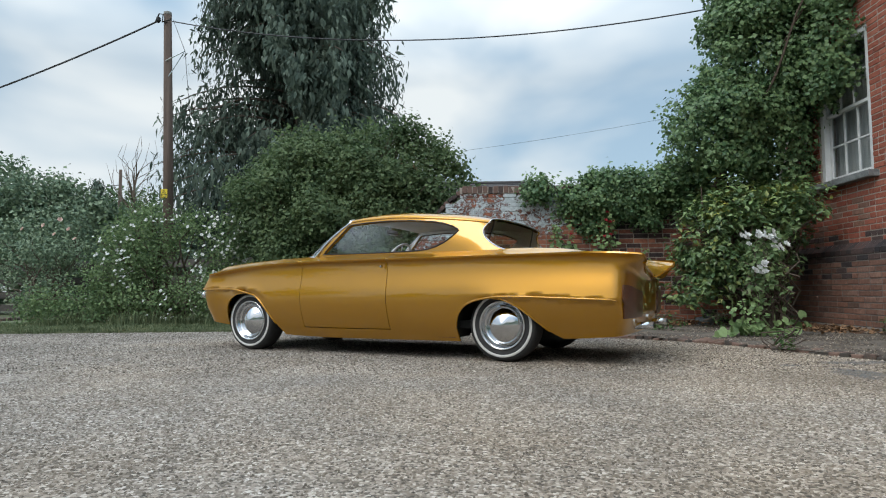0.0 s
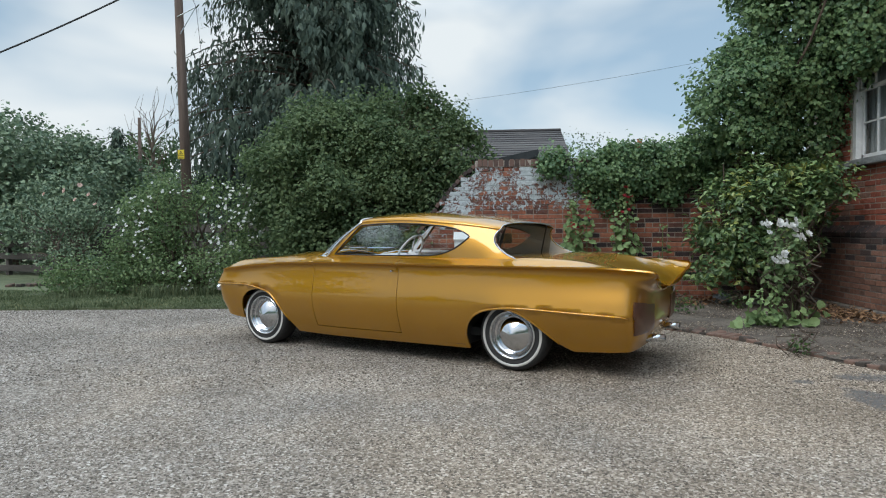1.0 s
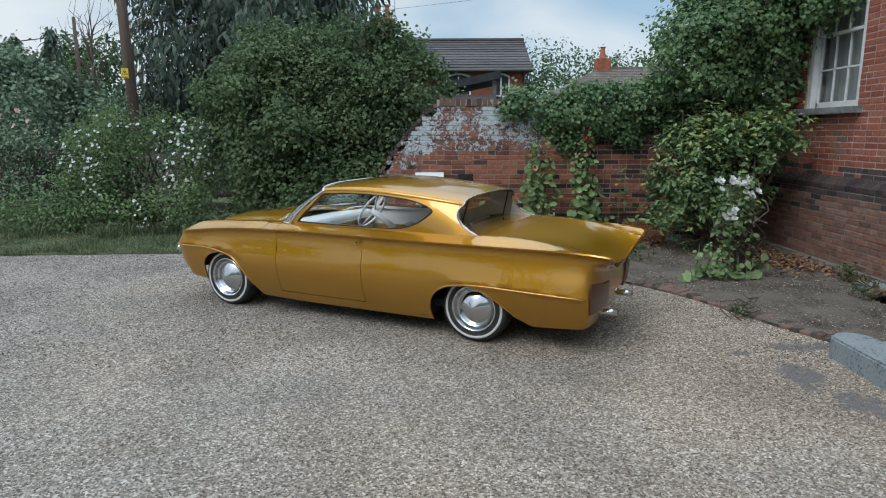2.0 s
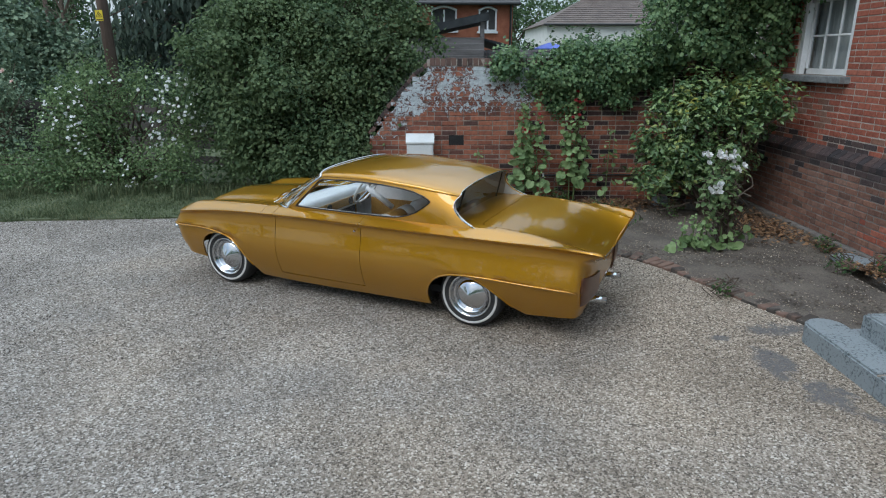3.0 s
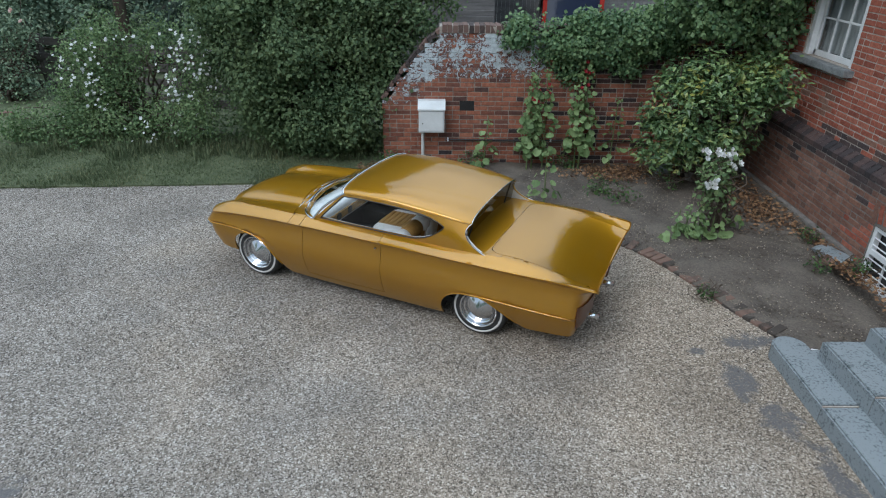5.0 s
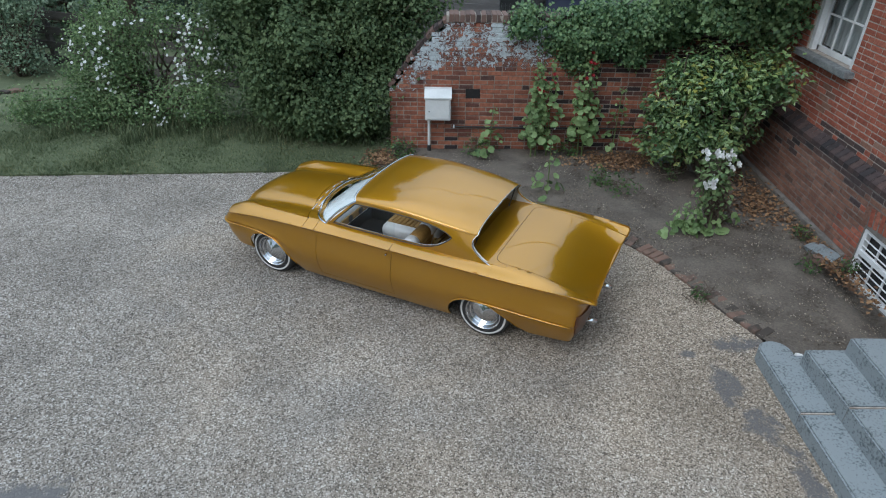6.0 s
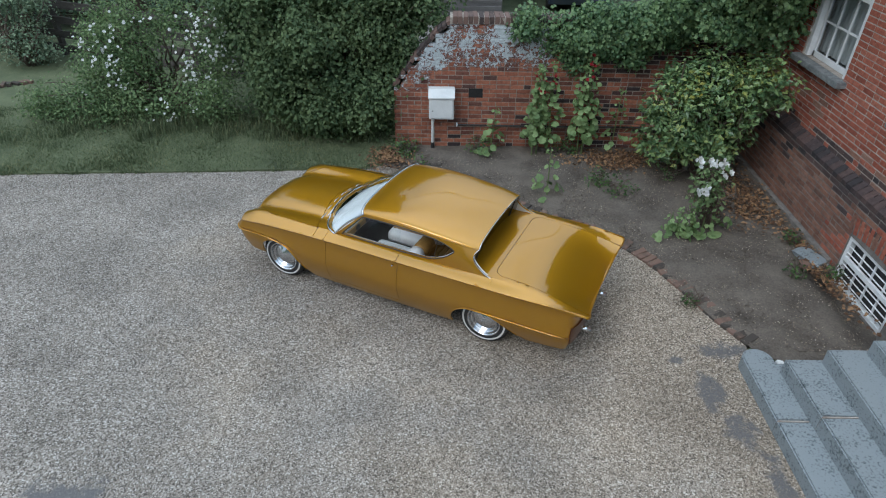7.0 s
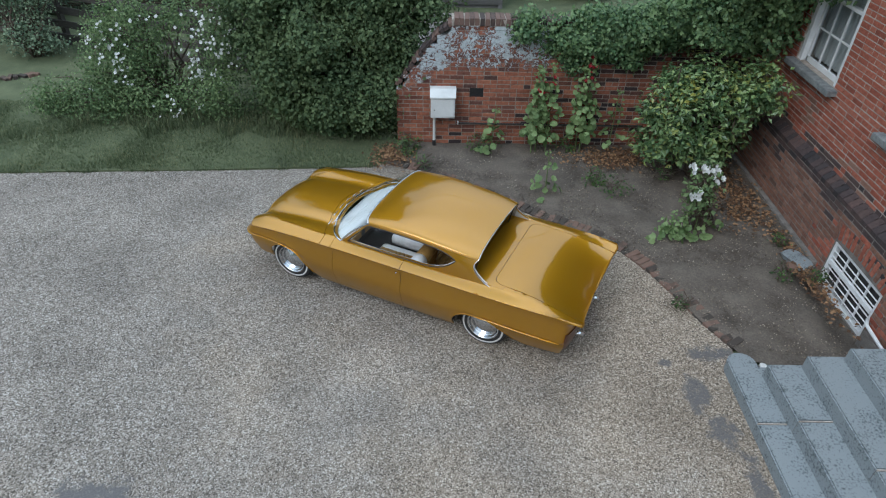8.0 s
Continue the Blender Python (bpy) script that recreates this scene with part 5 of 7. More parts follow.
half_w = spline((-1.0, 0.745), (-0.7, 0.775), (-0.2, 0.795), (0.5, 0.80), (1.8, 0.805), (2.4, 0.795), (2.72, 0.78), (3.3, 0.77))
crease_rear = spline((-1.0, 0.445), (-0.85, 0.452), (-0.5, 0.466), (-0.1, 0.478), (0.2, 0.47))
crease_front = spline((2.2, 0.46), (2.35, 0.53), (2.5, 0.553), (2.9, 0.556), (3.3, 0.55))
CAP_R, CAP_F = -0.80, 2.84


def tail_drop(s, y):
    """How far the boot sinks between the fins towards the tail."""
    return 0.265 * min(1.2, max(0.0, (-s - 0.10) / 1.0)) ** 2.0 * max(0.0, 1 - (abs(y) / 0.775) ** 3.0)


def side_width(s, v, z):
    """Half width at a height: lip at the belt, deep hollow below it, rounded flank turning under at the sill; creases front and rear."""
    w = half_w(s)
    bz = belt_z(s)
    d = bz - z
    deep = (1 + 0.10 * smooth01(-s, 0.2, 0.9)) * (1 - 0.6 * smooth01(s, 2.75, 3.12))
    into = min(1.0, max(0.0, (d - 0.004) / 0.036))
    out = 1 - smooth01(d, 0.04, 0.36)
    w -= 0.046 * deep * math.sin(0.5 * math.pi * into) * out
    w -= 0.132 * max(0.0, (0.60 - z) / 0.46) ** 2.2
    if s < 0.35:
        c = crease_rear(s)
        k = 1 - smooth01(s, 0.0, 0.35)
        w += k * (0.018 * math.exp(-max(0, z - c) / 0.05) if z >= c else -0.010 - 0.02 * smooth01(c - z, 0, 0.25))
    if s > 2.15:
        c = crease_front(s)
        k = smooth01(s, 2.15, 2.4)
        w += k * (0.016 * math.exp(-max(0, z - c) / 0.035) if z >= c else -0.018 - 0.03 * smooth01(c - z, 0, 0.25) * smooth01(s, 2.5, 2.8))
    return w


TAIL_LINE = spline((0.0, -0.885), (0.3, -0.94), (0.7, -0.945), (0.86, -0.95), (1.0, -0.995))


def flank(a, v):
    """The left side from the tail's middle round to the nose's middle. v: 0 at the sill, 1 at the belt."""
    if a > CAP_F:
        th = min(1.0, (a - CAP_F) / 1.0) * math.pi / 2
        fy = max(0.0, math.cos(th)) ** 0.42
        notch = 0.16 * math.exp(-((fy - 0.54) / 0.13) ** 2) * smooth01(v, 0.45, 0.9)
        roll = 0.40 * max(0.0, (v - 0.66) / 0.34) ** 2
        reach = (3.165 - 0.05 * smooth01(0.35 - v, 0, 0.35) - CAP_F) * (1 - notch - roll)
        s = CAP_F + reach * math.sin(th) ** 0.42
    elif a < CAP_R:
        th = min(1.0, (CAP_R - a) / 0.9) * math.pi / 2
        rear = TAIL_LINE(v)
        sharp = 0.46 - 0.37 * smooth01(v, 0.80, 0.97)
        s = CAP_R + (rear - CAP_R) * math.sin(th) ** sharp
        fy = max(0.0, math.cos(th)) ** sharp
    else:
        s, fy = a, 1.0
    top = belt_z(s)
    y = side_width(s, v, sill_z(s) + (top - sill_z(s)) * v) * fy
    if not CAP_R <= a <= CAP_F:
        top = shoulder(s, y) + tail_drop(s, y)
    z = sill_z(s) + (top - sill_z(s)) * v
    if s < -0.1:
        z -= tail_drop(s, y) * v ** 1.5
        s -= 0.055 * smooth01(y, 0.40, 0.72) * smooth01(v, 0.84, 1.0) * smooth01(-s, 0.75, 0.97)
    return Vector((s, y, z))


def far_side(f):
    return lambda a, b: Vector((1, -1, 1)) * f(a, b)


def shoulder(s, y):
    """Height of the upper surfaces: bonnet, scuttle, ledges, boot."""
    e = max(0.0, half_w(s) - abs(y))
    z = belt_z(s) + 0.050 * smooth01(e, -0.02, 0.150) * (1 - smooth01(s, 2.8, 3.1)) * (1 - 0.45 * smooth01(-s, 0.45, 0.95))
    if s > 1.5:
        k = smooth01(s, 1.5, 2.1) * (1 - 0.5 * smooth01(s, 2.9, 3.15))
        z += k * (0.036 * (1 - smooth01(abs(y), 0.0, 0.46)) - 0.030 * math.exp(-((abs(y) - 0.45) / 0.085) ** 2))
        z += 0.016 * math.exp(-((abs(y) - 0.61) / 0.095) ** 2) * smooth01(s, 2.2, 2.9)
    z += 0.012 * (1 - (y / 0.8) ** 2) * smooth01(-s, -0.3, 0.1)
    return z - tail_drop(s, y)


def deck(s, y):
    z = shoulder(s, y)
    x = s
    return Vector((x, y, z))


def vz(s, z):
    return (z - sill_z(s)) / (belt_z(s) - sill_z(s))


FRONT_ARCH = [(2.80, 0.20), (2.785, 0.33), (2.74, 0.43), (2.66, 0.495), (2.56, 0.522), (2.46, 0.522), (2.36, 0.492), (2.28, 0.43), (2.21, 0.34), (2.145, 0.25), (2.07, 0.15)]
REAR_ARCH = [(0.345, 0.14), (0.35, 0.25), (0.325, 0.34), (0.27, 0.41), (0.19, 0.452), (0.09, 0.472), (-0.01, 0.468), (-0.10, 0.44), (-0.19, 0.385), (-0.28, 0.31), (-0.37, 0.235), (-0.47, 0.18)]


def fine_arch(arch):
    f = [Vector(p) for p in arch]
    out = []
    for i in range(len(f) - 1):
        p0, p1, p2, p3 = f[max(0, i - 1)], f[i], f[i + 1], f[min(len(f) - 1, i + 2)]
        for k in range(4):
            t = k / 4
            out.append(tuple(0.5 * ((2 * p1) + (p2 - p0) * t + (2 * p0 - 5 * p1 + 4 * p2 - p3) * t * t + (3 * p1 - p0 - 3 * p2 + p3) * t ** 3)))
    return out + [arch[-1]]


FRONT_ARCH, REAR_ARCH = fine_arch(FRONT_ARCH), fine_arch(REAR_ARCH)
DOOR_A, DOOR_B = 0.950, 1.822
GAP = 0.0045
front_ring = [(DOOR_B + GAP, 1.0), (DOOR_B + GAP, 0.0)] + [(s, max(0.0, vz(s, z))) for s, z in reversed(FRONT_ARCH)] + [(2.80, 0.0), (CAP_F + 1.0, 0.0), (CAP_F + 1.0, 1.0)]
rear_ring = [(DOOR_A - GAP, 0.0), (DOOR_A - GAP, 1.0), (CAP_R - 0.9, 1.0), (CAP_R - 0.9, 0.0), (-0.47, 0.0)] + [(s, max(0.0, vz(s, z))) for s, z in reversed(REAR_ARCH)]
door_low = vz(1.4, 0.222)
door_ring = [(DOOR_A, door_low + 0.01), (DOOR_B, door_low + 0.01), (DOOR_B, 1.0), (DOOR_A, 1.0)]
sill_ring = [(DOOR_A - GAP, 0.0), (DOOR_B + GAP, 0.0), (DOOR_B + GAP, door_low - 0.002), (DOOR_A - GAP, door_low - 0.002)]
front_line = [(s, vz(min(3.1, s), crease_front(min(3.1, s)))) for s in np.linspace(2.60, CAP_F + 0.95, 30)]
rear_line = [(s, vz(s, crease_rear(s))) for s in np.linspace(-0.90, 0.02, 30)]


def belt_lines(a0, a1):
    """Rows that keep the hollow under the belt crisp."""
    return [[(a, 1 - d / 0.62) for a in np.linspace(a0, a1, max(6, int((a1 - a0) / 0.03)))] for d in (0.004, 0.007, 0.013, 0.022, 0.034, 0.050, 0.072, 0.11)] + [[(a, v) for a in np.linspace(a0, a1, max(6, int((a1 - a0) / 0.04)))] for v in (0.035, 0.075, 0.12, 0.17, 0.225)]


for flip, wrap in ((True, lambda f: f), (False, far_side)):
    fn = wrap(flank)
    part("front_wing", skin([front_ring], fn, 0.035, 0.035, flip=flip, lines=[front_line] + belt_lines(DOOR_B + 0.02, CAP_F + 0.95)), gold, car, smooth=True)
    part("rear_quarter", skin([rear_ring], fn, 0.03, 0.035, flip=flip, lines=[rear_line] + belt_lines(CAP_R - 0.85, DOOR_A - 0.02)), gold, car, smooth=True)
    door = part("door", skin([door_ring], fn, 0.05, 0.03, flip=flip, lines=belt_lines(DOOR_A + 0.015, DOOR_B - 0.015)), gold, car, smooth=True)
    part("sill_panel", skin([sill_ring], fn, 0.05, 0.03, flip=flip, lines=[[(a, v) for a in np.linspace(DOOR_A + 0.01, DOOR_B - 0.01, 22)] for v in (0.03, 0.06, 0.09)]), gold, car, smooth=True)
    side = 1 if flip else -1
    part("lock_button", lathe([(0.0, 0.012), (0.008, 0.011), (0.011, 0.004), (0.012, -0.01)], 14), chrome, door, "small chrome push-button").location = (0.985, side * 0.797, 0.728)
    # ledge above the door, with the shut line carried up to the window
    for name, s0, s1 in (("rear_ledge", -0.06, DOOR_A - GAP), ("door_ledge", DOOR_A, DOOR_B), ("front_ledge", DOOR_B + GAP, 1.96)):
        ring = [(s, half_w(s)) for s in np.linspace(s0, s1, 14)] + [(s, 0.665) for s in np.linspace(s1, s0, 14)]
        part(name, skin([[(a, side * b) for a, b in ring]], deck, 0.05, 0.03, 0.012), gold, car if name != "door_ledge" else door, smooth=True)


NOSE = [(p.x, p.y) for p in (flank(a, 1.0) for a in np.linspace(CAP_F + 1.0, CAP_F, 40))]
TAIL = [(p.x, p.y) for p in (flank(a, 1.0) for a in np.linspace(CAP_R, CAP_R - 0.9, 40))]


def hood_edge(s):
    return 0.672 - 0.03 * smooth01(s, 1.95, 2.6) - 0.15 * smooth01(s, 2.55, 3.0)


def nose_limit(y):
    """Forward end of the upper surface at a width."""
    best = NOSE[0][0]
    for (xa, ya), (xb, yb) in zip(NOSE, NOSE[1:]):
        if ya <= abs(y) <= yb and yb > ya:
            return xa + (xb - xa) * (abs(y) - ya) / (yb - ya)
    return best


ys = np.linspace(0.0, 0.50, 14)
front_edge = [(nose_limit(y) - 0.012, y) for y in ys]
hood_half = front_edge + [(s, hood_edge(s)) for s in np.linspace(nose_limit(0.5) - 0.03, 1.985, 26)] + [(1.985 + 0.165 * (1 - (y / 0.66) ** 2), y) for y in np.linspace(0.65, 0.0, 14)]
hood_ring = hood_half + [(x, -y) for x, y in reversed(hood_half) if y > 1e-6]
part("bonnet", skin([hood_ring], deck, 0.05, 0.045, 0.012), gold, car, smooth=True)
for side in (1, -1):
    wing = [(s, hood_edge(s) + 0.006) for s in np.linspace(1.965, nose_limit(0.5) - 0.03, 26)] + [(nose_limit(0.515), 0.515)] + [(x, y) for x, y in NOSE if y > 0.53] + [(s, half_w(s)) for s in np.linspace(CAP_F - 0.05, 1.965, 20)]
    part("wing_top", skin([[(a, side * b) for a, b in wing]], deck, 0.04, 0.03, 0.012), gold, car, smooth=True)

# scuttle between bonnet and windscreen, with its air slots
def screen_base(y):
    return 1.735 + 0.315 * (max(0.0, 1 - (abs(y) / 0.69) ** 2.6)) ** 0.62


half = [(1.979 + 0.165 * (1 - (y / 0.66) ** 2), y) for y in np.linspace(0.0, 0.655, 16)] + [(1.965, 0.664), (1.80, 0.664)] + [(screen_base(y) - 0.05, y) for y in np.linspace(0.66, 0.0, 16)]
part("scuttle", skin([half + [(x, -y) for x, y in reversed(half) if y > 1e-6]], deck, 0.05, 0.05, 0.01), gold, car, smooth=True)
for k in range(6):
    y = -0.36 + 0.145 * k
    sx = 2.03 + 0.065 * (1 - ((y + 0.05) / 0.66) ** 2)
    part("air_slot", tube(bmesh.new(), [deck(sx, y) + Vector((0, 0, 0.002)), deck(sx + 0.004, y + 0.05) + Vector((0, 0, 0.002)), deck(sx, y + 0.10) + Vector((0, 0, 0.002))], 0.005, 6), chrome, car, "narrow chrome-edged air slot", smooth=True)

# rear deck, boot lid and fin tops
BOOT_S = -0.055


def tail_limit(y):
    best = TAIL[-1][0]
    for (xa, ya), (xb, yb) in zip(TAIL, TAIL[1:]):
        if yb <= abs(y) <= ya and ya > yb:
            return xb + (xa - xb) * (abs(y) - yb) / (ya - yb)
    return best


def boot_edge(s):
    return 0.605 + 0.03 * smooth01(-s, 0.3, 0.95)


corner = [(BOOT_S - 0.10 + 0.10 * math.cos(q), 0.505 + 0.10 * math.sin(q)) for q in np.linspace(0, math.pi / 2, 8)]
boot_half = [(BOOT_S, y) for y in np.linspace(0.0, 0.50, 10)] + corner + [(s, boot_edge(s)) for s in np.linspace(-0.2, -0.96, 18)] + [(tail_limit(y) + 0.004, y) for y in np.linspace(0.63, 0.0, 16)]
part("boot_lid", skin([boot_half + [(x, -y) for x, y in reversed(boot_half) if y > 1e-6]], deck, 0.04, 0.045, 0.012), gold, car, smooth=True)
shelf_half = [(BOOT_S + GAP, y) for y in np.linspace(0.0, 0.50, 10)] + [(x + GAP, y + 0.004) for x, y in corner] + [(BOOT_S - 0.127, 0.608), (BOOT_S - 0.127, 0.6605), (0.0, 0.6605), (0.0, 0.664), (0.30, 0.664), (0.30, 0.0)]
part("rear_deck", skin([shelf_half + [(x, -y) for x, y in reversed(shelf_half) if y > 1e-6]], deck, 0.05, 0.05, 0.01), gold, car, smooth=True)
for side in (1, -1):
    fin = [(-0.0605, 0.662), (-0.0605, half_w(-0.06))] + [(s, half_w(s)) for s in np.linspace(-0.1, CAP_R, 16)] + [(x, y) for x, y in TAIL if y > 0.645] + [(s, boot_edge(s) + 0.005) for s in np.linspace(-0.965, -0.19, 18)] + [(-0.185, 0.6615)]
    part("fin", skin([[(a, side * b) for a, b in fin]], deck, 0.04, 0.03, 0.012), gold, car, smooth=True)

    joint = [(-0.5, 0.575), (-0.5, 0.655), (-0.25, 0.69), (-0.03, 0.70), (-0.03, 0.575)]
    part("deck_joint", skin([[(a, side * b) for a, b in joint]], lambda s, y: deck(s, y) - Vector((0, 0, 0.005)), 0.05, 0.03, 0.0), gold, car, smooth=True)

# greenhouse
rail = spline((0.10, 1.050), (0.30, 1.078), (0.57, 1.106), (1.0, 1.135), (1.30, 1.130), (1.45, 1.116))
roof_h = spline((0.10, 0.048), (0.5, 0.070), (1.0, 0.074), (1.35, 0.062), (1.5, 0.050))
roof_w = spline((0.10, 0.572), (0.25, 0.606), (0.5, 0.624), (1.0, 0.632), (1.45, 0.620))


def cabin_side(s, z):
    q = (z - 0.82) / (rail(s) - 0.82)
    return Vector((s, 0.682 + (roof_w(s) - 0.682) * q + 0.012 * math.sin(math.pi * min(1, max(0, q))), z))


def roof(s, f):
    """Roof skin; f from -1 (right rail) to 1 (left rail)."""
    ph = f * math.pi / 2
    y = roof_w(s) * math.copysign(abs(math.sin(ph)) ** 0.86, f)
    z = rail(s) + roof_h(s) * max(0.0, math.cos(ph)) ** 0.80
    return Vector((s, y, z))


def roof_front(f):
    return 1.405 + 0.085 * max(0.0, math.cos(f * math.pi / 2)) ** 0.8


def roof_rear(f):
    return 0.125 + 0.02 * max(0.0, math.cos(f * math.pi / 2))


fs = np.linspace(-1, 1, 41)
roof_top = part("roof", grid(lambda f, q: roof(roof_rear(f) + (roof_front(f) - roof_rear(f)) * q, f), fs, np.linspace(0, 1, 34)), gold, car, smooth=True)
part("headliner", grid(lambda f, q: roof(roof_rear(f) + 0.02 + (roof_front(f) - 0.03 - roof_rear(f)) * q, f * 0.97) - Vector((0, 0, 0.022)), fs, np.linspace(0, 1, 20)), headliner, car, "pale cloth roof lining", smooth=True)
SAIL = [(-0.075, 0.822), (-0.02, 0.838), (0.05, 0.868), (0.115, 0.91), (0.155, 0.955), (0.165, 1.0), (0.15, 1.035), (0.128, 1.058)]
PILLAR = [(1.405, 1.123), (1.50, 1.045), (1.60, 0.955), (1.69, 0.868), (1.735, 0.822)]
cab_ring = SAIL + [(s, rail(s)) for s in np.linspace(0.16, 1.38, 26)] + PILLAR
WINDOW = [(1.655, 0.852), (1.60, 0.912), (1.51, 1.0), (1.425, 1.085), (1.40, 1.098), (1.2, 1.109), (1.0, 1.110), (0.8, 1.102), (0.6, 1.083), (0.5, 1.064), (0.42, 1.038), (0.372, 1.012), (0.362, 1.0), (0.375, 0.985), (0.42, 0.948), (0.48, 0.908), (0.55, 0.878), (0.63, 0.858), (0.72, 0.850), (1.0, 0.847), (1.4, 0.848)]
for flip, wrap in ((False, lambda f: f), (True, far_side)):
    fn = wrap(cabin_side)
    side = -1 if flip else 1
    part("cabin_side", skin([cab_ring, WINDOW], fn, 0.05, 0.04, 0.03, flip=not flip), gold, car, smooth=True)
    ins = lambda s, z: fn(s, z) - Vector((0, side * 0.034, 0))
    part("inner_trim", skin([cab_ring, WINDOW], ins, 0.1, 0.1, 0.0, flip=flip), vinyl, car, "white inner pillar trim", smooth=True)
    part("window_trim", tube(bmesh.new(), [fn(s, z) + Vector((0, side * 0.001, 0)) for s, z in densify(WINDOW, 0.05, 0.03)], 0.0055, 5, closed=True), seal, car)
    part("drip_rail", tube(bmesh.new(), [roof(s, side * 1.0) + Vector((0, side * 0.004, 0)) for s in np.linspace(0.14, 1.40, 30)], 0.005, 5), gold, car)
    part("sail_trim", tube(bmesh.new(), [fn(s, z) + Vector((-0.003, 0, 0)) for s, z in fine_arch(SAIL)], 0.005, 5), chrome, car)
    pane = part("door_glass", skin([[(1.648, 0.85), (1.60, 0.910), (1.51, 0.998), (1.424, 1.082), (1.40, 1.096), (1.2, 1.106), (0.96, 1.106), (0.955, 0.84), (1.4, 0.84)]], lambda s, z: fn(s, z) - Vector((0, side * 0.016, 0)), 0.1, 0.1, 0.0, flip=not flip), screen_glass, car, "clear raised door window", smooth=True)
    pane.visible_shadow = False


def base_point(y):
    return Vector((screen_base(y), y, shoulder(min(1.96, screen_base(y)), y) - 0.004))


def screen(f, q):
    top = roof(roof_front(f) - 0.004, f * 0.985)
    yb = 0.69 * math.copysign(abs(math.sin(f * math.pi / 2)) ** 0.8, f)
    low = base_point(yb)
    p = low.lerp(top, q)
    p.x += 0.035 * math.sin(q * math.pi)
    return p


part("windscreen", grid(lambda f, q: screen(f, q), np.linspace(-0.985, 0.985, 40), np.linspace(0, 1, 10)), screen_glass, car, "wrap-round clear windscreen", smooth=True).visible_shadow = False
rim_pts = [screen(f, 0.0) for f in np.linspace(-0.99, 0.99, 40)] + [screen(0.99, q) for q in np.linspace(0.1, 0.95, 8)] + [screen(f, 1.0) for f in np.linspace(0.98, -0.98, 40)] + [screen(-0.99, q) for q in np.linspace(0.95, 0.1, 8)]
part("screen_trim", tube(bmesh.new(), rim_pts, 0.011, 6, closed=True), chrome, car, "chrome windscreen surround", smooth=True)
for y0, y1 in ((0.42, 0.05), (-0.05, -0.42)):
    wiper = part("wiper_arm", tube(bmesh.new(), [base_point(y0) + Vector((0.05, 0, 0.0)), base_point(y0) + Vector((0.02, 0, 0.025)), screen(y1 / 0.7, 0.10) + Vector((0.02, 0, 0.012))], 0.005, 5), chrome, car)
    part("wiper_blade", tube(bmesh.new(), [screen(y1 / 0.7 + d, 0.10 + 0.03 * abs(d)) + Vector((0.012, 0, 0.008)) for d in np.linspace(-0.26, 0.26, 8)], 0.005, 5), seal, wiper)


def rear_screen(f, q):
    top = roof(roof_rear(f) + 0.006, f * 0.96) - Vector((0, 0, 0.008))
    yb = 0.60 * math.copysign(abs(math.sin(f * math.pi / 2)) ** 0.8, f)
    low = Vector((0.235 - 0.06 * (abs(yb) / 0.6) ** 4, yb, shoulder(0.2, yb) - 0.004))
    return low.lerp(top, q)


part("rear_window", grid(rear_screen, np.linspace(-0.98, 0.98, 32), np.linspace(0, 1, 8)), tint_glass, car, "smoke-tinted rear window", smooth=True)
part("rear_window_trim", tube(bmesh.new(), [roof(roof_rear(f) - 0.003, f * 0.99) for f in np.linspace(-0.97, 0.97, 40)], 0.0065, 6), chrome, car, "thin chrome roof edge", smooth=True)
for f in (-0.55, 0.55):
    part("rear_window_bar", tube(bmesh.new(), [rear_screen(f, 0.02) - Vector((0.004, 0, 0)), rear_screen(f, 0.98) - Vector((0.004, 0, 0))], 0.006, 5), seal, car)

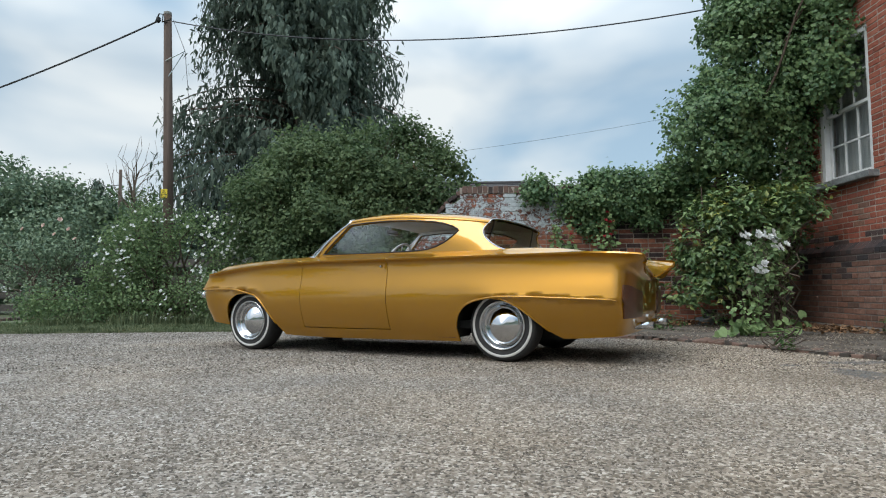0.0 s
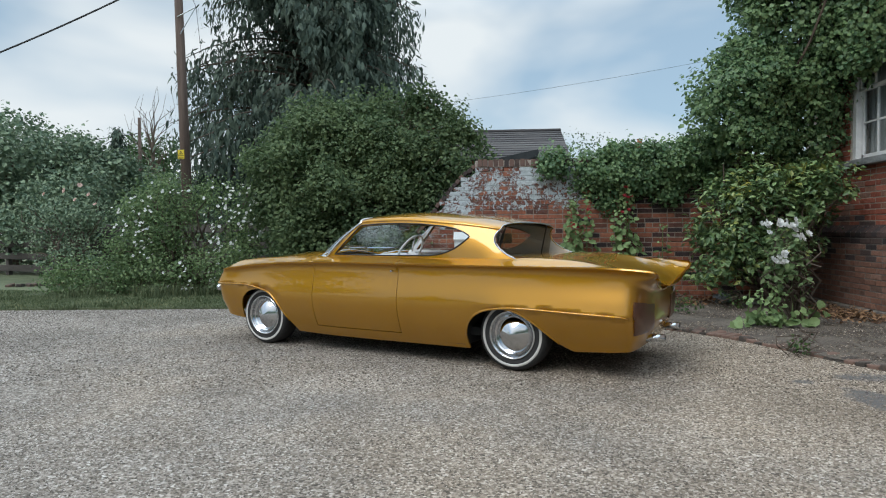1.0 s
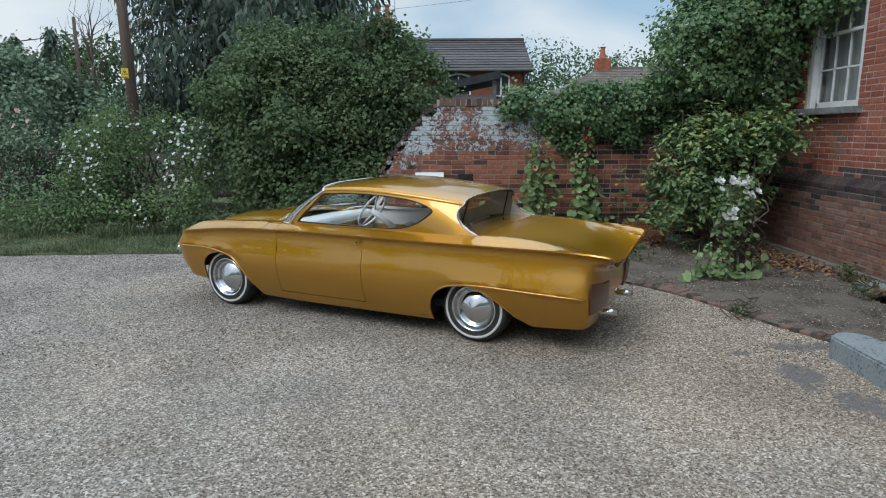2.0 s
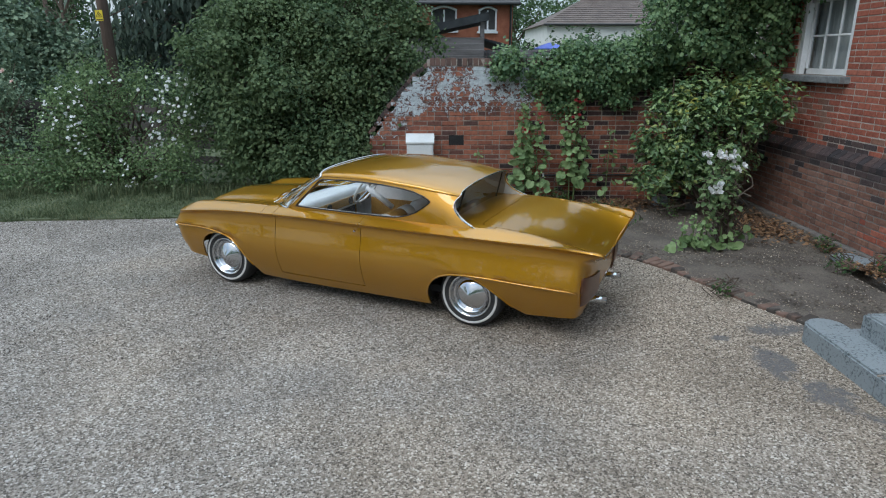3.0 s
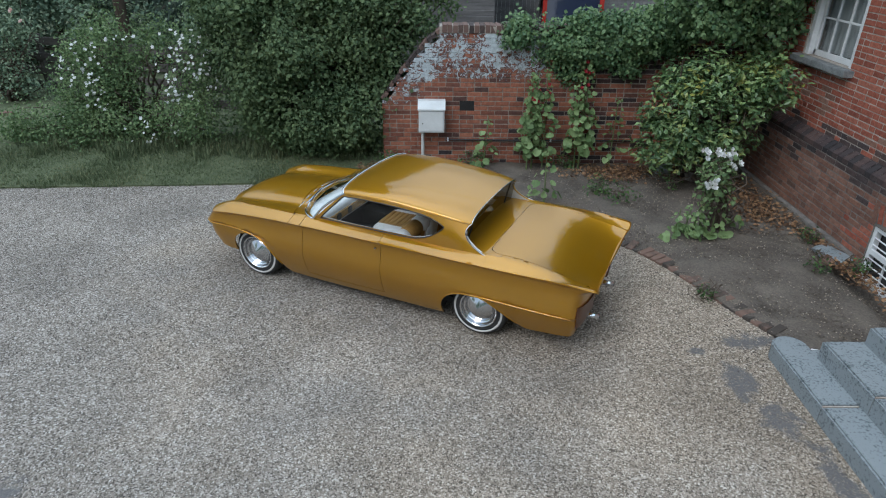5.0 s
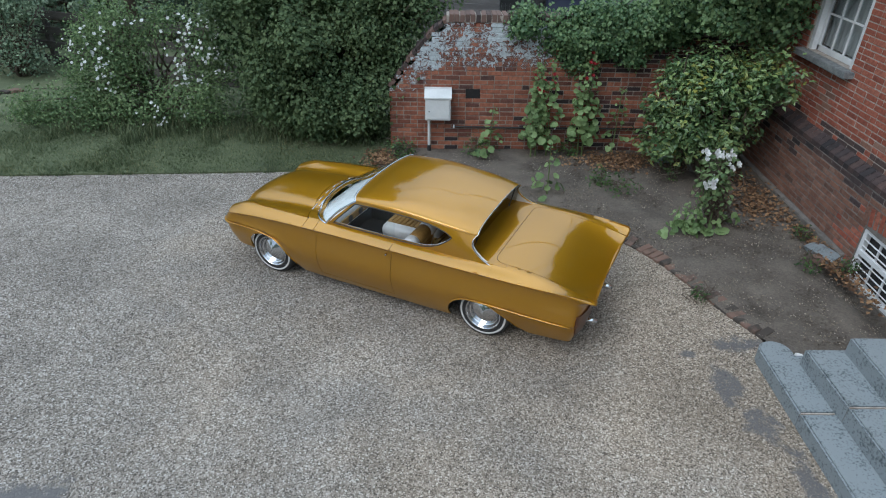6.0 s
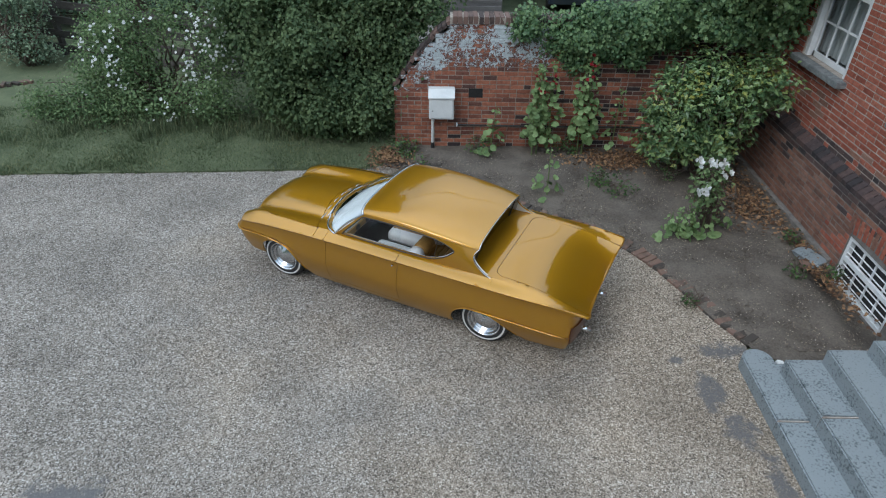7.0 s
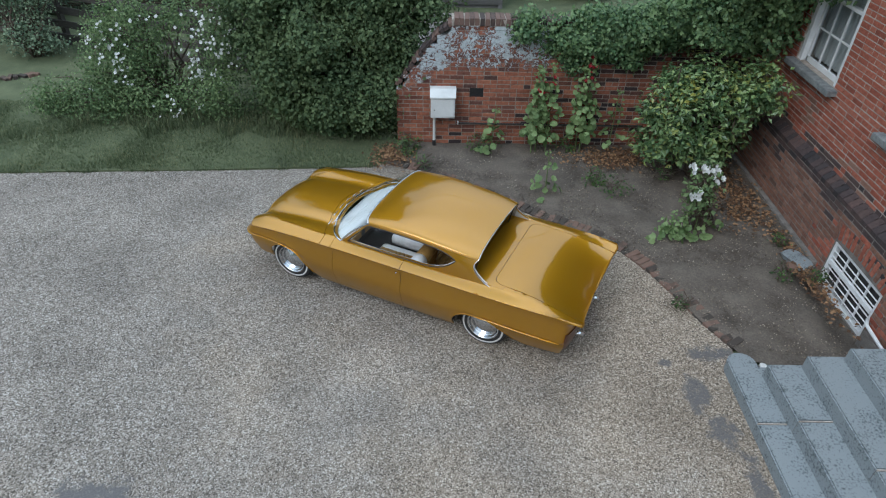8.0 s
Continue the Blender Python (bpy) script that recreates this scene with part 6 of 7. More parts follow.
# brightwork along the creases and wheel arches
for side in (1, -1):
    m = Vector((1, side, 1))
    for name, line, arch in (("front_moulding", front_line[::-1], [p for p in FRONT_ARCH if p[0] < 2.50]), ("rear_moulding", rear_line, [p for p in reversed(REAR_ARCH) if p[0] > 0.10])):
        run = [flank(a, v + 0.012) + Vector((0, 0.003, 0)) for a, v in line] + [flank(p, vz(p, z)) + Vector((0, 0.002, 0)) for p, z in arch[:-4]]
        n = len(run)
        for _ in range(3):
            run = [run[0]] + [(run[i - 1] + run[i] * 2 + run[i + 1]) / 4 for i in range(1, n - 1)] + [run[-1]]
        part(name, tube(bmesh.new(), [m * p for p in run], [0.0085 - 0.003 * max(0.0, (i - 30) / n) if i > 2 else 0.004 for i in range(n)], 6), gold, car, smooth=True)
    part("arch_lip", tube(bmesh.new(), [m * flank(s, vz(s, z)) for s, z in FRONT_ARCH[2:] if s >= 2.46], 0.006, 6), gold, car, smooth=True)
    part("arch_lip", tube(bmesh.new(), [m * flank(s, vz(s, z)) for s, z in REAR_ARCH[2:-4] if s <= 0.12], 0.006, 6), gold, car, smooth=True)
    part("headlamp", lathe([(0.0, 0.035), (0.05, 0.03), (0.078, 0.012), (0.085, 0.0), (0.095, 0.0), (0.095, -0.03)], 28), chrome, car, "chrome-ringed headlamp").matrix_basis = Matrix.Translation((3.065, side * 0.56, 0.50)) @ Matrix.Rotation(radians(-90), 4, "Z")
    lamp = [(CAP_R - 0.20, 0.20), (CAP_R - 0.20, 0.62), (CAP_R - 0.80, 0.62), (CAP_R - 0.80, 0.20)]
    wrapf = (lambda a, v: (flank(a, v) + Vector((-0.012, 0.004, 0)))) if side > 0 else (lambda a, v: Vector((1, -1, 1)) * (flank(a, v) + Vector((-0.012, 0.004, 0))))
    part("tail_lamp", skin([lamp], wrapf, 0.04, 0.05, 0.016, flip=(side > 0)), lamp_red, car, "dark red-brown tail lamp", smooth=True)
    pipe = part("exhaust_pipe", tube(bmesh.new(), [(-0.72, side * 0.33, 0.235), (-0.90, side * 0.325, 0.262), (-0.93, side * 0.32, 0.27), (-1.02, side * 0.315, 0.272)], [0.022, 0.022, 0.026, 0.027], 14), chrome, car, "chrome exhaust tip", smooth=True)
    part("pipe_mouth", lathe([(0.0, 0.0), (0.021, 0.0)], 14), black, pipe).matrix_basis = Matrix.Translation((-1.0215, side * 0.315, 0.272)) @ Matrix.Rotation(radians(90), 4, "Z")
bumper_pts = [flank(a, 0.60) + Vector((0.010, 0.006, 0)) for a in np.linspace(CAP_F + 0.34, CAP_F + 1.0, 18)]
bumper_pts = bumper_pts + [Vector((p.x, -p.y, p.z)) for p in reversed(bumper_pts[:-1])]
part("front_bumper", tube(bmesh.new(), bumper_pts, [0.020] + [0.030] * (len(bumper_pts) - 2) + [0.020], 10), chrome, car, "slim chrome bumper", smooth=True)
part("grille", boxed((3.09, -0.36, 0.40), (3.160, 0.36, 0.53), 0.02), chrome, car, "chrome radiator grille")

# underside and wheel housings, with black boxes added to block light
bm = boxed((-0.70, -0.36, 0.18), (3.0, 0.36, 0.32), 0.03)
part("underside", bm, black, car, "matt black box closing the underbody against light")
for s0, s1 in ((2.05, 2.86), (-0.50, 0.40)):
    for side in (1, -1):
        part("wheel_housing", grid(lambda u, v: Vector((0.5 * (s0 + s1) + 0.47 * (s1 - s0) * math.cos(u) * 1.02, side * v, 0.22 + 0.345 * math.sin(u))), np.linspace(0, math.pi, 20), (0.36, 0.50, 0.60)), black, car, smooth=True)
        part("housing_wall", boxed((s0 + 0.02, side * 0.38 - 0.01, 0.16), (s1 - 0.02, side * 0.38 + 0.01, 0.52)), black, car)
# black blocks added inside the sills so no light shows through the arches
for side in (1, -1):
    for s0, s1 in ((0.37, 2.03),):
        part("inner_sill", boxed((s0, side * 0.56 - 0.13, 0.17), (s1, side * 0.56 + 0.13, 0.46), 0.01), black, car)
part("fuel_tank", boxed((-0.84, -0.58, 0.225), (-0.47, 0.58, 0.40), 0.04), black, car)

# wheels
def wheel(s, side):
    w = new("wheel")
    w.parent = car
    w.matrix_basis = Matrix.Translation((s, side * 0.585, 0.272)) @ Matrix.Rotation(0 if side > 0 else math.pi, 4, "Z")
    if (s, side) == (0.0, 1):
        part("tyre", lathe([(0.175, -0.10), (0.21, -0.105), (0.245, -0.10), (0.264, -0.08), (0.271, -0.05), (0.272, 0.0), (0.271, 0.04), (0.267, 0.065), (0.256, 0.085), (0.240, 0.094), (0.21, 0.095), (0.175, 0.084)], 56), rubber, w, smooth=True)
        part("whitewall", lathe([(0.217, 0.0945), (0.219, 0.097), (0.227, 0.0975), (0.235, 0.0962), (0.237, 0.0935)], 56), whitewall_paint, w, "white tyre band", smooth=True)
        part("rim", lathe([(0.183, 0.078), (0.183, 0.096), (0.177, 0.101), (0.170, 0.098), (0.165, 0.086), (0.158, 0.066), (0.150, 0.054), (0.136, 0.050)], 56), chrome, w, "polished chrome rim", smooth=True)
        part("hub_cap", lathe([(0.138, 0.050), (0.138, 0.058), (0.134, 0.064), (0.126, 0.070), (0.06, 0.0965), (0.02, 0.1115), (0.008, 0.1145), (0.0, 0.115)], 56), chrome, w, "conical chrome hub cap", smooth=True)
    else:
        first = [o for o in car.children if o.name.startswith("wheel") and o.children][0]
        for o in first.children:
            c = new(o.name.split(".")[0], o.data)
            c.parent = w
            if "label" in o:
                tagged(c, o["label"])
    return w


wheel(0.0, 1)
for s, side in ((0.0, -1), (WB, 1), (WB, -1)):
    wheel(s, side)

# interior
part("cabin_floor", boxed((0.1, -0.62, 0.24), (1.95, 0.62, 0.30)), black, car, "dark carpet")
part("firewall", boxed((1.90, -0.66, 0.28), (1.94, 0.66, 0.80)), black, car)
part("parcel_shelf", boxed((0.14, -0.62, 0.74), (0.42, 0.62, 0.80), 0.02), headliner, car)
for side in (1, -1):
    part("door_card", boxed((0.42, side * 0.695 - 0.015, 0.28), (1.90, side * 0.695 + 0.015, 0.822), 0.01), vinyl, car, "white vinyl door trim")
    part("gold_insert", boxed((0.9, side * 0.672 - 0.008, 0.48), (1.7, side * 0.672 + 0.008, 0.66), 0.006), gold_matt, car)


def seat(x, y0, y1, name, tilt, top):
    """Seat with transverse gold pleats between white bolsters and a fat rolled top to its backrest."""
    base = new(name)
    base.parent = car
    part("cushion", boxed((x, y0, 0.33), (x + 0.58, y1, 0.47), 0.05), vinyl, base, "white vinyl cushion", smooth=True)
    for k in range(9):
        part("pleat", boxed((x + 0.06 + 0.055 * k, y0 + 0.11, 0.40), (x + 0.112 + 0.055 * k, y1 - 0.11, 0.485), 0.012), gold_matt, base, smooth=True)
    m = Matrix.Translation((x - 0.02, 0, 0.42)) @ Matrix.Rotation(radians(-tilt), 4, "Y")
    part("backrest", boxed((-0.11, y0, -0.04), (0.03, y1, top - 0.47), 0.05, m), vinyl, base, "white vinyl backrest", smooth=True)
    for k in range(4):
        z = 0.03 + 0.07 * k
        part("pleat", boxed((-0.125, y0 + 0.11, z), (0.045, y1 - 0.11, z + 0.066), 0.012, m), gold_matt, base, smooth=True)
    c = m @ Vector((-0.04, 0, top - 0.47))
    for ya, yb, mat, r in ((y0, y0 + 0.15, vinyl, 0.085), (y0 + 0.15, y1 - 0.15, gold_matt, 0.08), (y1 - 0.15, y1, vinyl, 0.085)):
        part("roll", tube(bmesh.new(), [(c.x, ya, c.z), (c.x, ya + 0.02, c.z), (c.x, yb - 0.02, c.z), (c.x, yb, c.z)], [r * 0.82, r, r, r * 0.82], 20), mat, base, smooth=True)
    return base


seat(0.98, 0.07, 0.62, "front_seat", 12, 0.80)
seat(0.98, -0.62, -0.07, "front_seat", 12, 0.80)
seat(0.52, -0.60, 0.60, "rear_seat", 14, 0.80)
dash = part("dashboard", boxed((1.72, -0.66, 0.62), (1.90, 0.66, 0.815), 0.05), vinyl, car, "white padded dashboard with gold band", smooth=True)
part("dash_top", boxed((1.88, -0.52, 0.785), (2.0, 0.52, 0.806), 0.008), vinyl, dash, smooth=True)
part("dash_band", boxed((1.706, -0.64, 0.66), (1.726, 0.64, 0.74), 0.006), gold_matt, dash)
for y in (-0.42, -0.28, 0.1, 0.3):
    part("gauge", lathe([(0.0, 0.004), (0.035, 0.004), (0.04, 0.0), (0.04, -0.01)], 20), seal, dash, "round black dial").matrix_basis = Matrix.Translation((1.702, y, 0.70)) @ Matrix.Rotation(radians(90), 4, "Z")
wheel_c = Vector((1.555, -0.36, 0.835))
wheel_m = Matrix.Translation(wheel_c) @ Matrix.Rotation(radians(58), 4, "Y")
sw = part("steering_wheel", tube(bmesh.new(), [wheel_m @ Vector((0.19 * math.cos(a), 0.19 * math.sin(a), 0)) for a in np.linspace(0, 2 * math.pi, 36, endpoint=False)], 0.012, 8, closed=True), vinyl, car, "thin white steering wheel", smooth=True)
for a in (0.3, math.pi - 0.3, 1.5 * math.pi):
    part("spoke", tube(bmesh.new(), [wheel_m @ Vector((0, 0, -0.03)), wheel_m @ Vector((0.185 * math.cos(a), 0.185 * math.sin(a), 0))], 0.009, 6), chrome, sw)
part("column", tube(bmesh.new(), [wheel_m @ Vector((0, 0, 0)), wheel_m @ Vector((0, 0, -0.34))], 0.028, 10), vinyl, sw, smooth=True)
mirror_b = part("mirror", boxed((1.375, -0.09, 1.055), (1.395, 0.09, 1.105), 0.01), chrome, car, "interior mirror", smooth=True)
part("mirror_stalk", tube(bmesh.new(), [(1.39, 0, 1.10), (1.43, 0, 1.165)], 0.006, 6), chrome, mirror_b)

# ---- behind the garden ----
def fence(x0, y0, x1, y1, posts, height):
    length = math.hypot(x1 - x0, y1 - y0)
    f = thing("fence", "weathered dark post-and-rail garden fence", "fence", pose(x0, y0, 0, 0, 0, math.degrees(math.atan2(y1 - y0, x1 - x0))))
    for k in range(posts):
        x = length * k / (posts - 1)
        part("post", boxed((x - 0.06, -0.05, -0.1), (x + 0.06, 0.05, height), 0.01), fence_wood, f)
    for z in (0.20, 0.50, 0.80, height - 0.12):
        part("rail", boxed((0, 0.05, z - 0.08), (length, 0.075, z + 0.08), 0.008), fence_wood, f)
    return f


fence(-1.6, 11.5, -13.5, 15.9, 8, 1.25)


def utility_pole(x, y, height, r, label, sign):
    p = thing("utility_pole", label, "utility pole")
    lean = -0.18 if sign else 0.03
    part("shaft", tube(bmesh.new(), [(x, y, -0.1), (x + 0.5 * lean, y, height * 0.5), (x + lean, y, height)], [r * 1.15, r, r * 0.8], 14), pole_wood, p, smooth=True)
    if sign:
        s = part("warning_sign", boxed((x - 0.20, y - r - 0.012, 2.89), (x - 0.035, y - r - 0.004, 3.12), 0.003), sign_yellow, p, "yellow warning plate")
        bm = bmesh.new()
        for a, b in (((-0.065, -0.03), (0.065, -0.03)), ((0.065, -0.03), (0.0, 0.085)), ((0.0, 0.085), (-0.065, -0.03)), ((0.008, 0.045), (-0.012, 0.012)), ((-0.012, 0.012), (0.014, 0.012)), ((0.014, 0.012), (-0.004, -0.02))):
            tube(bm, [(x - 0.117 + a[0], y - r - 0.013, 3.005 + a[1]), (x - 0.117 + b[0], y - r - 0.013, 3.005 + b[1])], 0.006, 4)
        part("triangle", bm, seal, s)
        part("text_bar", boxed((x - 0.185, y - r - 0.015, 2.905), (x - 0.05, y - r - 0.0125, 2.925)), seal, s)
        tip = (x + 0.43, y - 0.32, 6.56)
        part("bracket", tube(bmesh.new(), [(x - 0.15, y - 0.1, 6.42), tip], 0.014, 5), chrome, p)
        part("bracket", tube(bmesh.new(), [tip, (x - 0.08, y - 0.1, 6.0)], 0.012, 5), chrome, p)
        part("insulator", lathe([(0.0, 0.10), (0.05, 0.08), (0.06, 0.0), (0.02, -0.06), (0.0, -0.06)], 12, "Z"), black, p).location = (x - 0.36, y - 0.12, height - 0.26)
        part("cable_clamp", tube(bmesh.new(), [(x - 0.44, y - 0.12, height - 0.30), (x - 0.34, y - 0.12, height - 0.08), (x - 0.24, y - 0.12, height - 0.10), (x - 0.26, y - 0.12, height - 0.3), (x - 0.02, y - 0.12, height - 0.24)], 0.018, 6), black, p)
        part("cap", lathe([(0.0, 0.03), (r * 0.82, 0.02), (r * 0.85, -0.05)], 14, "Z"), concrete, p).location = (x + lean, y, height - 0.02)
    return p


utility_pole(-7.24, 15.62, 7.72, 0.118, "tall brown wooden pole with a yellow warning plate", True)
utility_pole(-22.5, 40.0, 8.6, 0.12, "distant wooden utility pole", False)


def cable(a, b, sag, r, label):
    pts = []
    for k in range(33):
        q = k / 32
        p = Vector(a).lerp(Vector(b), q)
        p.z -= sag * 4 * q * (1 - q)
        pts.append(p)
    return tagged(part("overhead_cable", tube(bmesh.new(), pts, r, 5), cable_black), label, "cable")


cable((-7.58, 15.5, 7.46), (-17.34, 15.35, 4.07), 0.27, 0.023, "thick black overhead cable sagging from the pole")
cable((-7.27, 15.57, 7.46), (9.0, 10.92, 6.33), 0.999, 0.0145, "thin black overhead cable running to the house")
cable((-6.80, 15.30, 6.56), (-7.22, 15.5, 7.48), 0.0, 0.007, "thin stay wire on the pole")
cable((-6.80, 15.30, 6.56), (-6.74, 15.5, 5.0), 0.0, 0.006, "thin wire hanging from the pole's bracket")
cable((-22.5, 40, 7.6), (-45, 38, 6.6), 0.6, 0.03, "distant thin overhead wire")
cable((-22.5, 40, 8.2), (12, 30, 9.0), 0.8, 0.007, "distant thin overhead wire")


def far_house(name, x0, x1, y0, y1, eave, ridge, wall_mat, roof_mat, label, hip=0.0):
    h = thing(name, label, "house")
    part("wall", boxed((x0, y0, -0.1), (x1, y1, eave)), wall_mat, h)
    ym = 0.5 * (y0 + y1)
    o = 0.3
    bm = bmesh.new()
    c = [(x0 - o, y0 - o, eave - 0.12), (x1 + o, y0 - o, eave - 0.12), (x1 + o, y1 + o, eave - 0.12), (x0 - o, y1 + o, eave - 0.12)]
    r = [(x0 - o + hip, ym, ridge), (x1 + o - hip, ym, ridge)]
    lo = [bm.verts.new(p) for p in c]
    up = [bm.verts.new(p) for p in r]
    for f in ((lo[0], lo[1], up[1], up[0]), (lo[2], lo[3], up[0], up[1]), (lo[1], lo[2], up[1]), (lo[3], lo[0], up[0]), (lo[3], lo[2], lo[1], lo[0])):
        bm.faces.new(f)
    ro = part("roof", bm, roof_mat, h)
    n = int((ridge - eave) / 0.14)
    for k in range(n):
        q = k / n
        a = Vector(c[0]).lerp(Vector(r[0]), q)
        b = Vector(c[1]).lerp(Vector(r[1]), q)
        a2 = Vector(c[0]).lerp(Vector(r[0]), (k + 1.05) / n)
        b2 = Vector(c[1]).lerp(Vector(r[1]), (k + 1.05) / n)
        up_v = Vector((0, -0.02, 0.035))
        bm = bmesh.new()
        bm.faces.new([bm.verts.new(p) for p in (a + up_v, b + up_v, b2 + up_v * 0.3, a2 + up_v * 0.3)])
        bm.faces.new([bm.verts.new(p) for p in (a, b, b + up_v, a + up_v)])
        part("tile_course", bm, roof_mat, ro)
    part("ridge_tiles", tube(bmesh.new(), [Vector(r[0]) + Vector((0, 0, 0.03)), Vector(r[1]) + Vector((0, 0, 0.03))], 0.10, 8), roof_mat, ro)
    part("gutter", tube(bmesh.new(), [(x0 - o, y0 - o - 0.06, eave - 0.14), (x1 + o, y0 - o - 0.06, eave - 0.14)], 0.07, 8), seal, h)
    return h


def far_window(h, xa, xb, za, zb, y, panes, arched):
    w = new("window")
    w.parent = h
    t = 0.07
    part("window_frame", boxed((xa, y - 0.05, za), (xb, y + 0.03, za + t)), white_paint, w)
    for k in range(panes + 1):
        x = xa + (xb - xa - t) * k / panes
        part("window_frame", boxed((x, y - 0.05, za + t), (x + t, y + 0.03, zb)), white_paint, w)
    bm = bmesh.new()
    pts = [(xa + (xb - xa) * q, y - 0.052, zb - 0.02 + (0.16 if arched else 0.04) * math.sin(q * math.pi)) for q in np.linspace(0, 1, 9)]
    tube(bm, pts, 0.05, 6)
    part("window_frame", bm, white_paint, w)
    part("pane", boxed((xa, y - 0.02, za), (xb, y - 0.015, zb + 0.05)), dark_room, w)
    part("sill", boxed((xa - 0.06, y - 0.10, za - 0.09), (xb + 0.06, y + 0.02, za)), white_paint, w)
    return w


neighbour = far_house("neighbour_house", -9.0, 3.85, 30.0, 37.0, 4.50, 6.20, far_brick, slate, "red brick neighbour house with slate roof and arched white windows")
far_window(neighbour, 0.19, 1.34, 3.25, 4.12, 30.0, 2, True)
far_window(neighbour, 2.32, 3.13, 3.22, 4.10, 30.0, 2, True)
part("drain_pipe", tube(bmesh.new(), [(3.75, 29.92, -0.1), (3.75, 29.92, 4.4)], 0.05, 8), seal, neighbour)
stack = part("chimney", boxed((-3.65, 33.6, 5.6), (-2.5, 34.4, 7.35), 0.02), far_brick, neighbour)
for x in (-3.33, -2.83):
    part("chimney_pot", lathe([(0.16, 0.0), (0.13, 0.2), (0.12, 0.6), (0.15, 0.62), (0.15, 0.7), (0.10, 0.7)], 12, "Z"), terracotta, stack).location = (x, 34.0, 7.35)
aerial = part("aerial", tube(bmesh.new(), [(-2.43, 34.0, 6.0), (-2.43, 34.0, 8.7)], 0.02, 5), chrome, neighbour)
for k in range(4):
    part("aerial_rod", tube(bmesh.new(), [(-2.9 + 0.15 * k, 33.8, 8.5 + 0.02 * k), (-2.9 + 0.15 * k, 34.3, 8.5 + 0.02 * k)], 0.012, 4), chrome, aerial)
part("aerial_boom", tube(bmesh.new(), [(-3.0, 34.0, 8.48), (-2.3, 34.0, 8.58)], 0.015, 4), chrome, aerial)
bungalow = far_house("bungalow", 7.9, 21.0, 44.0, 54.0, 4.3, 6.3, render_white, tile_roof, "white rendered bungalow with brown tiled hipped roof", 4.0)
part("chimney", boxed((11.4, 48.4, 5.6), (12.4, 49.6, 7.0), 0.02), far_brick, bungalow)
part("chimney_pot", lathe([(0.25, 0.0), (0.2, 0.3), (0.18, 0.8), (0.24, 0.85), (0.15, 0.85)], 12, "Z"), terracotta, bungalow).location = (11.9, 49, 7.0)

# boarded shed with a felt roof just behind the wall
shed = thing("shed", "grey weathered lap-board shed with a dark felt roof", "shed")
sx0, sx1, sy0, sy1 = -1.6, 1.55, 17.6, 20.2
part("shed_body", boxed((sx0 + 0.03, sy0 + 0.03, -0.1), (sx1 - 0.03, sy1, 2.35)), shed_wood, shed)
for k in range(17):
    z = 0.05 + k * 0.15
    xs = sx0 if z < 2.3 else sx0 + (sx1 - sx0) * (z - 2.2) / 0.75
    if xs < sx1 - 0.2:
        part("board", boxed((xs, -0.014, 0), (sx1, 0.010, 0.15), 0.003, Matrix.Translation((0, sy0 - 0.012, z)) @ Matrix.Rotation(radians(12), 4, "X")), shed_wood, shed)
part("corner_post", boxed((sx1 - 0.09, sy0 - 0.03, -0.1), (sx1 + 0.02, sy0 + 0.06, 2.98), 0.008), shed_wood, shed)
bm = bmesh.new()
for p, q in (((sx0 - 0.25, 2.30), (sx1 + 0.12, 3.02)),):
    ring = [(p[0], p[1]), (q[0], q[1]), (q[0], q[1] + 0.20), (p[0], p[1] + 0.20)]
    a = [bm.verts.new((x, sy0 - 0.2, z)) for x, z in ring]
    b = [bm.verts.new((x, sy1 + 0.2, z)) for x, z in ring]
    bm.faces.new(a)
    bm.faces.new(list(reversed(b)))
    for i in range(4):
        bm.faces.new((a[(i + 1) % 4], a[i], b[i], b[(i + 1) % 4]))
part("felt_roof", bm, dark_felt, shed, "dark green-black felt roof")
lean = thing("lean_to", "low outbuilding with white boards and dark roof", "outbuilding")
part("wall", boxed((2.0, 20.6, -0.1), (3.6, 23.0, 1.9)), render_white, lean)
part("roof", boxed((-0.95, -1.3, 0), (0.95, 1.3, 0.10), 0.0, Matrix.Translation((2.75, 21.8, 2.20)) @ Matrix.Rotation(radians(18), 4, "Y")), dark_felt, lean)
part("porch_roof", boxed((-0.12, -1.0, 0), (0.62, 1.0, 0.07), 0.01, Matrix.Translation((1.66, 18.9, 2.50)) @ Matrix.Rotation(radians(14), 4, "Y")), dark_felt, shed, "small dark overhanging felt roof")
tagged(sheet("yard", [(-0.6, 9.95), (9, 9.95), (9, 17), (-0.6, 17)], -0.02, concrete, "brown gritty yard behind the garden wall", "yard"), kind="structure")
board_fence = thing("board_fence", "grey weathered upright-board fence across the yard", "fence")
r = random.Random(23)
for k in range(52):
    x = 1.62 + 0.125 * k
    part("board", boxed((x, 20.2 + r.uniform(-0.006, 0.006), -0.05), (x + 0.118, 20.22, 2.32 + r.uniform(-0.02, 0.02)), 0.003), shed_wood, board_fence)
for z in (0.35, 2.04 - 0.3):
    part("rail", boxed((1.62, 20.221, z), (8.12, 20.27, z + 0.09), 0.004), shed_wood, board_fence)


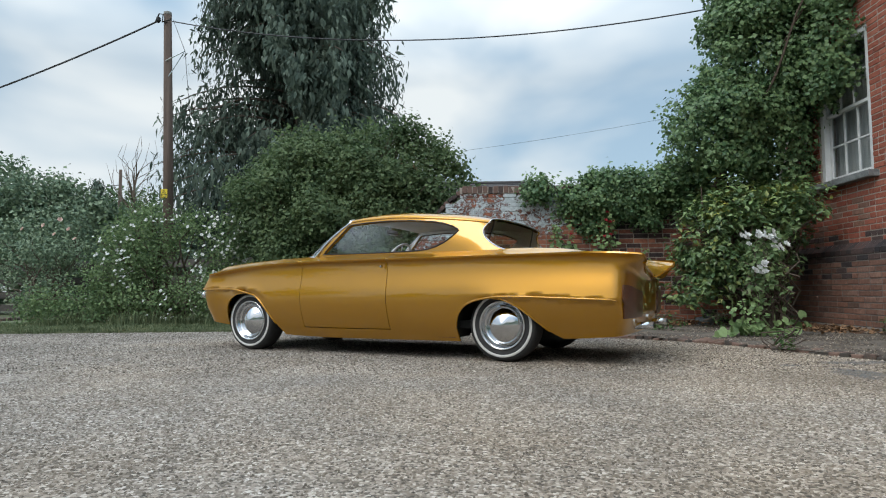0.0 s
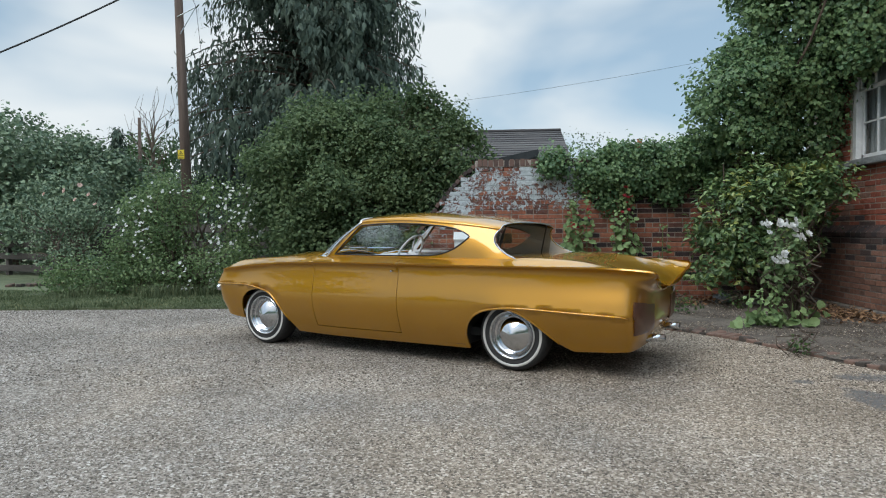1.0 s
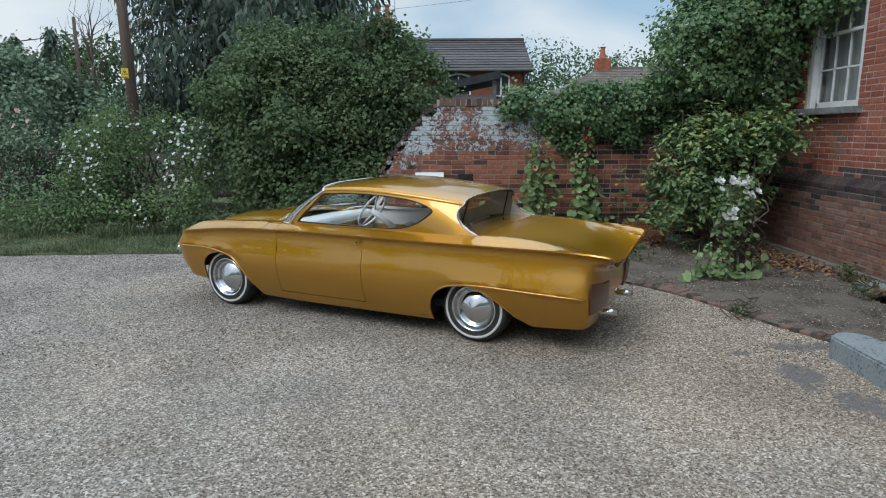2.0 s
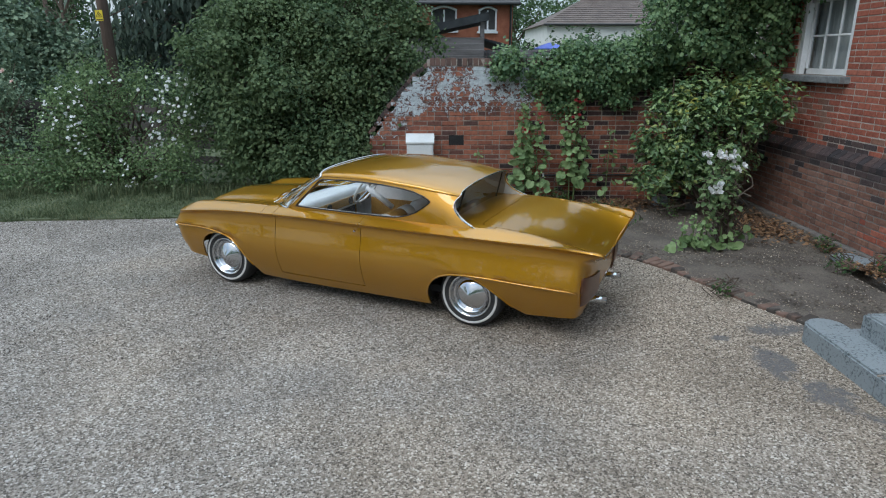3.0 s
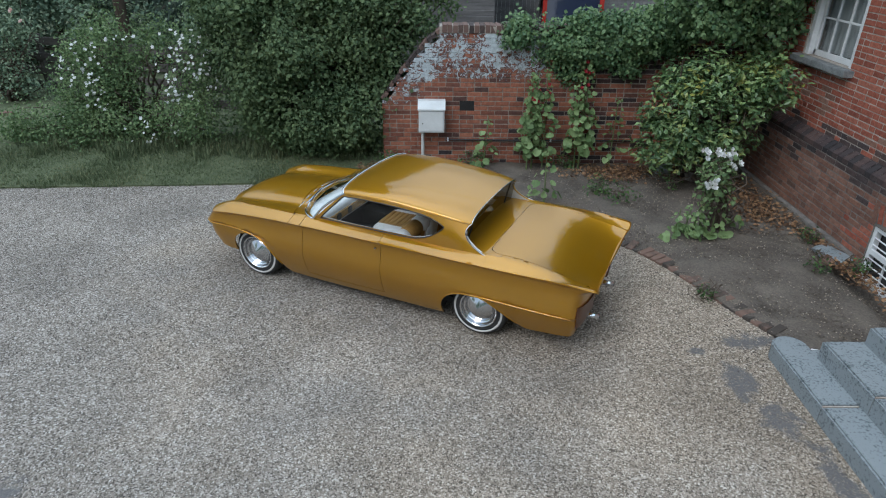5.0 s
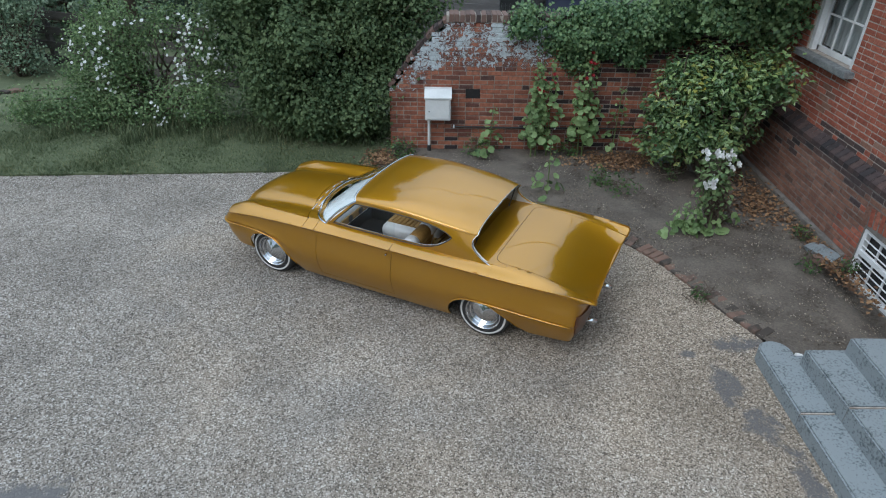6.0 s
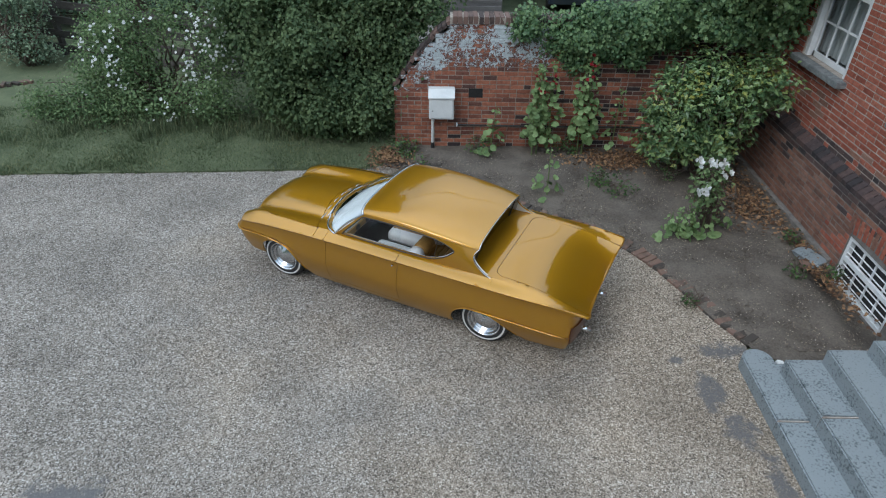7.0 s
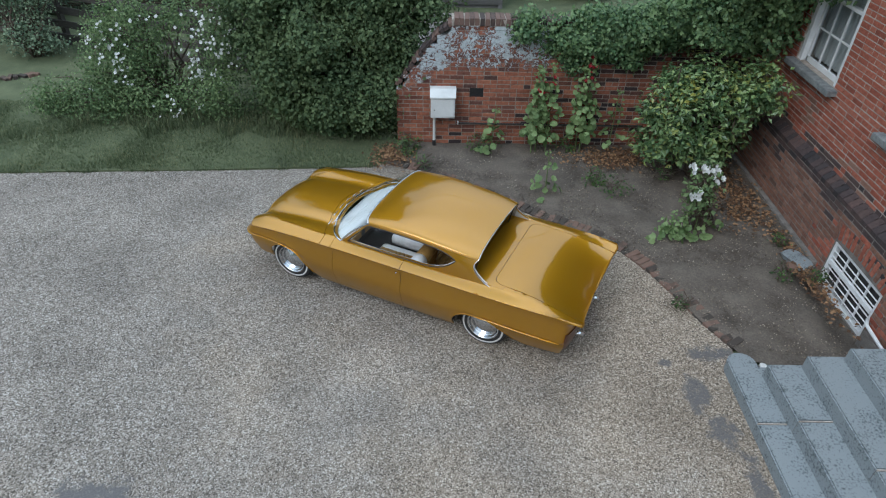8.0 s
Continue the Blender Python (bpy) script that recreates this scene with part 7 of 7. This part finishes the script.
def parked_car(x, y, length, label):
    """Small van standing tail towards the garden."""
    c = thing("parked_car", label, "car", pose(x, y, 0, 0, 0, 84))
    prof = [(0.0, 0.40), (0.02, 0.95), (0.06, 1.20), (0.14, 1.82), (0.32, 1.97), (2.3, 1.98), (2.75, 1.84), (3.3, 1.18), (3.8, 1.02), (length - 0.05, 0.72), (length, 0.40), (length - 0.1, 0.24), (0.1, 0.24)]
    bm = bmesh.new()
    rows = []
    for yy, inset in ((-0.84, 0.10), (-0.80, 0.03), (-0.60, 0.0), (0.60, 0.0), (0.80, 0.03), (0.84, 0.10)):
        rows.append([bm.verts.new((min(length - inset, max(inset, px)), yy * (1 - 0.16 * smooth01(pz, 1.2, 2.0)), pz - inset * 0.4 * smooth01(pz, 0.6, 1.4))) for px, pz in prof])
    for a, b in zip(rows, rows[1:]):
        for i in range(len(prof)):
            j = (i + 1) % len(prof)
            bm.faces.new((a[i], a[j], b[j], b[i]))
    bm.faces.new(rows[0])
    bm.faces.new(list(reversed(rows[-1])))
    bmesh.ops.recalc_face_normals(bm, faces=bm.faces)
    body = part("body", bm, car_blue, c, "dark blue bodywork")
    for side in (-1, 1):
        for xa, xb in ((1.3, 2.0), (2.1, 2.75)):
            q = [(xa, 1.22), (xb + 0.24 * (xb > 2.5), 1.22), (xb - 0.12 * (xb > 2.5), 1.72), (xa + 0.06, 1.73)]
            bm = bmesh.new()
            f = bm.faces.new([bm.verts.new((px, side * (0.852 - 0.16 * 0.84 * smooth01(pz, 1.2, 2.0)), pz)) for px, pz in q])
            bmesh.ops.solidify(bm, geom=[f], thickness=0.006)
            part("side_window", bm, dark_room, body)
        part("tail_lamp", boxed((-0.012, side * 0.76 - 0.06, 0.95), (0.10, side * 0.76 + 0.06, 1.75), 0.015), red_lens, body, "upright red tail lamp")
        for wx in (0.72, length - 0.72):
            w = part("wheel", lathe([(0.17, -0.09), (0.27, -0.09), (0.30, -0.05), (0.30, 0.05), (0.27, 0.09), (0.17, 0.09)], 24), rubber, c, smooth=True)
            w.location = (wx, side * 0.78, 0.30)
            part("rim", lathe([(0.0, 0.05), (0.10, 0.06), (0.175, 0.085)] if side > 0 else [(0.0, -0.05), (0.10, -0.06), (0.175, -0.085)], 20), chrome, w, smooth=True)
    rack = part("roof_rack", tube(bmesh.new(), [(0.35, -0.62, 2.10), (2.4, -0.62, 2.10), (2.4, 0.62, 2.10), (0.35, 0.62, 2.10)], 0.02, 6, closed=True), chrome, c, "silver slatted roof rack")
    part("rack_rail", tube(bmesh.new(), [(0.35, -0.64, 2.24), (2.4, -0.64, 2.24), (2.4, 0.64, 2.24), (0.35, 0.64, 2.24)], 0.016, 6, closed=True), black, rack)
    for k in range(9):
        part("slat", boxed((0.38 + 0.24 * k, -0.62, 2.10), (0.50 + 0.24 * k, 0.62, 2.125), 0.004), box_plastic, rack)
    for k in range(8):
        for px, py in ((0.35 + 0.29 * k, -0.63), (0.35 + 0.29 * k, 0.63), (0.35, -0.56 + 0.16 * k)):
            part("rack_post", tube(bmesh.new(), [(px, py, 1.95), (px, py, 2.24)], 0.010, 5), black, rack)
    return c


parked_car(3.75, 18.2, 4.2, "dark blue van parked in the yard behind the wall")
para = thing("parasol", "blue striped garden parasol", "parasol")
part("canopy", lathe([(0.0, 0.30), (0.35, 0.20), (0.72, 0.04), (0.73, 0.0)], 8, "Z"), parasol_cloth, para).location = (5.6, 30.0, 2.45)
part("pole", tube(bmesh.new(), [(5.6, 30, -0.05), (5.6, 30, 2.7)], 0.03, 6), white_paint, para)

# trees and hedges round the gardens
def tree(name, x, y, height, radius, leaf_mat, label, seed, tips, each, size, trunk=0.18, stretch=1.0):
    r = random.Random(seed)
    blobs = []
    for k in range(9):
        a, q = r.uniform(0, 6.283), r.random()
        rr = radius * (0.35 + 0.25 * r.random())
        blobs.append((x + math.cos(a) * radius * 0.5, y + math.sin(a) * radius * 0.5, height * (0.45 + 0.42 * q), rr, rr, rr * 0.85 * stretch))
    blobs.append((x, y, height * 0.75, radius * 0.6, radius * 0.6, height * 0.22))
    rng = np.random.default_rng(seed)
    ob = thing(name, label, "tree")
    part("trunk", tube(bmesh.new(), [(x, y, -0.05), (x + 0.1, y, height * 0.3), (x, y, height * 0.7)], [trunk, trunk * 0.75, trunk * 0.3], 9), bark, ob)
    part("limb_frame", limbs((x, y, height * 0.28), [b[:3] for b in blobs], r, trunk * 0.4, 0.03, 0.2), bark, ob)
    p, d = crown_points(blobs, tips, each, rng, size * 1.2, 0.35)
    v, f = leaves(p, d * 0.6 + np.array([0, 0, 0.5]), size, rng)
    part_mesh("foliage", mesh_of("foliage", v.tolist(), f.tolist()), leaf_mat, ob)
    return ob


tree("apple_tree", -10.9, 15.6, 2.5, 1.4, leaf_far_dark, "leafy apple tree behind the garden fence", 80, 1500, 8, 0.10)
tree("apple_tree", -13.4, 16.5, 3.6, 1.9, leaf_far_dark, "leafy apple tree behind the garden fence", 81, 1500, 8, 0.12)
for ax, ay, ah, ar, seed in ((-12.3, 18.4, 4.3, 1.5, 181), (-14.6, 19.0, 5.2, 1.9, 182), (-10.7, 18.8, 3.4, 1.2, 183), (-16.5, 18.0, 4.6, 1.8, 184)):
    tree("apple_tree", ax, ay, ah, ar, leaf_far_dark, "leafy fruit tree in the garden beyond the fence", seed, 1000, 8, 0.12)
tree("apple_tree", -9.4, 18.5, 2.7, 1.3, leaf_far_dark, "leafy garden tree behind the fence", 82, 1000, 8, 0.12)
pink = shrub("pink_rose_bush", clumped([(-8.3, 13.2, 1.5, 0.5, 0.4, 0.6), (-8.9, 13.4, 1.35, 0.6, 0.4, 0.65), (-9.7, 13.7, 1.2, 0.6, 0.4, 0.7), (-8.6, 13.2, 0.4, 0.7, 0.4, 0.35)], 20, 74, 0.14, 0.26), 800, 8, 0.055, leaf_far_dark, "tangled climbing rose with a few pale pink flowers", 83, (-8.7, 13.3, 0))
blossoms("flower", [(-8.2, 12.8, 2.05), (-8.6, 12.9, 1.95), (-8.3, 12.8, 1.75), (-9.2, 13.1, 1.9), (-7.9, 12.85, 1.65), (-8.0, 12.8, 1.85)], 0.085, petal_pink, "", 84, "", pink)
shrub("hedge", [(-4.0 + 1.6 * k, 16.4, 0.9, 1.0, 0.6, 0.9) for k in range(-7, 2)], 1300, 8, 0.10, leaf_far_dark, "dark mixed hedge behind the fence", 85, (-5, 16.4, 0), category="hedge")
for fx, fh, seed in ((-24.0, 7.9, 87), (-26.4, 7.4, 88)):
    weeping_conifer("fir_tree", fx, 40.0, fh, 1.9, "dark pointed fir tree far beyond the gardens", seed, 7000, 0.34, 0.98, 0.5)
bare = thing("bare_tree", "leafless dead tree with upright twigs", "tree")
r = random.Random(86)
bm = bmesh.new()
tube(bm, [(-15.1, 28, 0), (-15.0, 28, 3.0), (-14.95, 28, 5.4)], [0.13, 0.10, 0.05], 7)
for k in range(44):
    z = r.uniform(2.6, 6.2)
    a = r.uniform(0, 6.283)
    reach = r.uniform(0.5, 1.5)
    p0 = Vector((-15.0 + 0.25 * math.cos(a), 28, z))
    p1 = p0 + Vector((math.cos(a) * reach * 0.6, math.sin(a) * reach * 0.6, r.uniform(0.4, 1.3)))
    tube(bm, [(-15.0, 28, max(1.6, z - 0.6)), p0, p1, p1 + Vector((r.uniform(-0.3, 0.3), 0, r.uniform(0.3, 0.9)))], [0.025, 0.017, 0.010, 0.005], 4, cap=False)
part("branch_frame", bm, bark, bare)
for i, (x, y, h, rad) in enumerate(((-26, 48, 9, 3.0), (-30, 50, 8, 3), (-20, 46, 4.0, 2.2), (8, 62, 9, 5), (15, 66, 10, 6), (20, 60, 9, 5), (5, 60, 7, 4), (-36, 40, 7, 4), (-45, 45, 9, 6), (-14, 44, 3.2, 2.8), (28, 58, 10, 6))):
    tree("garden_tree", x, y, h, rad, leaf_far, "distant leafy green garden tree", 90 + i, 620, 7, 0.26)
shrub("garden_shrubs", [(4.6 + 1.5 * k, 37.5 + 0.5 * math.sin(3 * k), 1.3 + 0.3 * math.sin(5 * k), 1.3, 1.0, 1.6 + 0.3 * math.sin(7 * k)) for k in range(9)], 5200, 8, 0.19, leaf_far, "tall mixed green shrubs screening the bungalow", 112, (10, 37.5, 0), category="shrubs", lump=0.5)
shrub("far_hedge", clumped([(6.6 + 1.5 * k, 25.5 + 0.5 * k, 1.2 + 0.3 * (k % 2), 1.2, 1.0, 1.4) for k in range(6)], 60, 33, 0.3, 0.5), 3200, 8, 0.11, leaf_far, "clipped green hedge in the neighbour garden", 110, (7, 25, 0), category="hedge")
for i, (x, y, h, rad) in enumerate(((-22, -24, 9, 6), (-8, -30, 10, 7), (8, -26, 9, 6), (-34, -8, 9, 7), (-36, 12, 8, 6))):
    tree("drive_tree", x, y, h, rad, leaf_far_dark, "large leafy tree at the edge of the drive", 120 + i, 500, 7, 0.4)

# unseen hedge added behind the viewpoint so the car's flank reflects something dark
shrub("boundary_hedge", [(-34.0 + 3.2 * k, -17.0 + 1.2 * math.sin(1.7 * k), 2.2, 2.4, 1.6, 3.0 + 0.7 * math.sin(2.3 * k)) for k in range(13)], 1500, 6, 0.36, leaf_far_dark, "unseen tall hedge added to darken reflections in the car's flank", 131, (-14, -17, 0), category="hedge", spread=0.3, lump=0.4)

# ---- things in the bed and on the wall ----
meter = thing("meter_box", "white plastic gas meter box on a pipe against the brick wall", "meter box")
mx0, mx1, mz0, mz1 = -0.207, 0.183, 0.555, 1.025
part("box_body", boxed((mx0, 9.42, mz0), (mx1, 9.615, mz1 - 0.10), 0.012), box_plastic, meter)
bm = bmesh.new()
prof = [(9.615, mz1), (9.50, mz1), (9.395, mz1 - 0.105), (9.395, mz1 - 0.125), (9.615, mz1 - 0.125)]
a = [bm.verts.new((mx0 - 0.012, y, z)) for y, z in prof]
b = [bm.verts.new((mx1 + 0.012, y, z)) for y, z in prof]
bm.faces.new(a)
bm.faces.new(list(reversed(b)))
for i in range(5):
    bm.faces.new((a[(i + 1) % 5], a[i], b[i], b[(i + 1) % 5]))
bmesh.ops.recalc_face_normals(bm, faces=bm.faces)
part("hood", bm, box_plastic, meter, "sloping rain hood")
lid = part("box_door", boxed((mx0 + 0.02, 9.408, mz0 + 0.025), (mx1 - 0.02, 9.42, mz1 - 0.14), 0.004), box_plastic, meter)
part("lock", lathe([(0.0, 0.0), (0.009, 0.0), (0.009, 0.006)], 10), seal, lid).location = (mx0 + 0.06, 9.404, 0.70)
part("riser_pipe", tube(bmesh.new(), [(-0.15, 9.52, -0.03), (-0.15, 9.52, mz0)], 0.022, 10), box_plastic, meter)
part("pipe_shoe", tube(bmesh.new(), [(-0.15, 9.52, -0.03), (-0.15, 9.52, 0.12)], 0.03, 10), pipe_black, meter)
wp = thing("wall_pipe", "thin black pipe clipped along the wall's foot", "pipe")
part("pipe", tube(bmesh.new(), [(0.22, 9.585, 0.40), (1.4, 9.585, 0.395), (2.6, 9.585, 0.40), (3.3, 9.585, 0.40)], 0.014, 8), pipe_black, wp)
for x in (0.24, 1.84):
    part("clip", boxed((x - 0.012, 9.57, 0.375), (x + 0.012, 9.62, 0.425), 0.003), white_paint, wp)


def boulder(name, x, y, size, mat, label, seed, z=0.0, turn=0.0):
    r = random.Random(seed)
    bm = bmesh.new()
    bmesh.ops.create_icosphere(bm, subdivisions=2, radius=1.0)
    for v in bm.verts:
        q = 1 + 0.22 * noise.noise(v.co * 1.3 + Vector((seed, 0, 0)))
        v.co = Vector((max(-0.75, min(0.75, v.co.x)) * size[0], max(-0.8, min(0.8, v.co.y)) * size[1], max(-0.6, min(0.62, v.co.z)) * size[2])) * q
    ob = part(name, bm, mat)
    ob.matrix_basis = pose(x, y, z + 0.5 * size[2], 0, 0, turn)
    return tagged(ob, label, "stone")


boulder("stone_block", 3.52, 9.22, (0.15, 0.11, 0.12), stone_grey, "rough grey stone block lying in the bed", 1)
boulder("stone_block", 3.95, 8.9, (0.22, 0.16, 0.13), stone_brown, "flat brown stone among fallen leaves", 2)
boulder("stone_block", 4.62, 6.5, (0.17, 0.24, 0.07), stone_grey, "flat grey stone slab against the plinth", 3, turn=20)
boulder("stone_block", 4.48, 6.36, (0.07, 0.09, 0.06), brick_edge, "broken piece of red brick beside the slab", 4)
boulder("stone_block", 3.42, 4.62, (0.05, 0.07, 0.05), petal_white, "small pale stone at the step's end", 5)
logs = thing("brick_pile", "low row of old bricks bordering a bark-covered bed", "brick edging")
r = random.Random(14)
for k in range(9):
    m = pose(-8.2 - 0.10 * k + r.uniform(-0.05, 0.05), 12.2 - 0.05 * k, 0.05, r.uniform(-10, 10), r.uniform(-10, 10), r.uniform(0, 90))
    b = new("brick", EDGE_MESH[k % 4])
    b.parent = logs
    b.matrix_basis = m
# simple glassy dome standing in for a crumpled plastic bag
bag = part("glass_cloche", lathe([(0.14, 0.0), (0.15, 0.08), (0.10, 0.17), (0.0, 0.19)], 16, "Z"), glass("pale_glass", (0.7, 0.8, 0.8), 0.2), smooth=True)
bag.location = (-4.0, 10.9, 0.0)
tagged(bag, "pale crumpled plastic bag lying in the grass, shaped as a simple dome", "cloche")

# capping bricks on the wall, laid on edge along its top
cap_me = [brick_mesh("brick", 0.068, WALL_T + 0.03, 0.105, 40 + i) for i in range(4)]
for me in cap_me:
    me.materials.append(brick_cap)
ramp_me = [brick_mesh("brick", 0.068, WALL_T - 0.01, 0.055, 50 + i) for i in range(4)]
for me in ramp_me:
    me.materials.append(brick_cap)
part("capping_mortar", boxed((0.10, WALL_Y - 0.006, 1.976), (5.0, WALL_Y + WALL_T + 0.004, 2.072)), mortar, garden_wall, "pale mortar between the capping bricks")
x = -0.74
r = random.Random(17)
while x < 5.0:
    x2 = x + 0.078
    z, z2 = wall_top(x), wall_top(x2)
    ang = math.atan2(z2 - z, x2 - x)
    ramp = x < 0.08
    b = new("brick", r.choice(ramp_me if ramp else cap_me))
    b.parent = garden_wall
    b.matrix_basis = Matrix.Translation((x, WALL_Y - 0.015 + r.uniform(-0.006, 0.008) + (0.012 if ramp else 0), z + 0.008 + (r.uniform(-0.018, 0.006) if ramp else r.uniform(-0.004, 0.004)))) @ Matrix.Rotation(-ang + r.uniform(-0.05, 0.05) * (2.5 if ramp else 1), 4, "Y") @ Matrix.Rotation(r.uniform(-0.03, 0.03), 4, "Z")
    x += 0.078 * math.cos(ang)
# black plates before the core give the shade of a hole by colour
bm = bmesh.new()
for xa, xb, za, zb in REMOVED:
    box(bm, (xa - 0.009, WALL_Y + 0.001, za - 0.009), (xb + 0.009, WALL_Y + 0.0040, zb + 0.009))
part("broken_hole", bm, black, garden_wall, "thin black plate standing for the shade in a hole of missing bricks")
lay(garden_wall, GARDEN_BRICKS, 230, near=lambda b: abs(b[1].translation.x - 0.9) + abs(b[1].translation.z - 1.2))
lay(house, HOUSE_BRICKS, 300, near=lambda b: abs(b[1].translation.y - 6.6))
for k, m in EDGE_PLACES:
    b = new("brick", EDGE_MESH[k])
    b.parent = edging
    b.matrix_basis = m
